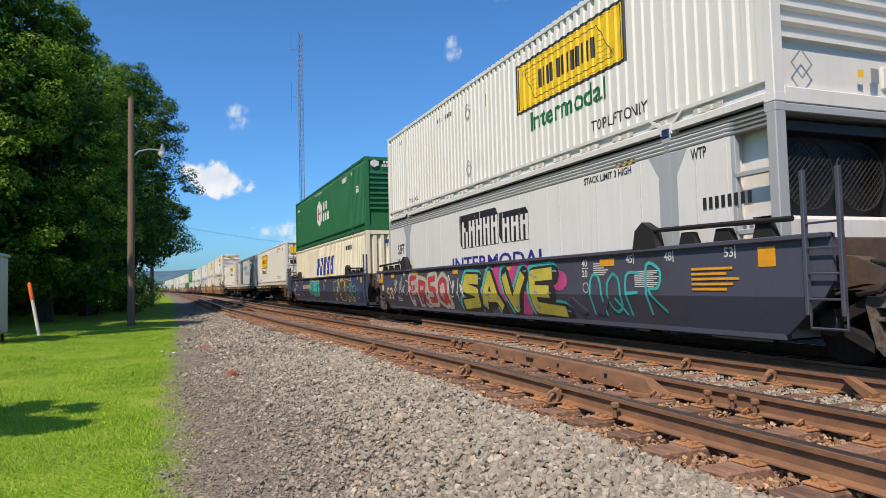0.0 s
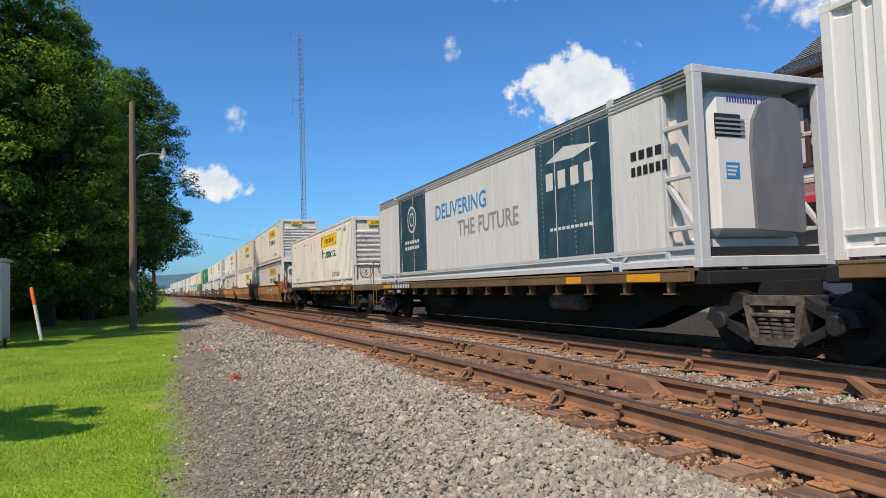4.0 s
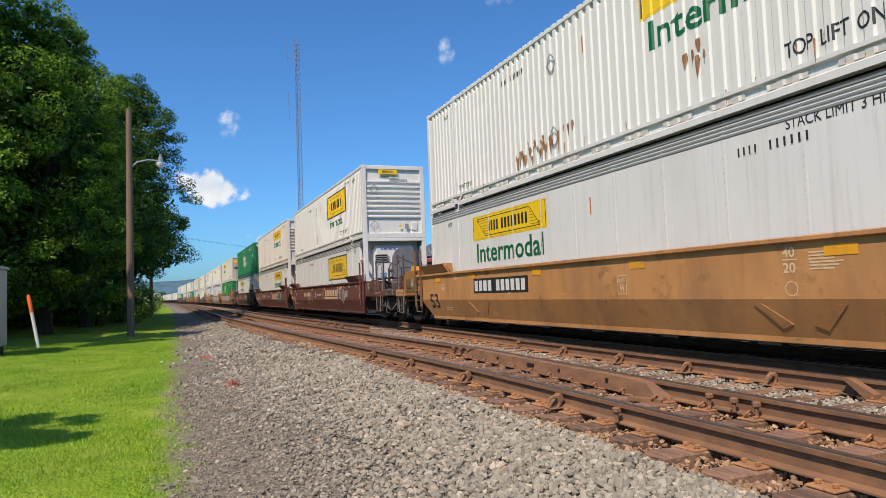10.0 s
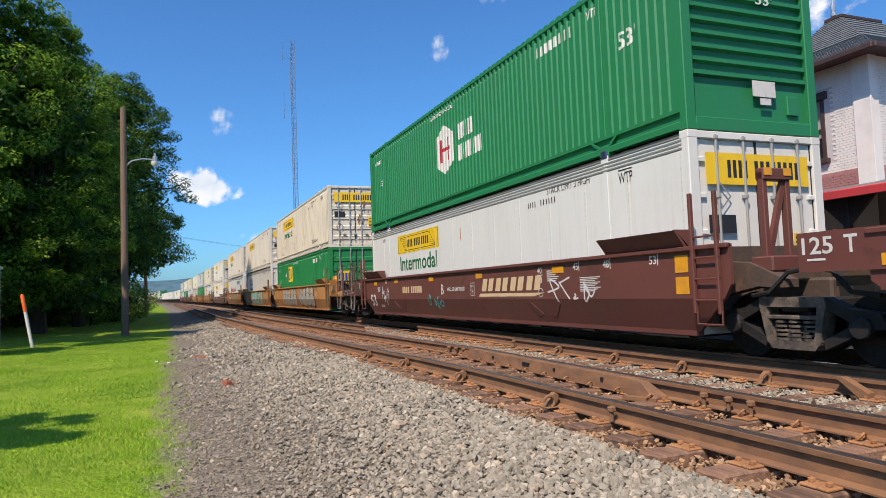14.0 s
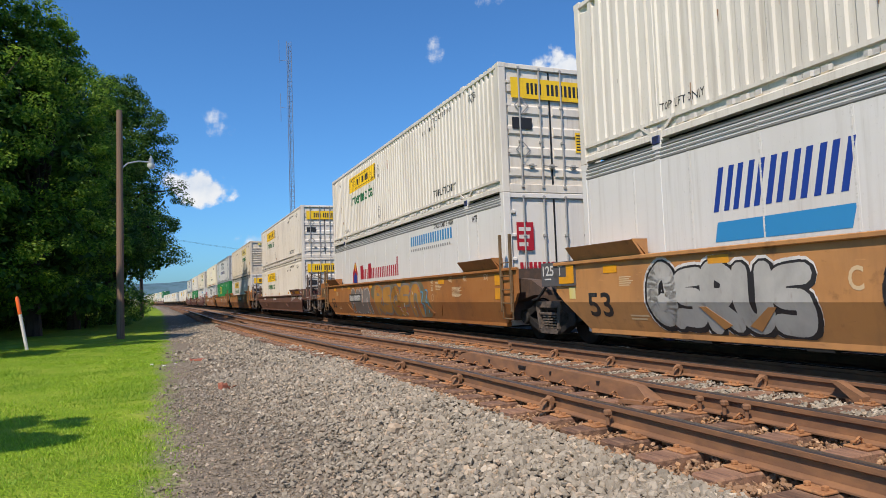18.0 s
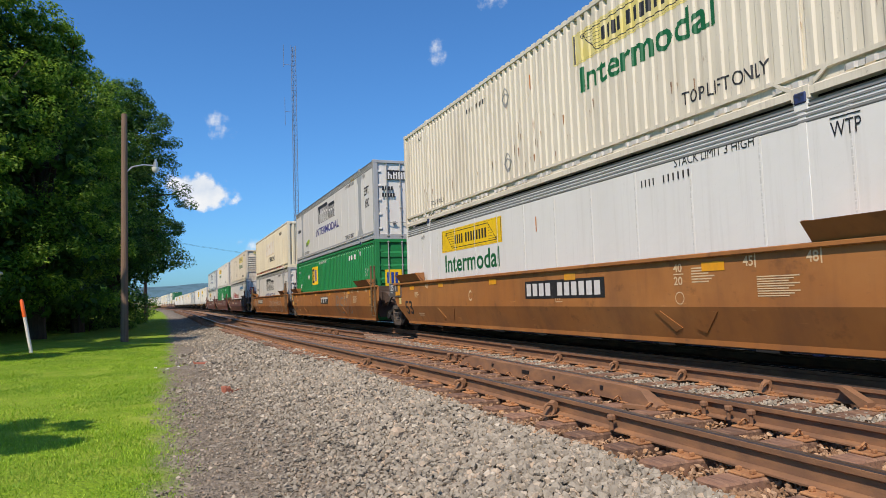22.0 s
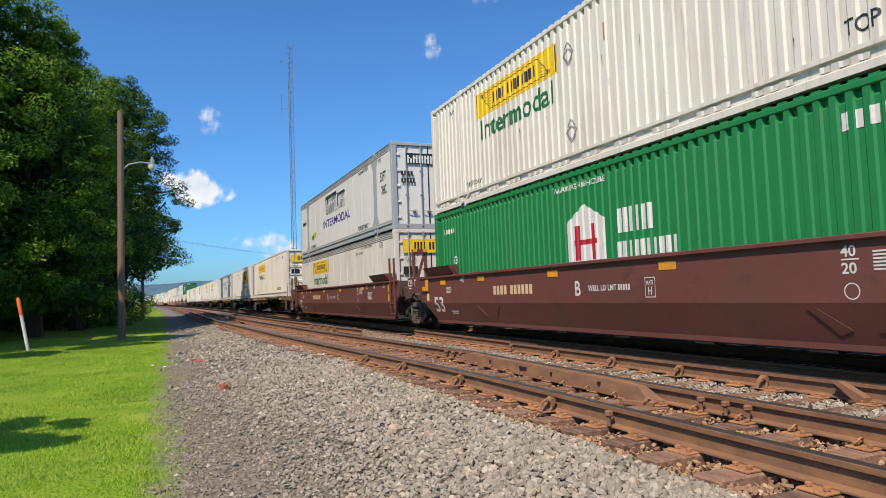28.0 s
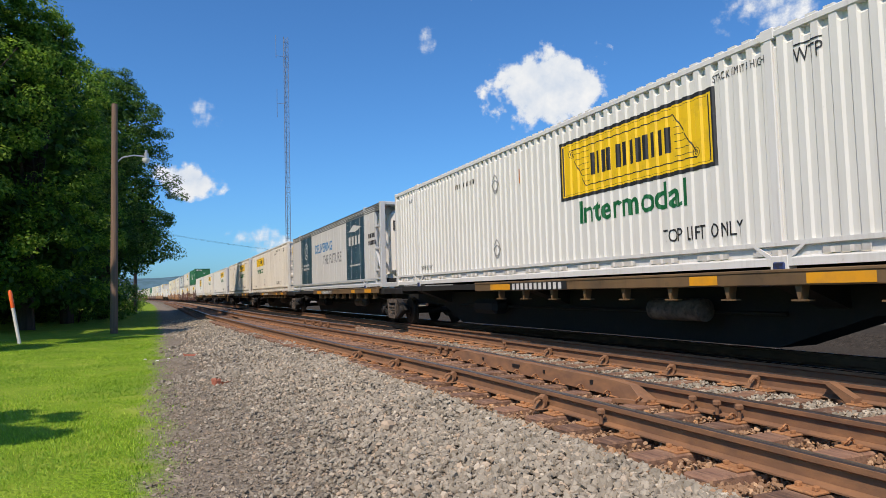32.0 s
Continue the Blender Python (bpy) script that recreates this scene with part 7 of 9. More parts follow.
def build_ground():
    xs = spread((-2500, -400, 350), (-400, -60, 60), (-60, -12, 8), (-12, -1, 0.7), (-1, 4, 0.14), (4, 14, 0.45), (14, 60, 8), (60, 400, 60), (400, 2500, 350))
    ys = spread((-300, -20, 40), (-20, 2, 3), (2, 14, 0.16), (14, 40, 0.7), (40, 150, 6), (150, 700, 40), (700, 3200, 400))
    v = []
    for y in ys:
        for x in xs:
            xx = x + (bend(min(y, 700)) if abs(x) < 60 else 0)
            z = height(xx, y)
            if -13 < x < 3.2 and y < 60:
                z += 0.05 * noise.noise((x * 0.6, y * 0.6, 3)) + (0.018 * noise.noise((x * 3.1, y * 3.1, 0)) + 0.010 * noise.noise((x * 9.0, y * 9.0, 5)) if x > -1.5 else 0)
            v.append((xx, y, z))
    w = len(xs)
    f = [(j * w + i, j * w + i + 1, (j + 1) * w + i + 1, (j + 1) * w + i) for j in range(len(ys) - 1) for i in range(w - 1)]
    me = bpy.data.meshes.new("ground")
    me.from_pydata(v, [], f)
    me.materials.append(MATS["ground"])
    me.shade_smooth()
    single("ground", me, "lawn, gravel path and ballast beside the railway", "ground", kind="structure")


build_ground()


def scatter(name, mat, label, category, places, sizes, seed, flat=0.65, fine=False):
    """Many small broken stones as one mesh."""
    rs = np.random.RandomState(seed)
    g = (1 + 5 ** 0.5) / 2
    ico = np.array([(-1, g, 0), (1, g, 0), (-1, -g, 0), (1, -g, 0), (0, -1, g), (0, 1, g), (0, -1, -g), (0, 1, -g), (g, 0, -1), (g, 0, 1), (-g, 0, -1), (-g, 0, 1)]) / 1.9
    ico_faces = np.array([(0, 11, 5), (0, 5, 1), (0, 1, 7), (0, 7, 10), (0, 10, 11), (1, 5, 9), (5, 11, 4), (11, 10, 2), (10, 7, 6), (7, 1, 8),
                          (3, 9, 4), (3, 4, 2), (3, 2, 6), (3, 6, 8), (3, 8, 9), (4, 9, 5), (2, 4, 11), (6, 2, 10), (8, 6, 7), (9, 8, 1)])
    cube = np.array([(-1, -1, -1), (1, -1, -1), (1, 1, -1), (-1, 1, -1), (-1, -1, 1), (1, -1, 1), (1, 1, 1), (-1, 1, 1)], float) * 0.62
    faces = np.array([(0, 3, 2), (0, 2, 1), (4, 5, 6), (4, 6, 7), (0, 1, 5), (0, 5, 4), (1, 2, 6), (1, 6, 5), (2, 3, 7), (2, 7, 6), (3, 0, 4), (3, 4, 7)])
    if fine:                 # broken stones with more corners
        cube, faces = ico * 0.92, ico_faces
    n, k = len(places), len(cube)
    v = np.repeat(cube[None], n, 0) * rs.uniform(0.55, 1.2, (n, k, 1)) + rs.uniform(-0.2, 0.2, (n, k, 3))
    v *= rs.uniform(0.65, 1.25, (n, 1, 3)) * np.array([1, 1, flat])
    a, t = rs.uniform(0, 6.283, n), rs.normal(0, 0.45, (n, 2))
    c, s = np.cos(a)[:, None], np.sin(a)[:, None]
    x, y, z = v[..., 0], v[..., 1], v[..., 2]
    x, y = x * c - y * s, x * s + y * c
    ct, st = np.cos(t[:, :1]), np.sin(t[:, :1])
    y, z = y * ct - z * st, y * st + z * ct
    ct, st = np.cos(t[:, 1:]), np.sin(t[:, 1:])
    x, z = x * ct - z * st, x * st + z * ct
    v = np.stack([x, y, z], -1) * sizes[:, None, None] + places[:, None]
    me = bpy.data.meshes.new(name)
    fs = (faces[None] + (np.arange(n) * k)[:, None, None]).reshape(-1, 3)
    me.vertices.add(n * k)
    me.vertices.foreach_set("co", v.astype(np.float32).ravel())
    me.loops.add(len(fs) * 3)
    me.loops.foreach_set("vertex_index", fs.astype(np.int32).ravel())
    me.polygons.add(len(fs))
    me.polygons.foreach_set("loop_start", np.arange(0, len(fs) * 3, 3, dtype=np.int32))
    me.update(calc_edges=True)
    me.validate()
    me.shade_flat()
    me.materials.append(MATS[mat])
    return single(name, me, label, category, kind="stuff")


def island_material(name, dark, light, warm, rough=0.9):
    """Stone whose tone changes from piece to piece."""
    m = bpy.data.materials.new(name)
    m.use_nodes = True
    n, l = m.node_tree.nodes, m.node_tree.links
    p = n["Principled BSDF"]
    p.inputs["Roughness"].default_value = rough
    p.inputs["Specular IOR Level"].default_value = 0.25
    geo = n.new("ShaderNodeNewGeometry")
    r = n.new("ShaderNodeValToRGB")
    e = r.color_ramp.elements
    e[0].color, e[1].color = (*dark, 1), (*light, 1)
    k = e.new(0.82)
    k.color = (*[(a + b) / 2 for a, b in zip(dark, light)], 1)
    k = e.new(0.9)
    k.color = (*warm, 1)
    l.new(geo.outputs["Random Per Island"], r.inputs[0])
    t = n.new("ShaderNodeTexNoise")
    t.inputs["Scale"].default_value = 60.0
    l.new(geo.outputs["Position"], t.inputs[0])
    mx = n.new("ShaderNodeMix")
    mx.data_type, mx.blend_type = 'RGBA', 'MULTIPLY'
    mx.inputs["Factor"].default_value = 0.3
    l.new(r.outputs[0], mx.inputs["A"])
    l.new(t.outputs["Fac"], mx.inputs["B"])
    l.new(mx.outputs["Result"], p.inputs["Base Color"])
    MATS[name] = m


island_material("ballast_stone", (0.235, 0.203, 0.158), (0.52, 0.46, 0.37), (0.44, 0.34, 0.245))
island_material("path_stone", (0.185, 0.153, 0.115), (0.44, 0.375, 0.295), (0.34, 0.25, 0.175))
island_material("rusty_stone", (0.22, 0.12, 0.065), (0.56, 0.38, 0.24), (0.44, 0.23, 0.10))


def lawn_edge(x, y):
    """Where the lawn gives way to the gravel, a ragged line."""
    return -0.12 + 0.36 * (noise.noise((x * 1.3, y * 1.3, 9)) + 0.9 * noise.noise((x * 0.2, y * 0.45, 4)))


def stones():
    rs = np.random.RandomState(11)

    def field(n, x0, x1, y0, y1, power=1.6):
        k = rs.uniform(0, 1, n) ** power
        return np.stack([rs.uniform(x0, x1, n), y0 + (y1 - y0) * k], 1)

    def settle(xy, lift=0.0):
        z = np.array([height(x + 0, y) for x, y in xy])
        z += np.array([0.05 * noise.noise((x * 0.6, y * 0.6, 3)) + 0.018 * noise.noise((x * 3.1, y * 3.1, 0)) if x < 3.2 else 0.0 for x, y in xy])
        return np.column_stack([xy, z + lift])

    xy = field(38000, -0.3, 3.32, 2.3, 13, 1.8)
    keep = rs.uniform(0, 1, len(xy)) < np.clip((xy[:, 0] - 0.05 + 0.4 * np.sin(xy[:, 1] * 0.7)) / 1.7, 0.015, 1)
    xy = xy[keep]
    scatter("ballast_stones", "ballast_stone", "pale grey crushed-stone ballast of the track shoulder", "ballast", settle(xy, rs.uniform(0.0, 0.030, len(xy)) - 0.05 * np.clip((xy[:, 0] - 3.08) / 0.2, 0, 1)), (0.016 + 0.026 * rs.uniform(0, 1, len(xy)) ** 1.5) * np.clip(0.55 + 0.25 * xy[:, 0], 0.55, 1.2), 1, 0.85, True)
    xy = field(9000, -0.3, 3.32, -4.0, 2.6, 1.0)
    xy = xy[rs.uniform(0, 1, len(xy)) < np.clip((xy[:, 0] - 0.05 + 0.4 * np.sin(xy[:, 1] * 0.7)) / 1.7, 0.015, 1)]
    scatter("ballast_stones", "ballast_stone", "pale grey crushed-stone ballast of the track shoulder", "ballast", settle(xy, rs.uniform(0.0, 0.03, len(xy))), rs.uniform(0.02, 0.05, len(xy)), 8, 0.9)
    xy = field(13000, -0.3, 3.3, 12.5, 46, 1.3)
    xy = xy[rs.uniform(0, 1, len(xy)) < np.clip((xy[:, 0] - 0.05 + 0.4 * np.sin(xy[:, 1] * 0.7)) / 1.7, 0.015, 1)]
    scatter("ballast_stones", "ballast_stone", "pale grey crushed-stone ballast of the track shoulder", "ballast", settle(xy, rs.uniform(0.0, 0.03, len(xy))), rs.uniform(0.03, 0.06, len(xy)), 2, 0.9)
    xy = field(34000, -0.4, 2.1, 2.6, 17, 1.8)
    xy = xy[xy[:, 0] > np.array([lawn_edge(a, b) for a, b in xy]) + 0.02 + 0.25 * rs.uniform(0, 1, len(xy)) ** 3]
    scatter("path_stones", "path_stone", "dark fine gravel of the trackside path", "gravel", settle(xy, 0.004), 0.006 + 0.020 * rs.uniform(0, 1, len(xy)) ** 2, 3, 0.6)
    def between(xy):
        d = (xy[:, 1] + 1.0 + 0.565 * 20) % 0.565
        return xy[(d > 0.13) & (d < 0.435)]

    xy = between(np.concatenate([field(21000, 3.05, 5.2, 1.5, 24, 1.6), field(3000, 3.05, 5.2, -5, 1.6, 1.0)]))
    scatter("track_stones", "rusty_stone", "rust-stained stones between the ties", "ballast", settle(xy, rs.uniform(0.02, 0.085, len(xy)) * np.clip((xy[:, 0] - 2.9) / 0.7, 0.2, 1)), rs.uniform(0.013, 0.036, len(xy)), 4, 0.8, True)
    xy = np.concatenate([field(9000, 5.3, 6.42, 2.5, 26, 1.5), field(1800, 5.3, 6.42, -4, 2.6, 1.0)])
    scatter("track_stones", "ballast_stone", "pale stones between the rails", "ballast", settle(xy, 0.085), rs.uniform(0.016, 0.036, len(xy)), 5)


stones()


# ---- rails ----
def near_line(y):
    """Where the near track's first rail lies: straight beside the camera, easing to the left further on."""
    if y < 8:
        return 3.66
    if y < 22:
        return 3.66 - 0.050 * (y - 8) * min(1.0, 0.5 + (y - 8) / 8)
    if y < 40:
        return near_line(21.999) - 0.034 * (y - 22)
    return near_line(39.999) + bend(y) - bend(40)


def rail_profile():
    return [(-0.070, -0.18), (0.070, -0.18), (0.070, -0.168), (0.014, -0.150), (0.008, -0.058), (0.040, -0.042), (0.040, -0.006), (0.028, 0.0),
            (-0.028, 0.0), (-0.040, -0.006), (-0.040, -0.042), (-0.008, -0.058), (-0.014, -0.150), (-0.070, -0.168)]


def rail(name, path, label, head="rail_head"):
    """A rail along path, a list of (x, y): its rusty body and the worn running surface."""
    prof = rail_profile()
    s = Solid()
    n = len(prof)
    v, f = [], []
    for x, y in path:
        v += [(x + a, y, b - (0.0015 if b > -0.01 else 0)) for a, b in prof]
    for i in range(len(path) - 1):
        f += [(i * n + j, i * n + (j + 1) % n, (i + 1) * n + (j + 1) % n, (i + 1) * n + j) for j in range(n)]
    f += [tuple(range(n)), tuple(range((len(path) - 1) * n, len(path) * n))]
    s.add(v, f)
    ob = single(name, s.mesh(name, "rail_rust"), label, "rail", kind="structure")
    h = Solid()
    v, f = [], []
    for x, y in path:
        v += [(x - 0.036, y, -0.004), (x - 0.026, y, 0.003), (x + 0.026, y, 0.003), (x + 0.036, y, -0.004)]
    for i in range(len(path) - 1):
        f += [(i * 4 + j, i * 4 + j + 1, i * 4 + 5 + j, i * 4 + 4 + j) for j in range(3)]
    h.add(v, f)
    part("running_surface", h.mesh("running_surface", head), ob, "worn running surface")
    return ob


LONG = spread((-60, 0, 10), (0, 60, 2), (60, 900, 20))
rail("rail_near", [(near_line(y), y) for y in LONG], "rusty steel rail of the near track")
def second_line(y):
    """The near track's second rail, past the frog."""
    if y < 6.2:
        return 4.82
    if y < 11.0:
        return 4.82 + (y - 6.2) * 0.034
    return near_line(y) + 1.47


rail("rail_near", [(second_line(y), y) for y in spread((-60, 0, 10), (0, 20, 0.6), (20, 60, 2), (60, 900, 20))], "rusty steel rail of the near track")
rail("rail_guard", [(6.46, y) for y in spread((-30, 12.4, 1.5))], "rusty rail held by steel braces")
rail("rail_stub", [(6.60 + (y - 12.4) * 0.02, y) for y in spread((11.6, 19, 1.5))], "rusty low rail beyond the guard rail")
rail("rail_switch", [(near_line(y) + 2.62, y) for y in spread((21, 60, 3))], "rusty closure rail of the switch")
for dx in (-0.7175 - 0.036, 0.7175 + 0.036):
    rail("rail_main", [(TRACK_X + dx + bend(y), y) for y in LONG], "polished rail under the train", "rail_shine")


# frog casting: a long block against the second rail
def frog():
    s = Solid()
    near = lambda y: second_line(y) - 0.145
    far = lambda y: second_line(y) - 0.042
    v = []
    for y, top, out in ((5.75, -0.150, 0.05), (6.05, -0.030, 0.01), (6.3, -0.012, 0.0), (10.9, -0.012, 0.0), (11.15, -0.05, 0.02), (11.3, -0.15, 0.06)):
        v += [(near(y) - out - 0.03, y, -0.18), (near(y) - out * 0.4, y, top), (far(y), y, top), (far(y), y, -0.18)]
    f = [(0, 3, 2, 1), (20, 21, 22, 23)]
    for i in range(5):
        a = i * 4
        f += [(a + k, a + (k + 1) % 4, a + 4 + (k + 1) % 4, a + 4 + k) for k in range(4)]
    return s.add(v, f)


fr = single("frog_casting", frog().mesh("frog_casting", "rail_rust"), "rusty cast frog where two rails meet", "rail frog", kind="structure")
for y, w in ((6.75, 0.05), (7.9, 0.04), (8.65, 0.20), (9.9, 0.05)):
    x = second_line(y) - 0.163
    part("slot", Solid().box(x - 0.008, x + 0.02, y, y + w, -0.10, -0.055).mesh("slot", "black_paint"), fr)
part("wedge", Solid().prism([(4.46, 6.10), (4.60, 5.72), (4.65, 5.75), (4.55, 6.12)], "z", -0.20, -0.16).mesh("wedge", "rail_rust"), fr)


# ---- ties, plates, braces ----
def tie_mesh(x0, x1):
    return Solid().box(x0, x1, -0.115, 0.115, -0.38, -0.195, 0.014)


def plate_mesh():
    s = Solid().box(-0.19, 0.19, -0.10, 0.10, -0.197, -0.178, 0.006)
    for x, y in ((-0.125, -0.06), (-0.125, 0.06), (0.125, -0.06), (0.125, 0.06)):
        s.box(x - 0.02, x + 0.02, y - 0.016, y + 0.016, -0.18, -0.150, 0.006)
    return s


def brace_mesh():
    """A sprung rail brace: an upright lug and a hoop of flat steel."""
    s = Solid()
    s.prism([(-0.19, -0.175), (-0.075, -0.175), (-0.045, -0.06), (-0.075, -0.035), (-0.12, -0.07)], "y", -0.045, 0.045)
    pts = []
    for i in range(11):
        q = radians(-70 + i * 24)
        pts.append((-0.17 + 0.060 * math.cos(q), 0.10, -0.115 + 0.060 * math.sin(q)))
    s.tube([(x, -0.07, z) for x, y, z in pts], 0.017, 6)
    s.box(-0.21, -0.06, -0.09, 0.09, -0.182, -0.165, 0.006)
    return s


def bolt_mesh():
    s = Solid()
    s.disc((0, 0, -0.13), "z", 0.018, 0.10, 8)
    s.disc((0, 0, -0.075), "z", 0.040, 0.05, 6, 0.01)
    return s


def clip_mesh():
    """A rail spike with a curled head."""
    s = Solid()
    s.tube([(-0.05, 0, -0.17), (-0.03, 0.0, -0.135), (0.01, 0.015, -0.12), (0.045, 0.02, -0.135), (0.05, 0.0, -0.155)], 0.011, 5)
    return s


def build_ties():
    track = thing("track_bed", "rust-stained timber ties and plates of the near tracks", "track", kind="structure")
    rng = random.Random(3)
    long_tie = tie_mesh(0, 4.35).mesh("tie", "tie_wood")
    pl = plate_mesh().mesh("tie_plate", "plate_rust")
    br = brace_mesh().mesh("rail_brace", "rail_rust")
    cl = clip_mesh().mesh("rail_clip", "plate_rust")
    y, k = -1.0 - 14 * 0.565, 0
    rest = Solid()
    while y < 42:
        x = near_line(y)
        if y < 36:
            part("tie", long_tie, track, m=pose(x - 0.42 + rng.uniform(-0.06, 0.04), y, rng.uniform(-0.006, 0.004), 0, rng.uniform(-0.2, 0.2), rng.uniform(-0.8, 0.8)))
        if y < 30:
            part("tie_plate", pl, track, m=pose(x, y, 0))
            if y > 6.2:
                part("tie_plate", pl, track, m=pose(second_line(y), y, 0))
            else:
                part("tie_plate", pl, track, m=pose(4.82, y, 0))
            if y < 19:
                part("tie_plate", pl, track, m=pose(6.46, y, 0))
            if 2 < y < 14:
                part("rail_clip", cl, track, m=pose(x + 0.10, y + 0.05, 0))
                part("rail_clip", cl, track, m=pose(second_line(y) - (0.22 if 5.6 < y < 11.3 else 0.11), y + 0.03, 0, 0, 0, 180))
        y += 0.565
    for yy in (6.05, 8.35, 10.45, 12.3):
        part("rail_brace", br, track, "sprung steel brace beside the rail", pose(near_line(yy) - 0.0, yy, 0))
    for yy in (5.95, 7.35, 8.85, 10.5):
        part("rail_brace", br, track, "sprung steel brace beside the rail", pose(6.46, yy, 0))
    for yy in (24.0, 25.0, 26.2, 27.5):
        part("rail_brace", br, track, "sprung steel brace beside the rail", pose(near_line(yy) + 2.62, yy, 0))
    gus = Solid().prism([(5.03, 0.0), (4.95, 0.002), (4.68, -0.13), (4.68, -0.185), (4.78, -0.185)], "x", 6.32, 6.42)
    part("gusset", gus.mesh("gusset", "rail_rust"), track, "sloping steel gusset against the rail")
    bo = bolt_mesh().mesh("bolt", "rail_rust")
    for x, yy in ((4.72, 5.17), (4.72, 4.86), (4.72, 4.60), (near_line(5) - 0.09, 5.05), (4.86, 12.0), (4.88, 11.7), (4.90, 11.4), (6.36, 12.2)):
        part("bolt", bo, track, m=pose(x, yy, 0.02))
    # beyond: ties of both tracks, one mesh
    far = Solid()
    for i in range(190):
        y = 42 + i * 0.6
        if y < 150:
            far.box(near_line(y) - 0.55, near_line(y) + 2.05, y - 0.11, y + 0.11, -0.36, -0.19)
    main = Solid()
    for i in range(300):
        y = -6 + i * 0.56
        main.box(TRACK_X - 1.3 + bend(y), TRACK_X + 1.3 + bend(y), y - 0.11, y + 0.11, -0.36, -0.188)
    # ties take the near-black underframe colour, shade painted in
    ob = part("main_ties", main.mesh("main_ties", "shade_black"), track, "near-black ties under the train, shade in their colour")
    ob["kind"] = "stuff"
    ob = part("far_ties", far.mesh("far_ties", "tie_wood"), track)
    ob["kind"] = "stuff"


build_ties()

# ---- plants ----
def leaf_material(name, a, b, c, patch=None, through_light=0.45):
    m = bpy.data.materials.new(name)
    m.use_nodes = True
    n, l = m.node_tree.nodes, m.node_tree.links
    p = n["Principled BSDF"]
    p.inputs["Roughness"].default_value = 0.55
    p.inputs["Specular IOR Level"].default_value = 0.35
    geo = n.new("ShaderNodeNewGeometry")
    r = n.new("ShaderNodeValToRGB")
    e = r.color_ramp.elements
    e[0].color, e[1].color = (*a, 1), (*c, 1)
    e.new(0.62).color = (*b, 1)
    l.new(geo.outputs["Random Per Island"], r.inputs[0])
    col = r.outputs[0]
    if patch:                       # duller, darker patches of growth
        tex = n.new("ShaderNodeTexNoise")
        tex.inputs["Scale"].default_value, tex.inputs["Detail"].default_value = 0.55, 6.0
        l.new(geo.outputs["Position"], tex.inputs[0])
        mr = n.new("ShaderNodeMapRange")
        mr.inputs[1].default_value, mr.inputs[2].default_value, mr.inputs[4].default_value = 0.45, 0.65, 0.5
        l.new(tex.outputs["Fac"], mr.inputs[0])
        mx = n.new("ShaderNodeMix")
        mx.data_type = 'RGBA'
        l.new(mr.outputs[0], mx.inputs["Factor"])
        l.new(col, mx.inputs["A"])
        mx.inputs["B"].default_value = (*patch, 1)
        col = mx.outputs["Result"]
    l.new(col, p.inputs["Base Color"])
    t = n.new("ShaderNodeBsdfTranslucent")
    l.new(col, t.inputs[0])
    mx = n.new("ShaderNodeMixShader")
    mx.inputs[0].default_value = through_light
    l.new(p.outputs[0], mx.inputs[1])
    l.new(t.outputs[0], mx.inputs[2])
    l.new(mx.outputs[0], n["Material Output"].inputs[0])
    MATS[name] = m


leaf_material("leaf_maple", (0.065, 0.155, 0.018), (0.165, 0.31, 0.030), (0.32, 0.46, 0.06), through_light=0.6)
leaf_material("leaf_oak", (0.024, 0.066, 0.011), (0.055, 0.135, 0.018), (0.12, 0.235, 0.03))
leaf_material("leaf_bush", (0.050, 0.120, 0.015), (0.12, 0.24, 0.026), (0.25, 0.38, 0.05))
leaf_material("grass_blade", (0.15, 0.28, 0.016), (0.27, 0.44, 0.022), (0.45, 0.57, 0.06), patch=(0.11, 0.24, 0.02), through_light=0.28)
material("bark", (0.055, 0.042, 0.032), 0.95, 0, (((0.025, 0.02, 0.016), (9, 9, 2), 0.45, 0.7, 0.8),), 0.02, 12)
material("pole_wood", (0.19, 0.125, 0.09), 0.9, 0, (((0.10, 0.066, 0.048), (22, 22, 0.8), 0.45, 0.7, 0.8), ((0.19, 0.14, 0.11), (40, 40, 1.2), 0.55, 0.75, 0.6)), 0.006, 30)
material("pole_grey", (0.20, 0.165, 0.135), 0.9, 0, (((0.09, 0.07, 0.055), (22, 22, 0.8), 0.45, 0.7, 0.8),), 0.006, 30)
material("orange_plastic", (0.80, 0.13, 0.02), 0.45)
material("white_plastic", (0.70, 0.70, 0.68), 0.5, 0, (((0.4, 0.38, 0.33), (6, 6, 3), 0.5, 0.8, 0.5),))
material("cabinet_grey", (0.42, 0.43, 0.42), 0.45, 0.1, (((0.28, 0.27, 0.25), (2, 2, 1), 0.5, 0.8, 0.6),))
material("lamp_metal", (0.45, 0.46, 0.47), 0.4, 0.7)
material("tower_steel", (0.15, 0.19, 0.27), 0.6, 0.2)
material("red_brick", (0.29, 0.105, 0.065), 0.9, 0, (((0.24, 0.07, 0.04), (12, 12, 20), 0.45, 0.6, 0.8),), 0.004, 40)
material("litter_white", (0.7, 0.7, 0.68), 0.6)
material("slate", (0.115, 0.125, 0.135), 0.75, 0, (((0.17, 0.18, 0.19), (4, 4, 9), 0.4, 0.7, 0.7),), 0.006, 18, vary=0.12)
material("painted_brick", (0.72, 0.675, 0.62), 0.85, 0, (((0.52, 0.48, 0.44), (1.5, 1.5, 1.1), 0.45, 0.75, 0.6), ((0.74, 0.70, 0.67), (30, 30, 30), 0.5, 0.7, 0.5)), 0.004, 30, vary=0.05)
material("mortar", (0.50, 0.45, 0.43), 0.95)
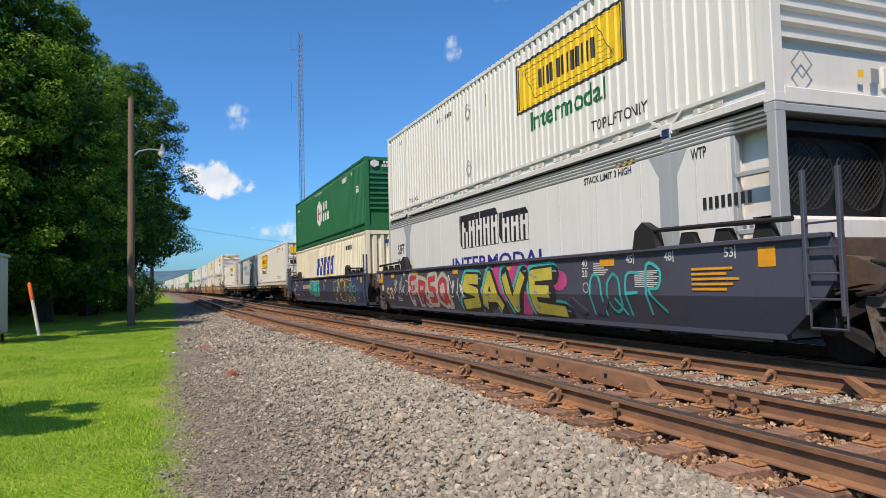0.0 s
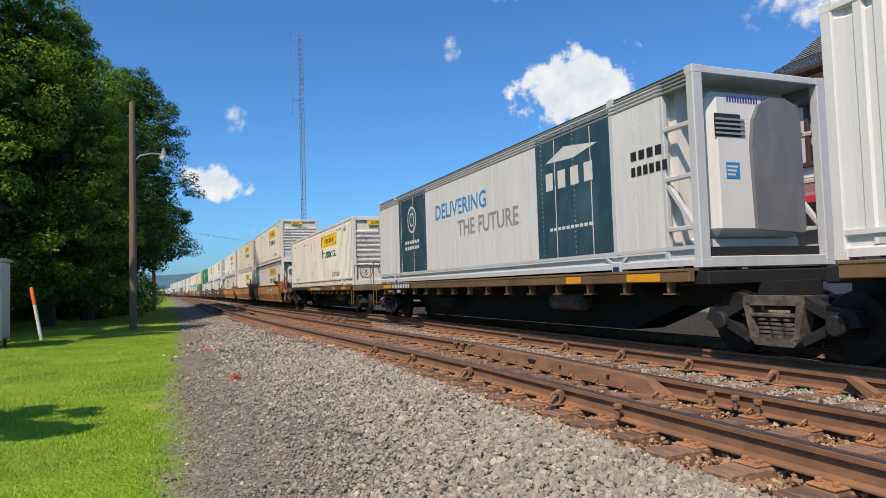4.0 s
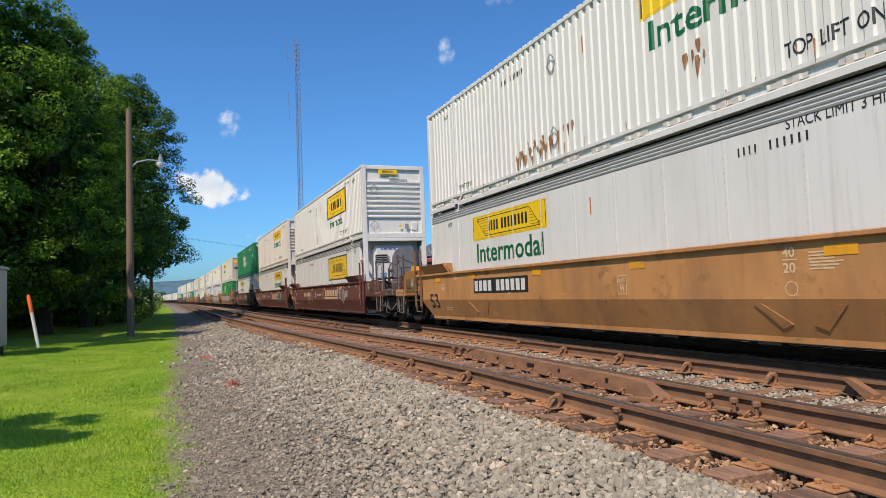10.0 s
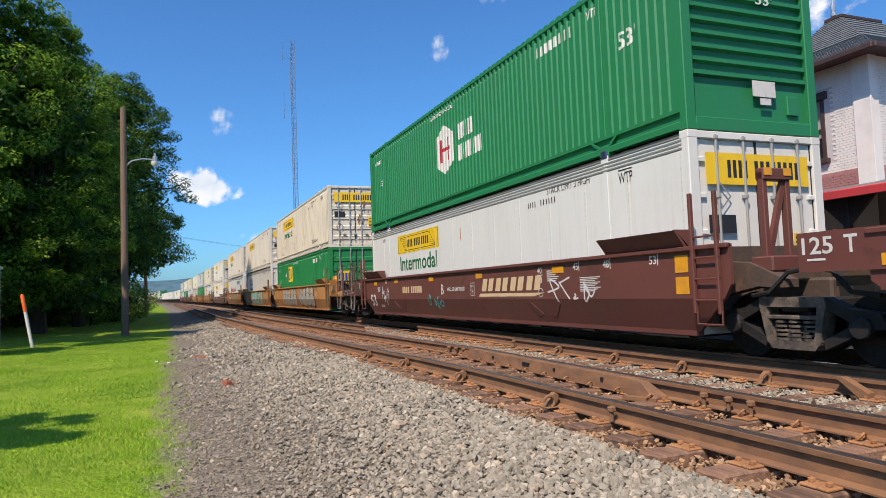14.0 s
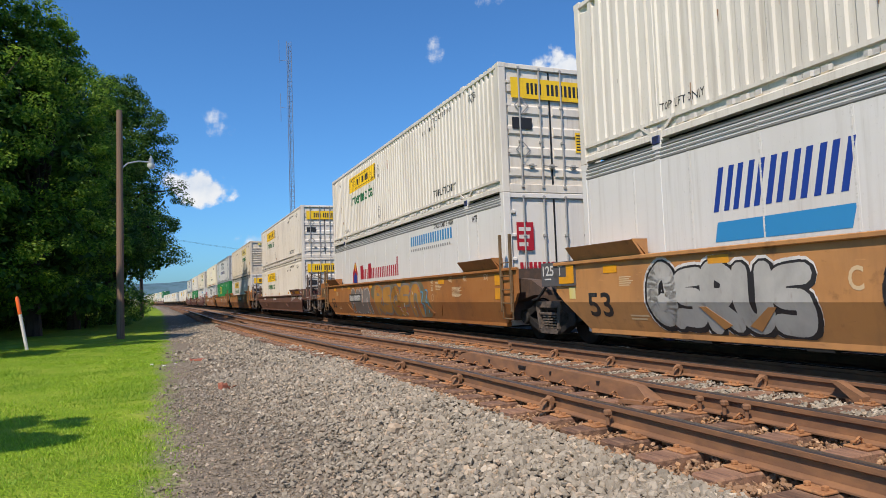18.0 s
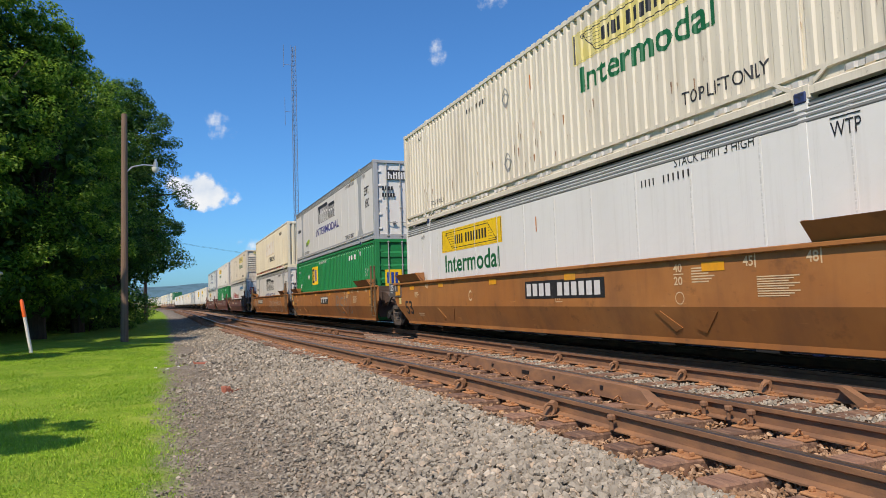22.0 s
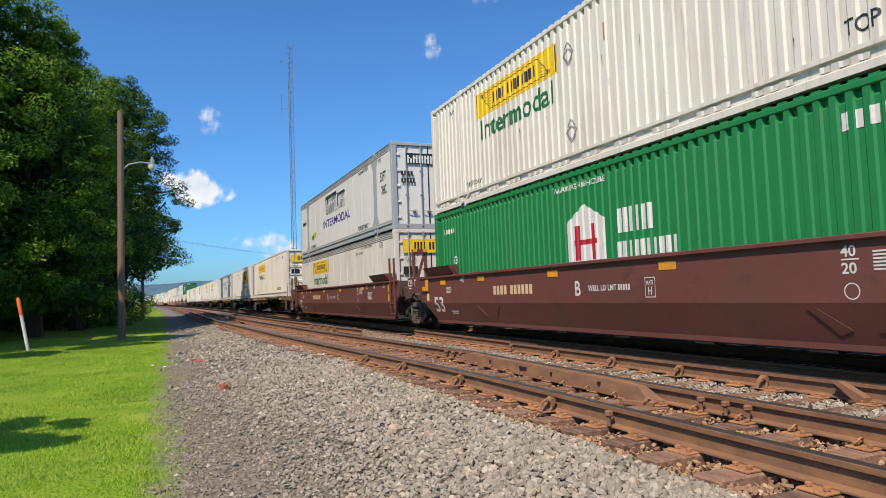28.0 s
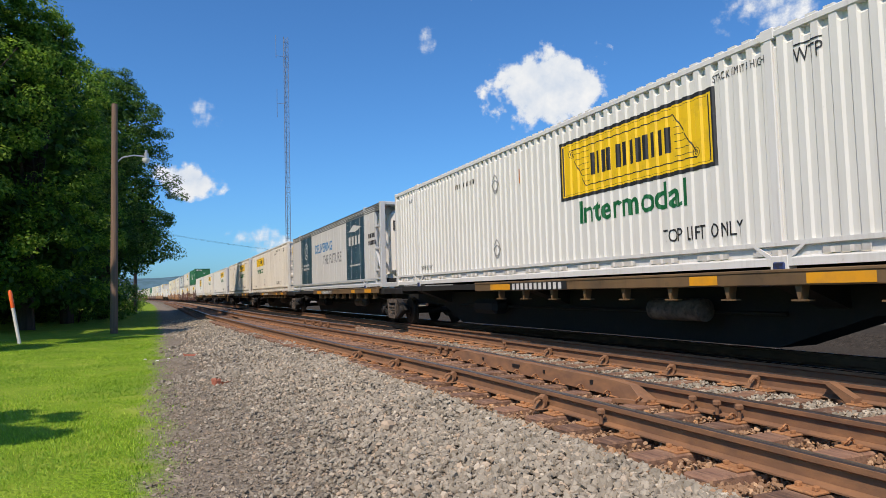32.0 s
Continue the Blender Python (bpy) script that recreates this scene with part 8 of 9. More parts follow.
material("pink_brick", (0.36, 0.165, 0.155), 0.85, 0, (((0.28, 0.12, 0.11), (3, 3, 3), 0.45, 0.75, 0.6),), 0.004, 30, vary=0.06)
material("canopy_red", (0.50, 0.045, 0.05), 0.5, 0, (((0.33, 0.05, 0.05), (2, 2, 2), 0.45, 0.75, 0.6),))
material("trim_brown", (0.055, 0.030, 0.025), 0.6, 0, (((0.09, 0.05, 0.04), (5, 5, 2), 0.5, 0.75, 0.5),))
material("window_glass", (0.02, 0.025, 0.03), 0.06, 0, spec=0.8)
material("blind", (0.34, 0.32, 0.28), 0.9)
material("dark_wall", (0.14, 0.10, 0.09), 0.9, 0, (((0.20, 0.15, 0.13), (1, 1, 1), 0.4, 0.7, 0.6),))
# ridge colour shifted to blue: distance haze is painted into it
material("hill_haze", (0.085, 0.15, 0.195), 1.0, 0, (((0.055, 0.10, 0.11), (0.02, 0.02, 0.05), 0.45, 0.65, 0.8),), coords="Object", spec=0.0)
material("wire", (0.03, 0.03, 0.03), 0.6)


def leaf_cloud(name, mat, centres, radii, per, size, seed, squash=0.8):
    """Leaves as small bent quads, gathered on the shells of many clumps."""
    rs = np.random.RandomState(seed)
    k = len(centres)
    n = k * per
    c = np.repeat(np.array(centres, float), per, 0)
    r = np.repeat(np.array(radii, float), per)
    d = rs.normal(size=(n, 3))
    d /= np.linalg.norm(d, axis=1)[:, None]
    q = c + d * (r * rs.uniform(0.35, 1.05, n) ** 0.6)[:, None] * np.array([1, 1, squash])
    nrm = d + rs.normal(0, 0.45, (n, 3)) + np.array([0, 0, 0.75])
    nrm /= np.linalg.norm(nrm, axis=1)[:, None]
    u = np.cross(nrm, rs.normal(size=(n, 3)))
    u /= np.linalg.norm(u, axis=1)[:, None]
    w = np.cross(nrm, u)
    s = (size * rs.uniform(0.6, 1.3, n))[:, None]
    v = np.stack([q - u * s, q - w * s * 0.6 + nrm * s * 0.15, q + u * s, q + w * s * 0.6 + nrm * s * 0.15], 1).reshape(-1, 3)
    me = bpy.data.meshes.new(name)
    me.vertices.add(n * 4)
    me.vertices.foreach_set("co", v.astype(np.float32).ravel())
    me.loops.add(n * 4)
    me.loops.foreach_set("vertex_index", np.arange(n * 4, dtype=np.int32))
    me.polygons.add(n)
    me.polygons.foreach_set("loop_start", np.arange(0, n * 4, 4, dtype=np.int32))
    me.update(calc_edges=True)
    me.materials.append(MATS[mat])
    return me


def tree(name, label, x, y, tall, spread_r, trunk_r, crown_low, mat, seed, leaf=0.115, clumps=70, per=400, lean=0.0):
    """A tapered trunk with limbs, and a crown of leaf clumps with gaps."""
    rng = random.Random(seed)
    z0 = height(x, y) - 0.1
    t = thing(name, label, "tree", pose(x, y, z0))
    s = Solid()
    top = tall * 0.72
    bends = [(lean * k / 6 + rng.uniform(-0.15, 0.15) * (k > 0), rng.uniform(-0.15, 0.15) * (k > 0), top * k / 6) for k in range(7)]
    s.tube(bends, [trunk_r * (1.25 - k * 0.17) for k in range(7)], 9)
    part("trunk", s.mesh("trunk", "bark", True), t)
    cs, rs_ = [], []
    for i in range(clumps):
        a = rng.uniform(0, 6.283)
        h = rng.uniform(0, 1)
        z = crown_low + (tall - crown_low) * h
        prof = math.sin(math.pi * min(1, 0.14 + 0.86 * h) ** 0.8) ** 0.55 if h < 0.97 else 0.25
        rr = spread_r * prof * rng.uniform(0.25, 1.0) ** 0.20 * (0.95 + 0.34 * noise.noise((a * 1.1, z * 0.35, seed * 3.7)))
        cs.append((lean + rr * math.cos(a), rr * math.sin(a), z))
        rs_.append(spread_r * rng.uniform(0.09, 0.20))
    for i in range(9):
        c = cs[i * 3 % len(cs)]
        k = rng.randint(2, 4)
        b = bends[k]
        lim = Solid().tube([b, ((b[0] + c[0]) / 2, (b[1] + c[1]) / 2, (b[2] + c[2]) / 2 + 0.4), c], [trunk_r * 0.42, trunk_r * 0.26, 0.03], 6)
        part("limb", lim.mesh("limb", "bark", True), t)
    part("crown", leaf_cloud("crown", mat, cs, rs_, per, leaf, seed, 0.6), t)
    # core of darker oak leaves in every crown: its shade by colour
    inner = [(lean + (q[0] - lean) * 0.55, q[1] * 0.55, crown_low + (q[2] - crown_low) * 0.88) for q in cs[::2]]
    part("inner_crown", leaf_cloud("inner_crown", "leaf_oak", inner, [spread_r * 0.26] * len(inner), 70, 0.20, seed + 500), t, "inner foliage, shade put in by darker leaves")
    return t


TREES = [  # x, y, height, spread, trunk, crown from, kind
    (-9.6, 36.0, 20.5, 5.6, 0.36, 1.8, "leaf_maple"), (-6.4, 39.5, 17.2, 4.4, 0.32, 1.6, "leaf_maple"), (-13.5, 37.5, 21.0, 6.0, 0.40, 1.6, "leaf_maple"),
    (-5.6, 48.0, 17.0, 4.8, 0.33, 1.6, "leaf_oak"), (-11.5, 46.0, 19.5, 6.0, 0.38, 1.6, "leaf_oak"), (-3.7, 58.0, 19.4, 5.0, 0.36, 4.6, "leaf_oak"),
    (-12.0, 58.0, 21.0, 6.0, 0.40, 1.6, "leaf_maple"), (-17.5, 44.0, 21.0, 6.5, 0.42, 3.0, "leaf_oak"), (-5.4, 68.0, 17.0, 5.2, 0.34, 4.0, "leaf_oak"),
    # the next four stand out of view, added to shade lawn and trees
    (-13.4, 29.0, 14.0, 4.6, 0.36, 1.8, "leaf_oak"), (-22.0, 20.0, 15.0, 6.0, 0.42, 3.0, "leaf_oak"), (-16.5, 24.0, 13.0, 5.0, 0.36, 3.0, "leaf_oak"),
    (-10.2, 24.2, 17.8, 4.2, 0.36, 4.5, "leaf_oak"), (-13.0, 72.0, 20.0, 6.0, 0.38, 1.6, "leaf_oak"), (-19.0, 56.0, 22.0, 6.5, 0.4, 3.0, "leaf_maple"),
]
for i, (x, y, h, r, tr, lo, mt) in enumerate(TREES):
    tree("tree", "tall leafy maple with a dense dark crown" if mt == "leaf_maple" else "tall oak with a broad dark green crown", x, y, h, r, tr, lo, mt, 40 + i, **(dict(leaf=0.24, clumps=50, per=130) if (x < -13.2 and y < 60) or y < 27 else dict(clumps=230, per=170, leaf=0.085)))
# unseen tree, its small high crown placed to shadow the near lawn
tree("tree", "small leafy tree out of view, added for its lawn shadow", -6.45, 5.6, 8.2, 1.25, 0.10, 7.1, "leaf_maple", 71, clumps=17, per=220)


def bush(x, y, r, h, seed, label="low leafy shrub at the wood's edge"):
    rng = random.Random(seed)
    cs = [(rng.uniform(-r, r), rng.uniform(-r, r), rng.uniform(0.2, h)) for _ in range(16)]
    t = thing("bush", label, "bush", pose(x, y, height(x, y)))
    st = Solid()
    for k in range(4):
        st.tube([(0, 0, -0.1), (cs[k][0] * 0.6, cs[k][1] * 0.6, cs[k][2])], [0.035, 0.012], 5)
    part("stem_clump", st.mesh("stem_clump", "bark"), t)
    part("foliage", leaf_cloud("foliage", "leaf_bush" if seed % 3 else "leaf_oak", cs, [rng.uniform(0.3, 0.6) * r for _ in cs], 70, 0.085, seed), t)


for i in range(15):
    bush(-14.0 + i * 0.75 + (i % 3) * 0.3, 49.5 + (i * 37 % 11) * 0.7, 1.0, 0.9 + (i % 4) * 0.35, 200 + i)
for i in range(5):
    bush(-3.6 - (i % 2) * 1.2, 72 + i * 7, 1.5, 2.6 + i % 2, 230 + i)


def far_woods():
    """Woodland that closes the view behind the trees."""
    rng = random.Random(9)
    cs, rs_ = [], []
    for i in range(420):
        x, y = rng.uniform(-75, -9), rng.uniform(62, 240)
        if x > -9 - (y - 62) * 0.02:
            continue
        cs.append((x, y, rng.uniform(1, 15 + 3 * noise.noise((x * 0.1, y * 0.1, 0)))))
        rs_.append(rng.uniform(2.0, 3.6))
    me = leaf_cloud("woodland", "leaf_oak", cs, rs_, 70, 0.55, 77, 1.0)
    single("woodland", me, "dense dark woodland behind the lawn", "woods", kind="stuff")


far_woods()


def thicket():
    rng = random.Random(14)
    cs = [(rng.uniform(-24, -6.2), rng.uniform(50, 64), rng.uniform(0.3, 7.0)) for _ in range(230)]
    me = leaf_cloud("undergrowth", "leaf_oak", cs, [rng.uniform(0.9, 1.7) for _ in cs], 130, 0.2, 78, 1.0)
    single("undergrowth", me, "dark undergrowth between the tree trunks", "undergrowth", kind="stuff")


thicket()


def lawn():
    rs = np.random.RandomState(21)
    n = 230000
    y = 3.2 + 26 * rs.uniform(0, 1, n) ** 1.9
    y[::9] = rs.uniform(-4.0, 3.6, len(y[::9]))
    y -= rs.exponential(1.6, n) * (y < 5.2)
    x = 0.40 - rs.uniform(0, 1, n) * np.clip(1.7 + y * 0.36, 3.0, 10)
    keep = x < np.array([lawn_edge(a, b) for a, b in zip(x, y)]) - 0.10 + 0.50 * rs.uniform(0, 1, n) ** 5
    x, y = x[keep], y[keep]
    n = len(x)
    z = np.array([height(a, b) + 0.05 * noise.noise((a * 0.6, b * 0.6, 3)) for a, b in zip(x, y)]) - 0.005
    h = rs.uniform(0.015, 0.045, n) * (1 + 0.35 * np.sin(x * 2.1) * np.sin(y * 1.3))
    a = rs.uniform(0, 6.283, n)
    w = rs.uniform(0.0018, 0.0036, n) * (1 + y / 9)
    lean = rs.normal(0, 0.5, (n, 2)) * h[:, None]
    v = np.empty((n, 3, 3))
    v[:, 0] = np.stack([x - np.cos(a) * w, y - np.sin(a) * w, z], 1)
    v[:, 1] = np.stack([x + np.cos(a) * w, y + np.sin(a) * w, z], 1)
    v[:, 2] = np.stack([x + lean[:, 0], y + lean[:, 1], z + h], 1)
    me = bpy.data.meshes.new("grass")
    me.vertices.add(n * 3)
    me.vertices.foreach_set("co", v.astype(np.float32).ravel())
    me.loops.add(n * 3)
    me.loops.foreach_set("vertex_index", np.arange(n * 3, dtype=np.int32))
    me.polygons.add(n)
    me.polygons.foreach_set("loop_start", np.arange(0, n * 3, 3, dtype=np.int32))
    me.update(calc_edges=True)
    me.materials.append(MATS["grass_blade"])
    single("grass", me, "bright mown grass of the lawn", "grass", kind="stuff")


lawn()


# ---- poles, post, cabinet, litter ----
def street_pole(x, y, tall, r, wood, label, arm, lamp_z, cobra):
    z = height(x, y)
    t = thing("street_lamp", label, "street lamp", pose(x, y, z))
    s = Solid().tube([(0, 0, -0.3), (0, 0, tall * 0.5), (0, 0, tall)], [r, r * 0.88, r * 0.74], 12)
    part("pole", s.mesh("pole", wood, True), t)
    lz = lamp_z
    s = Solid()
    if cobra:
        s.tube([(0, 0, lz - 0.35), (arm[0] * 0.25, arm[1] * 0.25, lz - 0.02), (arm[0] * 0.6, arm[1] * 0.6, lz + 0.10), (arm[0], arm[1], lz + 0.08)], 0.035, 7)
    else:
        s.tube([(0, 0, lz - 0.25), (arm[0] * 0.4, arm[1] * 0.4, lz + 0.12), (arm[0] * 0.8, arm[1] * 0.8, lz + 0.22), (arm[0], arm[1], lz + 0.2)], 0.025, 7)
    part("arm", s.mesh("arm", "lamp_metal", True), t)
    s = Solid()
    s.disc((arm[0], arm[1], lz + 0.10), "z", 0.10, 0.30, 12, 0.03)
    s.disc((arm[0], arm[1], lz + 0.30), "z", 0.05, 0.14, 8)
    part("lamp_head", s.mesh("lamp_head", "lamp_metal", True), t)
    s = Solid()
    s.tube([(arm[0], arm[1], lz + 0.0), (arm[0], arm[1], lz - 0.12), (arm[0], arm[1], lz - 0.22)], [0.17, 0.16, 0.09], 14)
    part("globe", s.mesh("globe", "white_plastic", True), t, "ribbed glass refractor")
    return t


street_pole(-2.01, 32.63, 10.1, 0.165, "pole_wood", "brown wooden pole with a lamp on a curved arm", (1.28, 0.1), 7.75, True)
rp = street_pole(15.45, 15.3, 7.3, 0.15, "pole_grey", "weathered wooden pole with a lamp on a short arm", (-0.55, 0.45), 6.55, False)
part("cable", Solid().tube([(0.1, 0, 6.5), (0.35, 0.05, 6.2), (0.3, 0.1, 5.8), (0.12, 0, 5.5)], 0.012, 5).mesh("cable", "wire"), rp)
p2 = thing("utility_pole", "dark thin wooden pole at the wood's edge", "pole", pose(-2.79, 78.0, height(-2.8, 78)))
part("shaft", Solid().tube([(0, 0, -0.3), (0, 0, 9.0)], [0.20, 0.14], 10).mesh("shaft", "pole_wood", True), p2)

post = thing("marker_post", "leaning white marker post with an orange cap", "marker post", pose(-4.59, 27.1, height(-4.6, 27.1), 0, -9.5, 0))
part("stake", Solid().tube([(0, 0, -0.2), (0, 0, 1.30)], 0.055, 10).mesh("stake", "white_plastic", True), post)
part("cap", Solid().tube([(0, 0, 1.28), (0, 0, 1.84), (0, 0, 1.90)], [0.062, 0.062, 0.03], 12).mesh("cap", "orange_plastic", True), post, "bright orange cap")

cab = thing("signal_cabinet", "grey steel trackside cabinet on short legs", "cabinet", pose(-5.66, 24.2, height(-5.66, 24.2)))
part("box", Solid().box(-0.62, 0.62, -0.5, 0.5, 0.28, 2.62, 0.03).mesh("box", "cabinet_grey"), cab)
part("lid", Solid().box(-0.68, 0.68, -0.56, 0.56, 2.62, 2.72, 0.03).mesh("lid", "cabinet_grey"), cab)
part("door", Solid().box(-0.54, 0.54, -0.535, -0.50, 0.38, 2.52, 0.015).mesh("door", "cabinet_grey"), cab)
part("handle", Solid().box(0.40, 0.45, -0.57, -0.535, 1.40, 1.60, 0.01).mesh("handle", "black_paint"), cab)
for sx in (-0.5, 0.5):
    for sy in (-0.4, 0.4):
        part("leg", Solid().box(sx - 0.04, sx + 0.04, sy - 0.04, sy + 0.04, -0.1, 0.29, 0.006).mesh("leg", "black_paint"), cab)


def brick_bit(x, y, a, size, label):
    rng = random.Random(int(x * 100))
    b = Solid().box(-size[0], size[0], -size[1], size[1], 0, size[2], 0.02)
    b.v = [(p[0] + rng.uniform(-.02, .02), p[1] + rng.uniform(-.02, .02), p[2] + (rng.uniform(-.02, .03) if p[2] > 0.02 else 0)) for p in b.v]
    return single("brick_rubble", b.mesh("brick_rubble", "red_brick"), label, "brick", pose(x, y, height(x, y) - 0.01, 0, 6, a))


brick_bit(0.80, 11.9, 35, (0.06, 0.05, 0.13), "broken red brick lying on the gravel")
brick_bit(0.96, 12.0, 60, (0.14, 0.06, 0.05), "broken red brick lying on the gravel")
brick_bit(0.62, 17.95, 10, (0.18, 0.08, 0.075), "flat piece of red brick on the gravel")
for i, (x, y) in enumerate(((-0.42, 17.8), (-0.15, 17.2), (0.1, 17.6))):
    s = Solid().box(-0.035, 0.035, -0.03, 0.03, 0.0, 0.03, 0.01)
    single("litter", s.mesh("litter", "litter_white"), "small pale scrap of litter on the gravel", "litter", pose(x, y, height(x, y) + 0.01, 0, 0, i * 50))
s = Solid().box(-0.07, 0.07, -0.055, 0.055, -0.03, 0.07, 0.03)
island_material("tan_stone", (0.42, 0.33, 0.24), (0.5, 0.4, 0.3), (0.45, 0.35, 0.25))
single("stone", s.mesh("stone", "tan_stone"), "larger tan stone among the ballast", "stone", pose(2.05, 6.5, height(2.05, 6.5) + 0.03, 10, 5, 30))


# ---- lattice mast ----
def mast():
    t = thing("radio_mast", "tall grey steel lattice radio mast", "mast", pose(20.0, 118.3, height(20, 118)))
    side, tall = 0.46, 46.6
    legs = [(side * math.cos(radians(a)), side * math.sin(radians(a))) for a in (90, 210, 330)]
    for x, y in legs:
        part("leg", Solid().tube([(x, y, 0), (x, y, tall)], 0.05, 6).mesh("leg", "tower_steel"), t)
    for k in range(3):
        s = Solid()
        a, b = legs[k], legs[(k + 1) % 3]
        n = 52
        for i in range(n):
            z0, z1 = tall * i / n, tall * (i + 1) / n
            s.tube([(*a, z0), (*b, z0)], 0.024, 4)
            p, q = (a, b) if i % 2 else (b, a)
            s.tube([(*p, z0), (*q, z1)], 0.024, 4)
        part("bracing", s.mesh("bracing", "tower_steel"), t)
    s = Solid()
    s.tube([(-1.6, 0, tall - 14.5), (-1.6, 0, tall - 9.5)], 0.045, 5)
    s.tube([(-1.6, 0, tall - 12), (0, 0, tall - 12)], 0.04, 5)
    part("aerial", s.mesh("aerial", "tower_steel"), t, "side aerial")
    s = Solid()
    s.tube([(-1.7, 0, tall - 3.9), (-1.7, 0, tall + 0.2)], 0.045, 5)
    s.tube([(-1.7, 0, tall - 3.5), (0, 0, tall - 3.5)], 0.04, 5)
    part("aerial", s.mesh("aerial", "tower_steel"), t, "side aerial")


mast()

# power line in the distance
s = Solid()
for k in range(2):
    s.tube([(-3 + i * 2.2, 80 + i * 3, 8.7 - k * 0.1 - i * 0.18 + 0.02 * i * i * 0.5) for i in range(9)], 0.012, 4)
single("overhead_wire", s.mesh("overhead_wire", "wire"), "thin dark overhead wire above the line", "wire")


# ---- station building beyond the tracks ----
def brick_face(parent, axis, at, a0, a1, z0, z1, mat, holes=(), out=-1):
    """A wall face of separate bricks in running bond, proud of its mortar; holes: (a0, a1, z0, z1)."""
    bl, bh, gap = 0.24, 0.078, 0.010
    meshes = {}
    n = 0
    rows = int((z1 - z0) / bh)
    joined = Solid()
    for r in range(rows):
        a = a0 - (bl / 2 if r % 2 else 0)
        z = z0 + r * bh
        while a < a1 - 0.02:
            p, q = max(a, a0), min(a + bl, a1)
            if q - p > 0.05 and not any(h[0] < q and p < h[1] and h[2] < z + bh and z < h[3] for h in holes):
                if axis == "x":
                    joined.box(min(at, at + out * 0.012), max(at, at + out * 0.012), p + gap / 2, q - gap / 2, z + gap / 2, z + bh - gap / 2)
                else:
                    joined.box(p + gap / 2, q - gap / 2, min(at, at + out * 0.012), max(at, at + out * 0.012), z + gap / 2, z + bh - gap / 2)
            a += bl
    ob = part("brickwork", joined.mesh("brickwork", mat), parent)
    ob["kind"] = "stuff"
    return ob


def sash_window(parent, x, y0, y1, z0, z1):
    w = part("window", Solid().box(x + 0.10, x + 0.12, y0, y1, z0, z1).mesh("window", "window_glass"), parent, "tall dark sash window pair")
    fr = Solid()
    ym = (y0 + y1) / 2
    for a, b in ((y0 - 0.08, y0 + 0.06), (ym - 0.10, ym + 0.10), (y1 - 0.06, y1 + 0.08)):
        fr.box(x - 0.03, x + 0.10, a, b, z0, z1, 0.01)
    zm = (z0 + z1) / 2
    fr.box(x + 0.02, x + 0.10, y0, y1, zm - 0.035, zm + 0.035, 0.008)
    part("frame", fr.mesh("frame", "trim_brown"), w)
    part("sill", Solid().box(x - 0.16, x + 0.10, y0 - 0.18, y1 + 0.18, z0 - 0.16, z0, 0.015).mesh("sill", "trim_brown"), w)
    part("lintel", Solid().box(x - 0.10, x + 0.10, y0 - 0.22, y1 + 0.22, z1, z1 + 0.24, 0.012).mesh("lintel", "trim_brown"), w)
    bl = Solid().box(x + 0.085, x + 0.095, y0 + 0.06, ym - 0.10, zm - 0.25, z1).box(x + 0.085, x + 0.095, ym + 0.10, y1 - 0.06, zm - 0.35, z1)
    part("blind", bl.mesh("blind", "blind"), w)


def shingles(parent, corners, rows, mat="slate"):
    """Roof face of overlapping slate courses; corners: lower left, lower right, upper right, upper left."""
    a, b, c, d = [Vector(p) for p in corners]
    nrm = (b - a).cross(d - a).normalized()
    if nrm.z < 0:
        nrm = -nrm
    for i in range(rows):
        k0, k1 = i / rows, (i + 1.12) / rows
        p, q = a.lerp(d, k0), b.lerp(c, k0)
        r, s = b.lerp(c, min(k1, 1)), a.lerp(d, min(k1, 1))
        o = Solid()
        t = nrm * 0.045
        u = nrm * 0.012
        o.add([p, q, r, s, p + t, q + t, r + u, s + u], [(0, 1, 2, 3), (4, 5, 6, 7), (0, 1, 5, 4), (1, 2, 6, 5), (2, 3, 7, 6), (3, 0, 4, 7)])
        part("slate_course", o.mesh("slate_course", mat), parent)


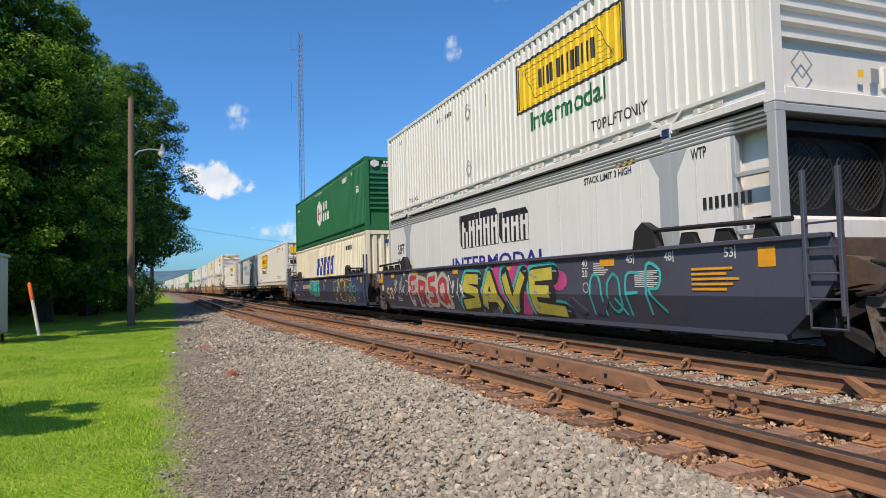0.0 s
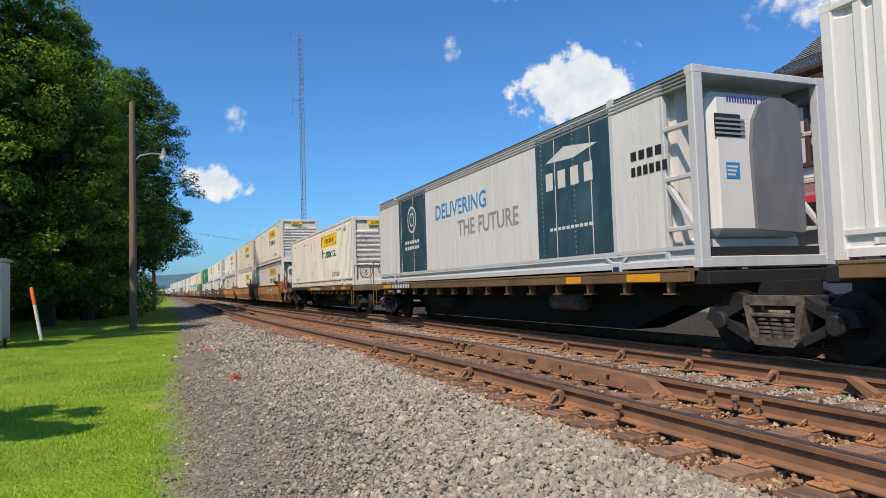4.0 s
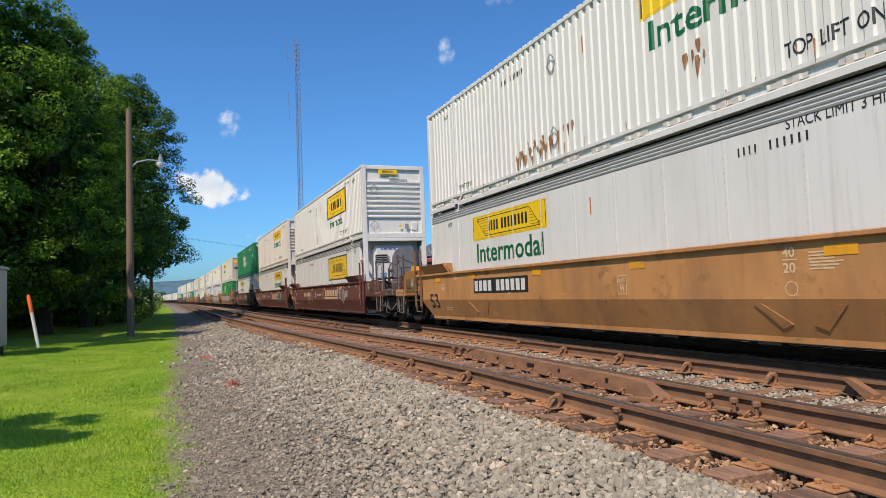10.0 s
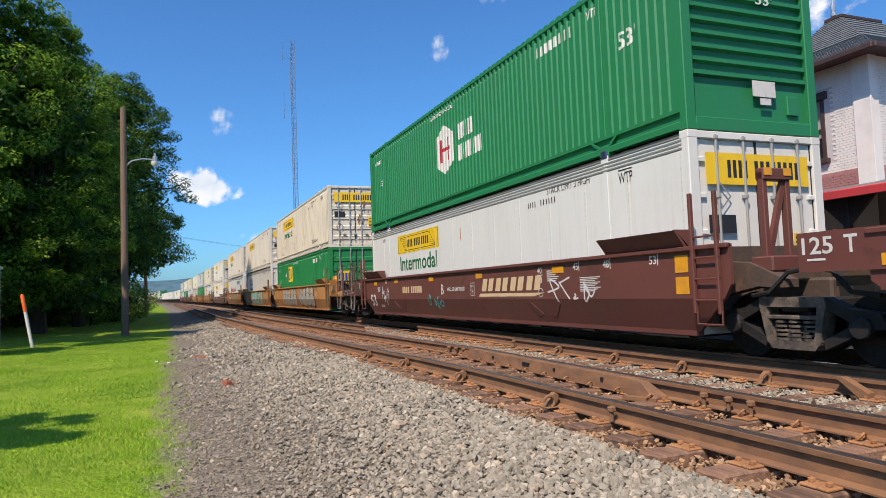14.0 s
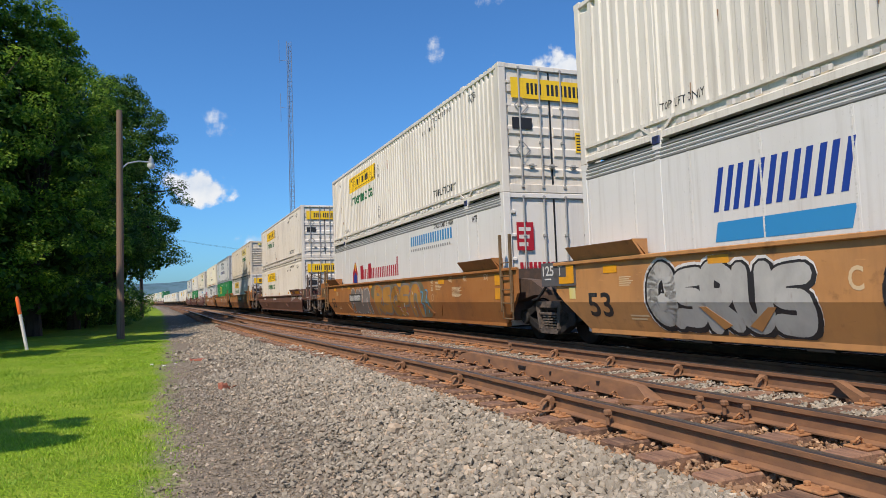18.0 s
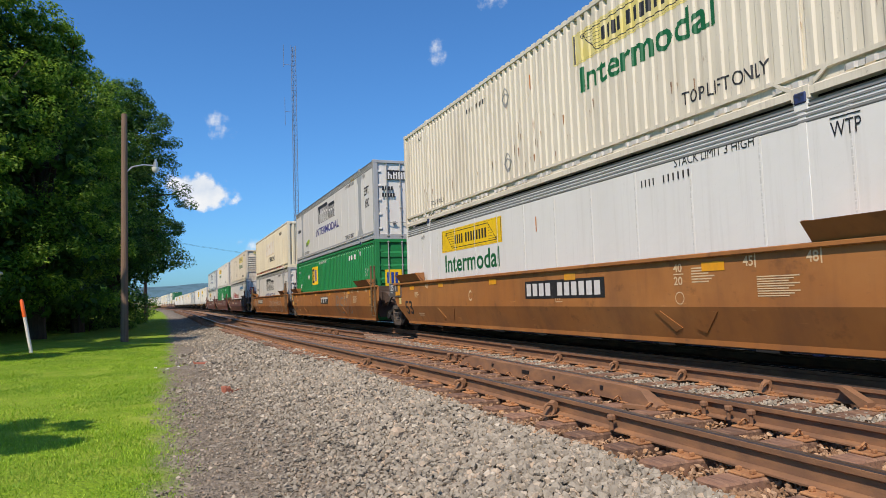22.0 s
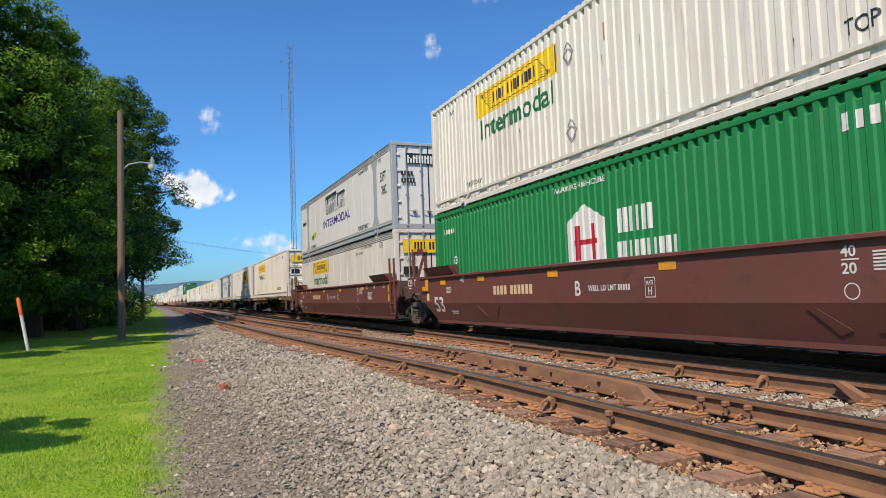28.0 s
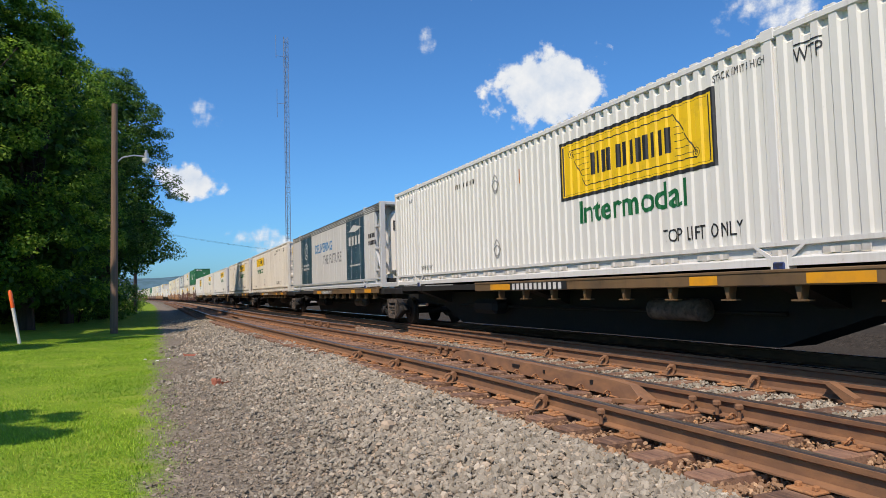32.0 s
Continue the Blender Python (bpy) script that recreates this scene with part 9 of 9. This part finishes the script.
def station():
    g = -0.10
    st = thing("station_building", "pale painted-brick station with slate roofs and red canopy", "building")
    x0, x1, y0, y1 = 19.4, 25.0, 13.6, 17.95
    eave = 7.75
    ym = (y0 + y1) / 2 + 0.05
    win = (ym - 0.62, ym + 0.36, 4.75, 6.65)
    shell = Solid().box(x0 + 0.3, x1, y0, y1, g, eave)
    shell.box(x0, x0 + 0.3, y0, y1, g, win[2]).box(x0, x0 + 0.3, y0, y1, win[3], eave)
    shell.box(x0, x0 + 0.3, y0, win[0], win[2], win[3]).box(x0, x0 + 0.3, win[1], y1, win[2], win[3])
    part("wall", shell.mesh("wall", "mortar"), st)
    brick_face(st, "x", x0, y0, y1, 4.25, eave, "painted_brick", [(win[0] - 0.25, win[1] + 0.25, win[2] - 0.18, win[3] + 0.26)])
    brick_face(st, "x", x0 - 0.05, y0, y1, 3.55, 4.25, "pink_brick")
    part("band", Solid().box(x0 - 0.05, x1, y0 - 0.05, y1, 3.5, 4.25).mesh("band", "pink_brick"), st, "pink painted band")
    brick_face(st, "y", y0, x0, x1, 4.25, eave, "painted_brick", [(21.3, 22.6, 4.4, 6.6)])
    part("pilaster", Solid().box(x0 - 0.07, x0 + 0.3, y1 - 0.55, y1 + 0.02, 3.5, eave, 0.01).mesh("pilaster", "painted_brick"), st)
    part("pilaster", Solid().box(x0 - 0.07, x0 + 0.3, y0 - 0.07, y0 + 0.5, 3.5, eave, 0.01).mesh("pilaster", "painted_brick"), st)
    sash_window(st, x0, win[0], win[1], win[2], win[3])
    # the other wall's window
    w = part("window", Solid().box(21.4, 22.5, y0 - 0.02, y0 + 0.05, 4.55, 6.35).mesh("window", "window_glass"), st)
    part("frame", Solid().box(21.3, 21.45, y0 - 0.06, y0, 4.5, 6.4).box(22.45, 22.6, y0 - 0.06, y0, 4.5, 6.4).box(21.2, 22.7, y0 - 0.10, y0, 6.35, 6.6).mesh("frame", "trim_brown"), w)
    # hipped, slightly flared roof cut flat at the top
    o = 0.70
    a, b, c, d = (x0 - o, y0 - o, eave - 0.10), (x1 + o, y0 - o, eave - 0.10), (x1 + o, y1 + o, eave - 0.10), (x0 - o, y1 + o, eave - 0.10)
    kx, ky, kz = 1.1, 1.0, eave + 0.75
    e, f, h, i = (x0 + kx - 0.4, y0 + ky - 0.4, kz), (x1 - kx + 0.4, y0 + ky - 0.4, kz), (x1 - kx + 0.4, y1 - ky + 0.4, kz), (x0 + kx - 0.4, y1 - ky + 0.4, kz)
    tz = eave + 2.05
    p, q, r, s = (x0 + 1.85, y0 + 2.1, tz), (x1 - 1.85, y0 + 2.1, tz), (x1 - 1.85, y1 - 1.75, tz), (x0 + 1.85, y1 - 1.75, tz)
    rf = part("roof", Solid().add([a, b, c, d, e, f, h, i, p, q, r, s], [(0, 3, 2, 1), (0, 1, 5, 4), (1, 2, 6, 5), (2, 3, 7, 6), (3, 0, 4, 7), (4, 5, 9, 8), (5, 6, 10, 9), (6, 7, 11, 10), (7, 4, 8, 11), (8, 9, 10, 11)]).mesh("roof", "slate"), st)
    shingles(rf, (d, a, e, i), 9)
    shingles(rf, (i, e, p, s), 14)
    shingles(rf, (a, b, f, e), 7)
    shingles(rf, (e, f, q, p), 7)
    part("gutter", Solid().box(x0 - o - 0.08, x0 - o + 0.06, y0 - o, y1 + o, eave - 0.24, eave - 0.06, 0.03).box(x0 - o, x1 + o, y0 - o - 0.08, y0 - o + 0.06, eave - 0.24, eave - 0.06, 0.03).mesh("gutter", "trim_brown"), st)
    part("soffit", Solid().box(x0 - o + 0.02, x1 + o, y0 - o + 0.02, y1 + o, eave - 0.16, eave - 0.11).mesh("soffit", "trim_brown"), st)
    cr = Solid()
    cr.box(p[0] - 0.08, q[0] + 0.08, p[1] - 0.08, s[1] + 0.08, tz - 0.02, tz + 0.10, 0.02)
    part("crest", cr.mesh("crest", "trim_brown"), st)
    for yy in ((p[1] + s[1]) / 2,):
        k = Solid()
        k.disc((p[0], yy, tz + 0.18), "z", 0.10, 0.16, 10, 0.03)
        k.tube([(p[0], yy, tz + 0.2), (p[0], yy, tz + 0.45), (p[0], yy, tz + 0.7)], [0.06, 0.09, 0.015], 8)
        part("finial", k.mesh("finial", "lamp_metal", True), st)
    # low wing along the tracks
    lx0, lx1, ly1 = 19.9, 26.1, 60.0
    part("wall", Solid().box(lx0, lx1, y1, ly1, g, 3.9).mesh("wall", "dark_wall"), st)
    wing = part("roof", Solid().prism([(lx0 - 0.7, 3.85), (23.0, 5.68), (lx1 + 0.7, 3.85)], "y", y1, ly1 + 0.6).mesh("roof", "slate"), st)
    shingles(wing, ((lx0 - 0.72, ly1 + 0.6, 3.85), (lx0 - 0.72, y1, 3.85), (23.0, y1, 5.70), (23.0, ly1 + 0.6, 5.70)), 12)
    ch = part("chimney", Solid().box(22.7, 23.3, 21.6, 22.2, 5.3, 6.45).mesh("chimney", "red_brick"), st, "red brick chimney")
    part("cap", Solid().box(22.62, 23.38, 21.52, 22.28, 6.45, 6.62, 0.02).box(22.68, 23.32, 21.58, 22.22, 6.62, 6.72, 0.02).mesh("cap", "red_brick"), ch)
    # canopy over the platform
    ca = Solid()
    ca.prism([(17.0, 3.20), (17.0, 3.30), (19.9, 3.86), (19.9, 3.72)], "y", 2.0, ly1)
    cp = part("canopy", ca.mesh("canopy", "slate"), st)
    part("fascia", Solid().box(16.92, 17.0, 2.0, ly1, 3.12, 3.34, 0.01).mesh("fascia", "canopy_red"), cp, "red canopy edge")
    part("edge_band", Solid().prism([(17.02, 3.315), (17.9, 3.485), (17.9, 3.50), (17.02, 3.33)], "y", 2.0, ly1).mesh("edge_band", "canopy_red"), cp)
    for k in range(12):
        y = 4 + k * 4.6
        part("post", Solid().box(17.45, 17.63, y - 0.09, y + 0.09, g, 3.3, 0.015).mesh("post", "trim_brown"), cp)
        part("bracket", Solid().prism([(y - 0.9, 3.2), (y + 0.9, 3.2), (y + 0.1, 2.4), (y - 0.1, 2.4)], "x", 17.50, 17.58).mesh("bracket", "trim_brown"), cp)
    # doors and windows under the canopy
    for k in range(8):
        y = 19.5 + k * 4.6
        w = part("window", Solid().box(19.86, 19.9, y - 0.6, y + 0.6, 0.9, 2.7).mesh("window", "window_glass"), st)
        part("frame", Solid().box(19.82, 19.9, y - 0.72, y - 0.6, 0.8, 2.8).box(19.82, 19.9, y + 0.6, y + 0.72, 0.8, 2.8).box(19.80, 19.9, y - 0.8, y + 0.8, 2.7, 2.9).mesh("frame", "trim_brown"), w)
    part("wall", Solid().box(19.4, 25.0, 2.0, 13.6, g, 3.6).mesh("wall", "dark_wall"), st)


station()


# ---- distance ----
def hills():
    for k, (dist, base, amp, seed, mat) in enumerate(((2600, 84, 22, 3, "hill_haze"), (1500, 24, 10, 8, "hill_haze"))):
        s = Solid()
        v, f = [], []
        n = 90
        for i in range(n + 1):
            a = radians(-60 + 150 * i / n)
            h = base + amp * noise.noise((i * 0.16, seed, 0)) + amp * 0.25 * noise.noise((i * 0.9, seed, 4))
            for r, z in ((dist, -5), (dist + 60, h * 0.75), (dist + 240, h), (dist + 900, h * 0.8)):
                v.append((r * math.sin(a), r * math.cos(a), z))
        for i in range(n):
            for j in range(3):
                f.append((i * 4 + j, i * 4 + 4 + j, i * 4 + 5 + j, i * 4 + 1 + j))
        s.add(v, f)
        single("backdrop_hill", s.mesh("backdrop_hill", mat, True), "wooded ridge on the horizon, haze in its colour", "hill", kind="structure")


hills()


# ---- clouds, far away, drifting slowly ----
def cloud_material(name, scale, noisy, rim, core, lo, hi):
    """Vapour that is thick in the middle and torn by noise towards its rim."""
    m = bpy.data.materials.new(name)
    m.use_nodes = True
    n, l = m.node_tree.nodes, m.node_tree.links
    n.remove(n["Principled BSDF"])
    tc = n.new("ShaderNodeTexCoord")
    oi = n.new("ShaderNodeObjectInfo")
    mp = n.new("ShaderNodeVectorMath")
    mp.operation = 'SUBTRACT'
    mp.inputs[1].default_value = (0.5, 0.5, 0.0)
    l.new(tc.outputs["UV"], mp.inputs[0])
    ln = n.new("ShaderNodeVectorMath")
    ln.operation = 'LENGTH'
    l.new(mp.outputs[0], ln.inputs[0])
    off = n.new("ShaderNodeVectorMath")
    off.operation = 'MULTIPLY_ADD'
    comb = n.new("ShaderNodeCombineXYZ")
    for i in range(3):
        l.new(oi.outputs["Random"], comb.inputs[i])
    off.inputs[1].default_value = (47, 31, 19)
    l.new(comb.outputs[0], off.inputs[0])
    l.new(tc.outputs["Object"], off.inputs[2])
    t = n.new("ShaderNodeTexNoise")
    t.inputs["Scale"].default_value, t.inputs["Detail"].default_value, t.inputs["Roughness"].default_value = scale, 9.0, 0.56
    l.new(off.outputs[0], t.inputs[0])
    a = n.new("ShaderNodeMath")
    a.operation = 'MULTIPLY_ADD'           # thick in the middle, torn by the noise towards the rim
    a.inputs[1].default_value = noisy
    b = n.new("ShaderNodeMath")
    b.operation = 'MULTIPLY_ADD'
    b.inputs[1].default_value = -rim
    b.inputs[2].default_value = core
    l.new(ln.outputs["Value"], b.inputs[0])
    l.new(t.outputs["Fac"], a.inputs[0])
    l.new(b.outputs[0], a.inputs[2])
    mr = n.new("ShaderNodeMapRange")
    mr.interpolation_type = 'SMOOTHSTEP'
    mr.inputs[1].default_value, mr.inputs[2].default_value = lo, hi
    l.new(a.outputs[0], mr.inputs[0])
    sh = n.new("ShaderNodeMapRange")
    sh.inputs[1].default_value, sh.inputs[2].default_value = 0.35, 0.70
    l.new(t.outputs["Fac"], sh.inputs[0])
    mx = n.new("ShaderNodeMix")
    mx.data_type = 'RGBA'
    mx.inputs["A"].default_value, mx.inputs["B"].default_value = (0.70, 0.78, 0.90, 1), (1.0, 1.0, 1.0, 1)
    l.new(sh.outputs[0], mx.inputs["Factor"])
    em = n.new("ShaderNodeEmission")
    em.inputs[1].default_value = 0.86
    l.new(mx.outputs["Result"], em.inputs[0])
    tr = n.new("ShaderNodeBsdfTransparent")
    ms = n.new("ShaderNodeMixShader")
    l.new(mr.outputs[0], ms.inputs[0])
    l.new(tr.outputs[0], ms.inputs[1])
    l.new(em.outputs[0], ms.inputs[2])
    l.new(ms.outputs[0], n["Material Output"].inputs[0])
    MATS[name] = m


cloud_material("cloud_thick", 0.0085, 3.4, 3.9, -0.35, -0.10, 0.42)
cloud_material("cloud_thin", 0.013, 2.8, 2.6, -0.80, -0.15, 0.85)
CLOUDS = []


def cloud(az, el, wide, high, drift, mat="cloud_thin"):
    """A cloud bank 3000 m away, at degrees right of +y and up, with its angular size; drift: degrees it moves during the clip."""
    d = 3000.0
    w, h = d * math.tan(radians(wide)) / 2, d * math.tan(radians(high)) / 2
    me = bpy.data.meshes.new("cloud")
    me.from_pydata([(-w, -h, 0), (w, -h, 0), (w, h, 0), (-w, h, 0)], [], [(0, 1, 2, 3)])
    uv = me.uv_layers.new()
    for i, p in enumerate(((0, 0), (1, 0), (1, 1), (0, 1))):
        uv.data[i].uv = p
    me.materials.append(MATS[mat])
    ob = single("cloud", me, "small white fair-weather cloud", "cloud")
    ob.visible_shadow = False

    def at(a, e):
        a, e = radians(a), radians(e)
        p = Vector((math.sin(a) * math.cos(e), math.cos(a) * math.cos(e), math.sin(e))) * d
        return look(p, p * 2) @ pose(0, 0, 0)

    CLOUDS.append((ob, at(az, el), at(az + drift[0], el + drift[1])))


cloud(2.6, 8.9, 6.6, 3.9, (-0.9, 0.3), "cloud_thick")
cloud(4.4, 13.9, 3.6, 3.0, (-1.6, 0.7), "cloud_thin")
cloud(33.2, 15.7, 13.5, 9.6, (-1.2, 0.6), "cloud_thick")
cloud(22.6, 19.6, 3.2, 3.0, (-1.0, 1.2))
cloud(51.0, 19.8, 12.0, 7.0, (-1.0, 0.5))
cloud(8.5, 4.4, 9.0, 3.4, (-0.8, 0.1), "cloud_thin")
cloud(27.0, 24.0, 4.5, 2.8, (-1.0, 0.8))


def cloud_drift():
    for ob, a, b in CLOUDS:
        walk(ob, [(0, a), (32, b)])


_train_motions = motions


def motions():
    _train_motions()
    cloud_drift()


motions()
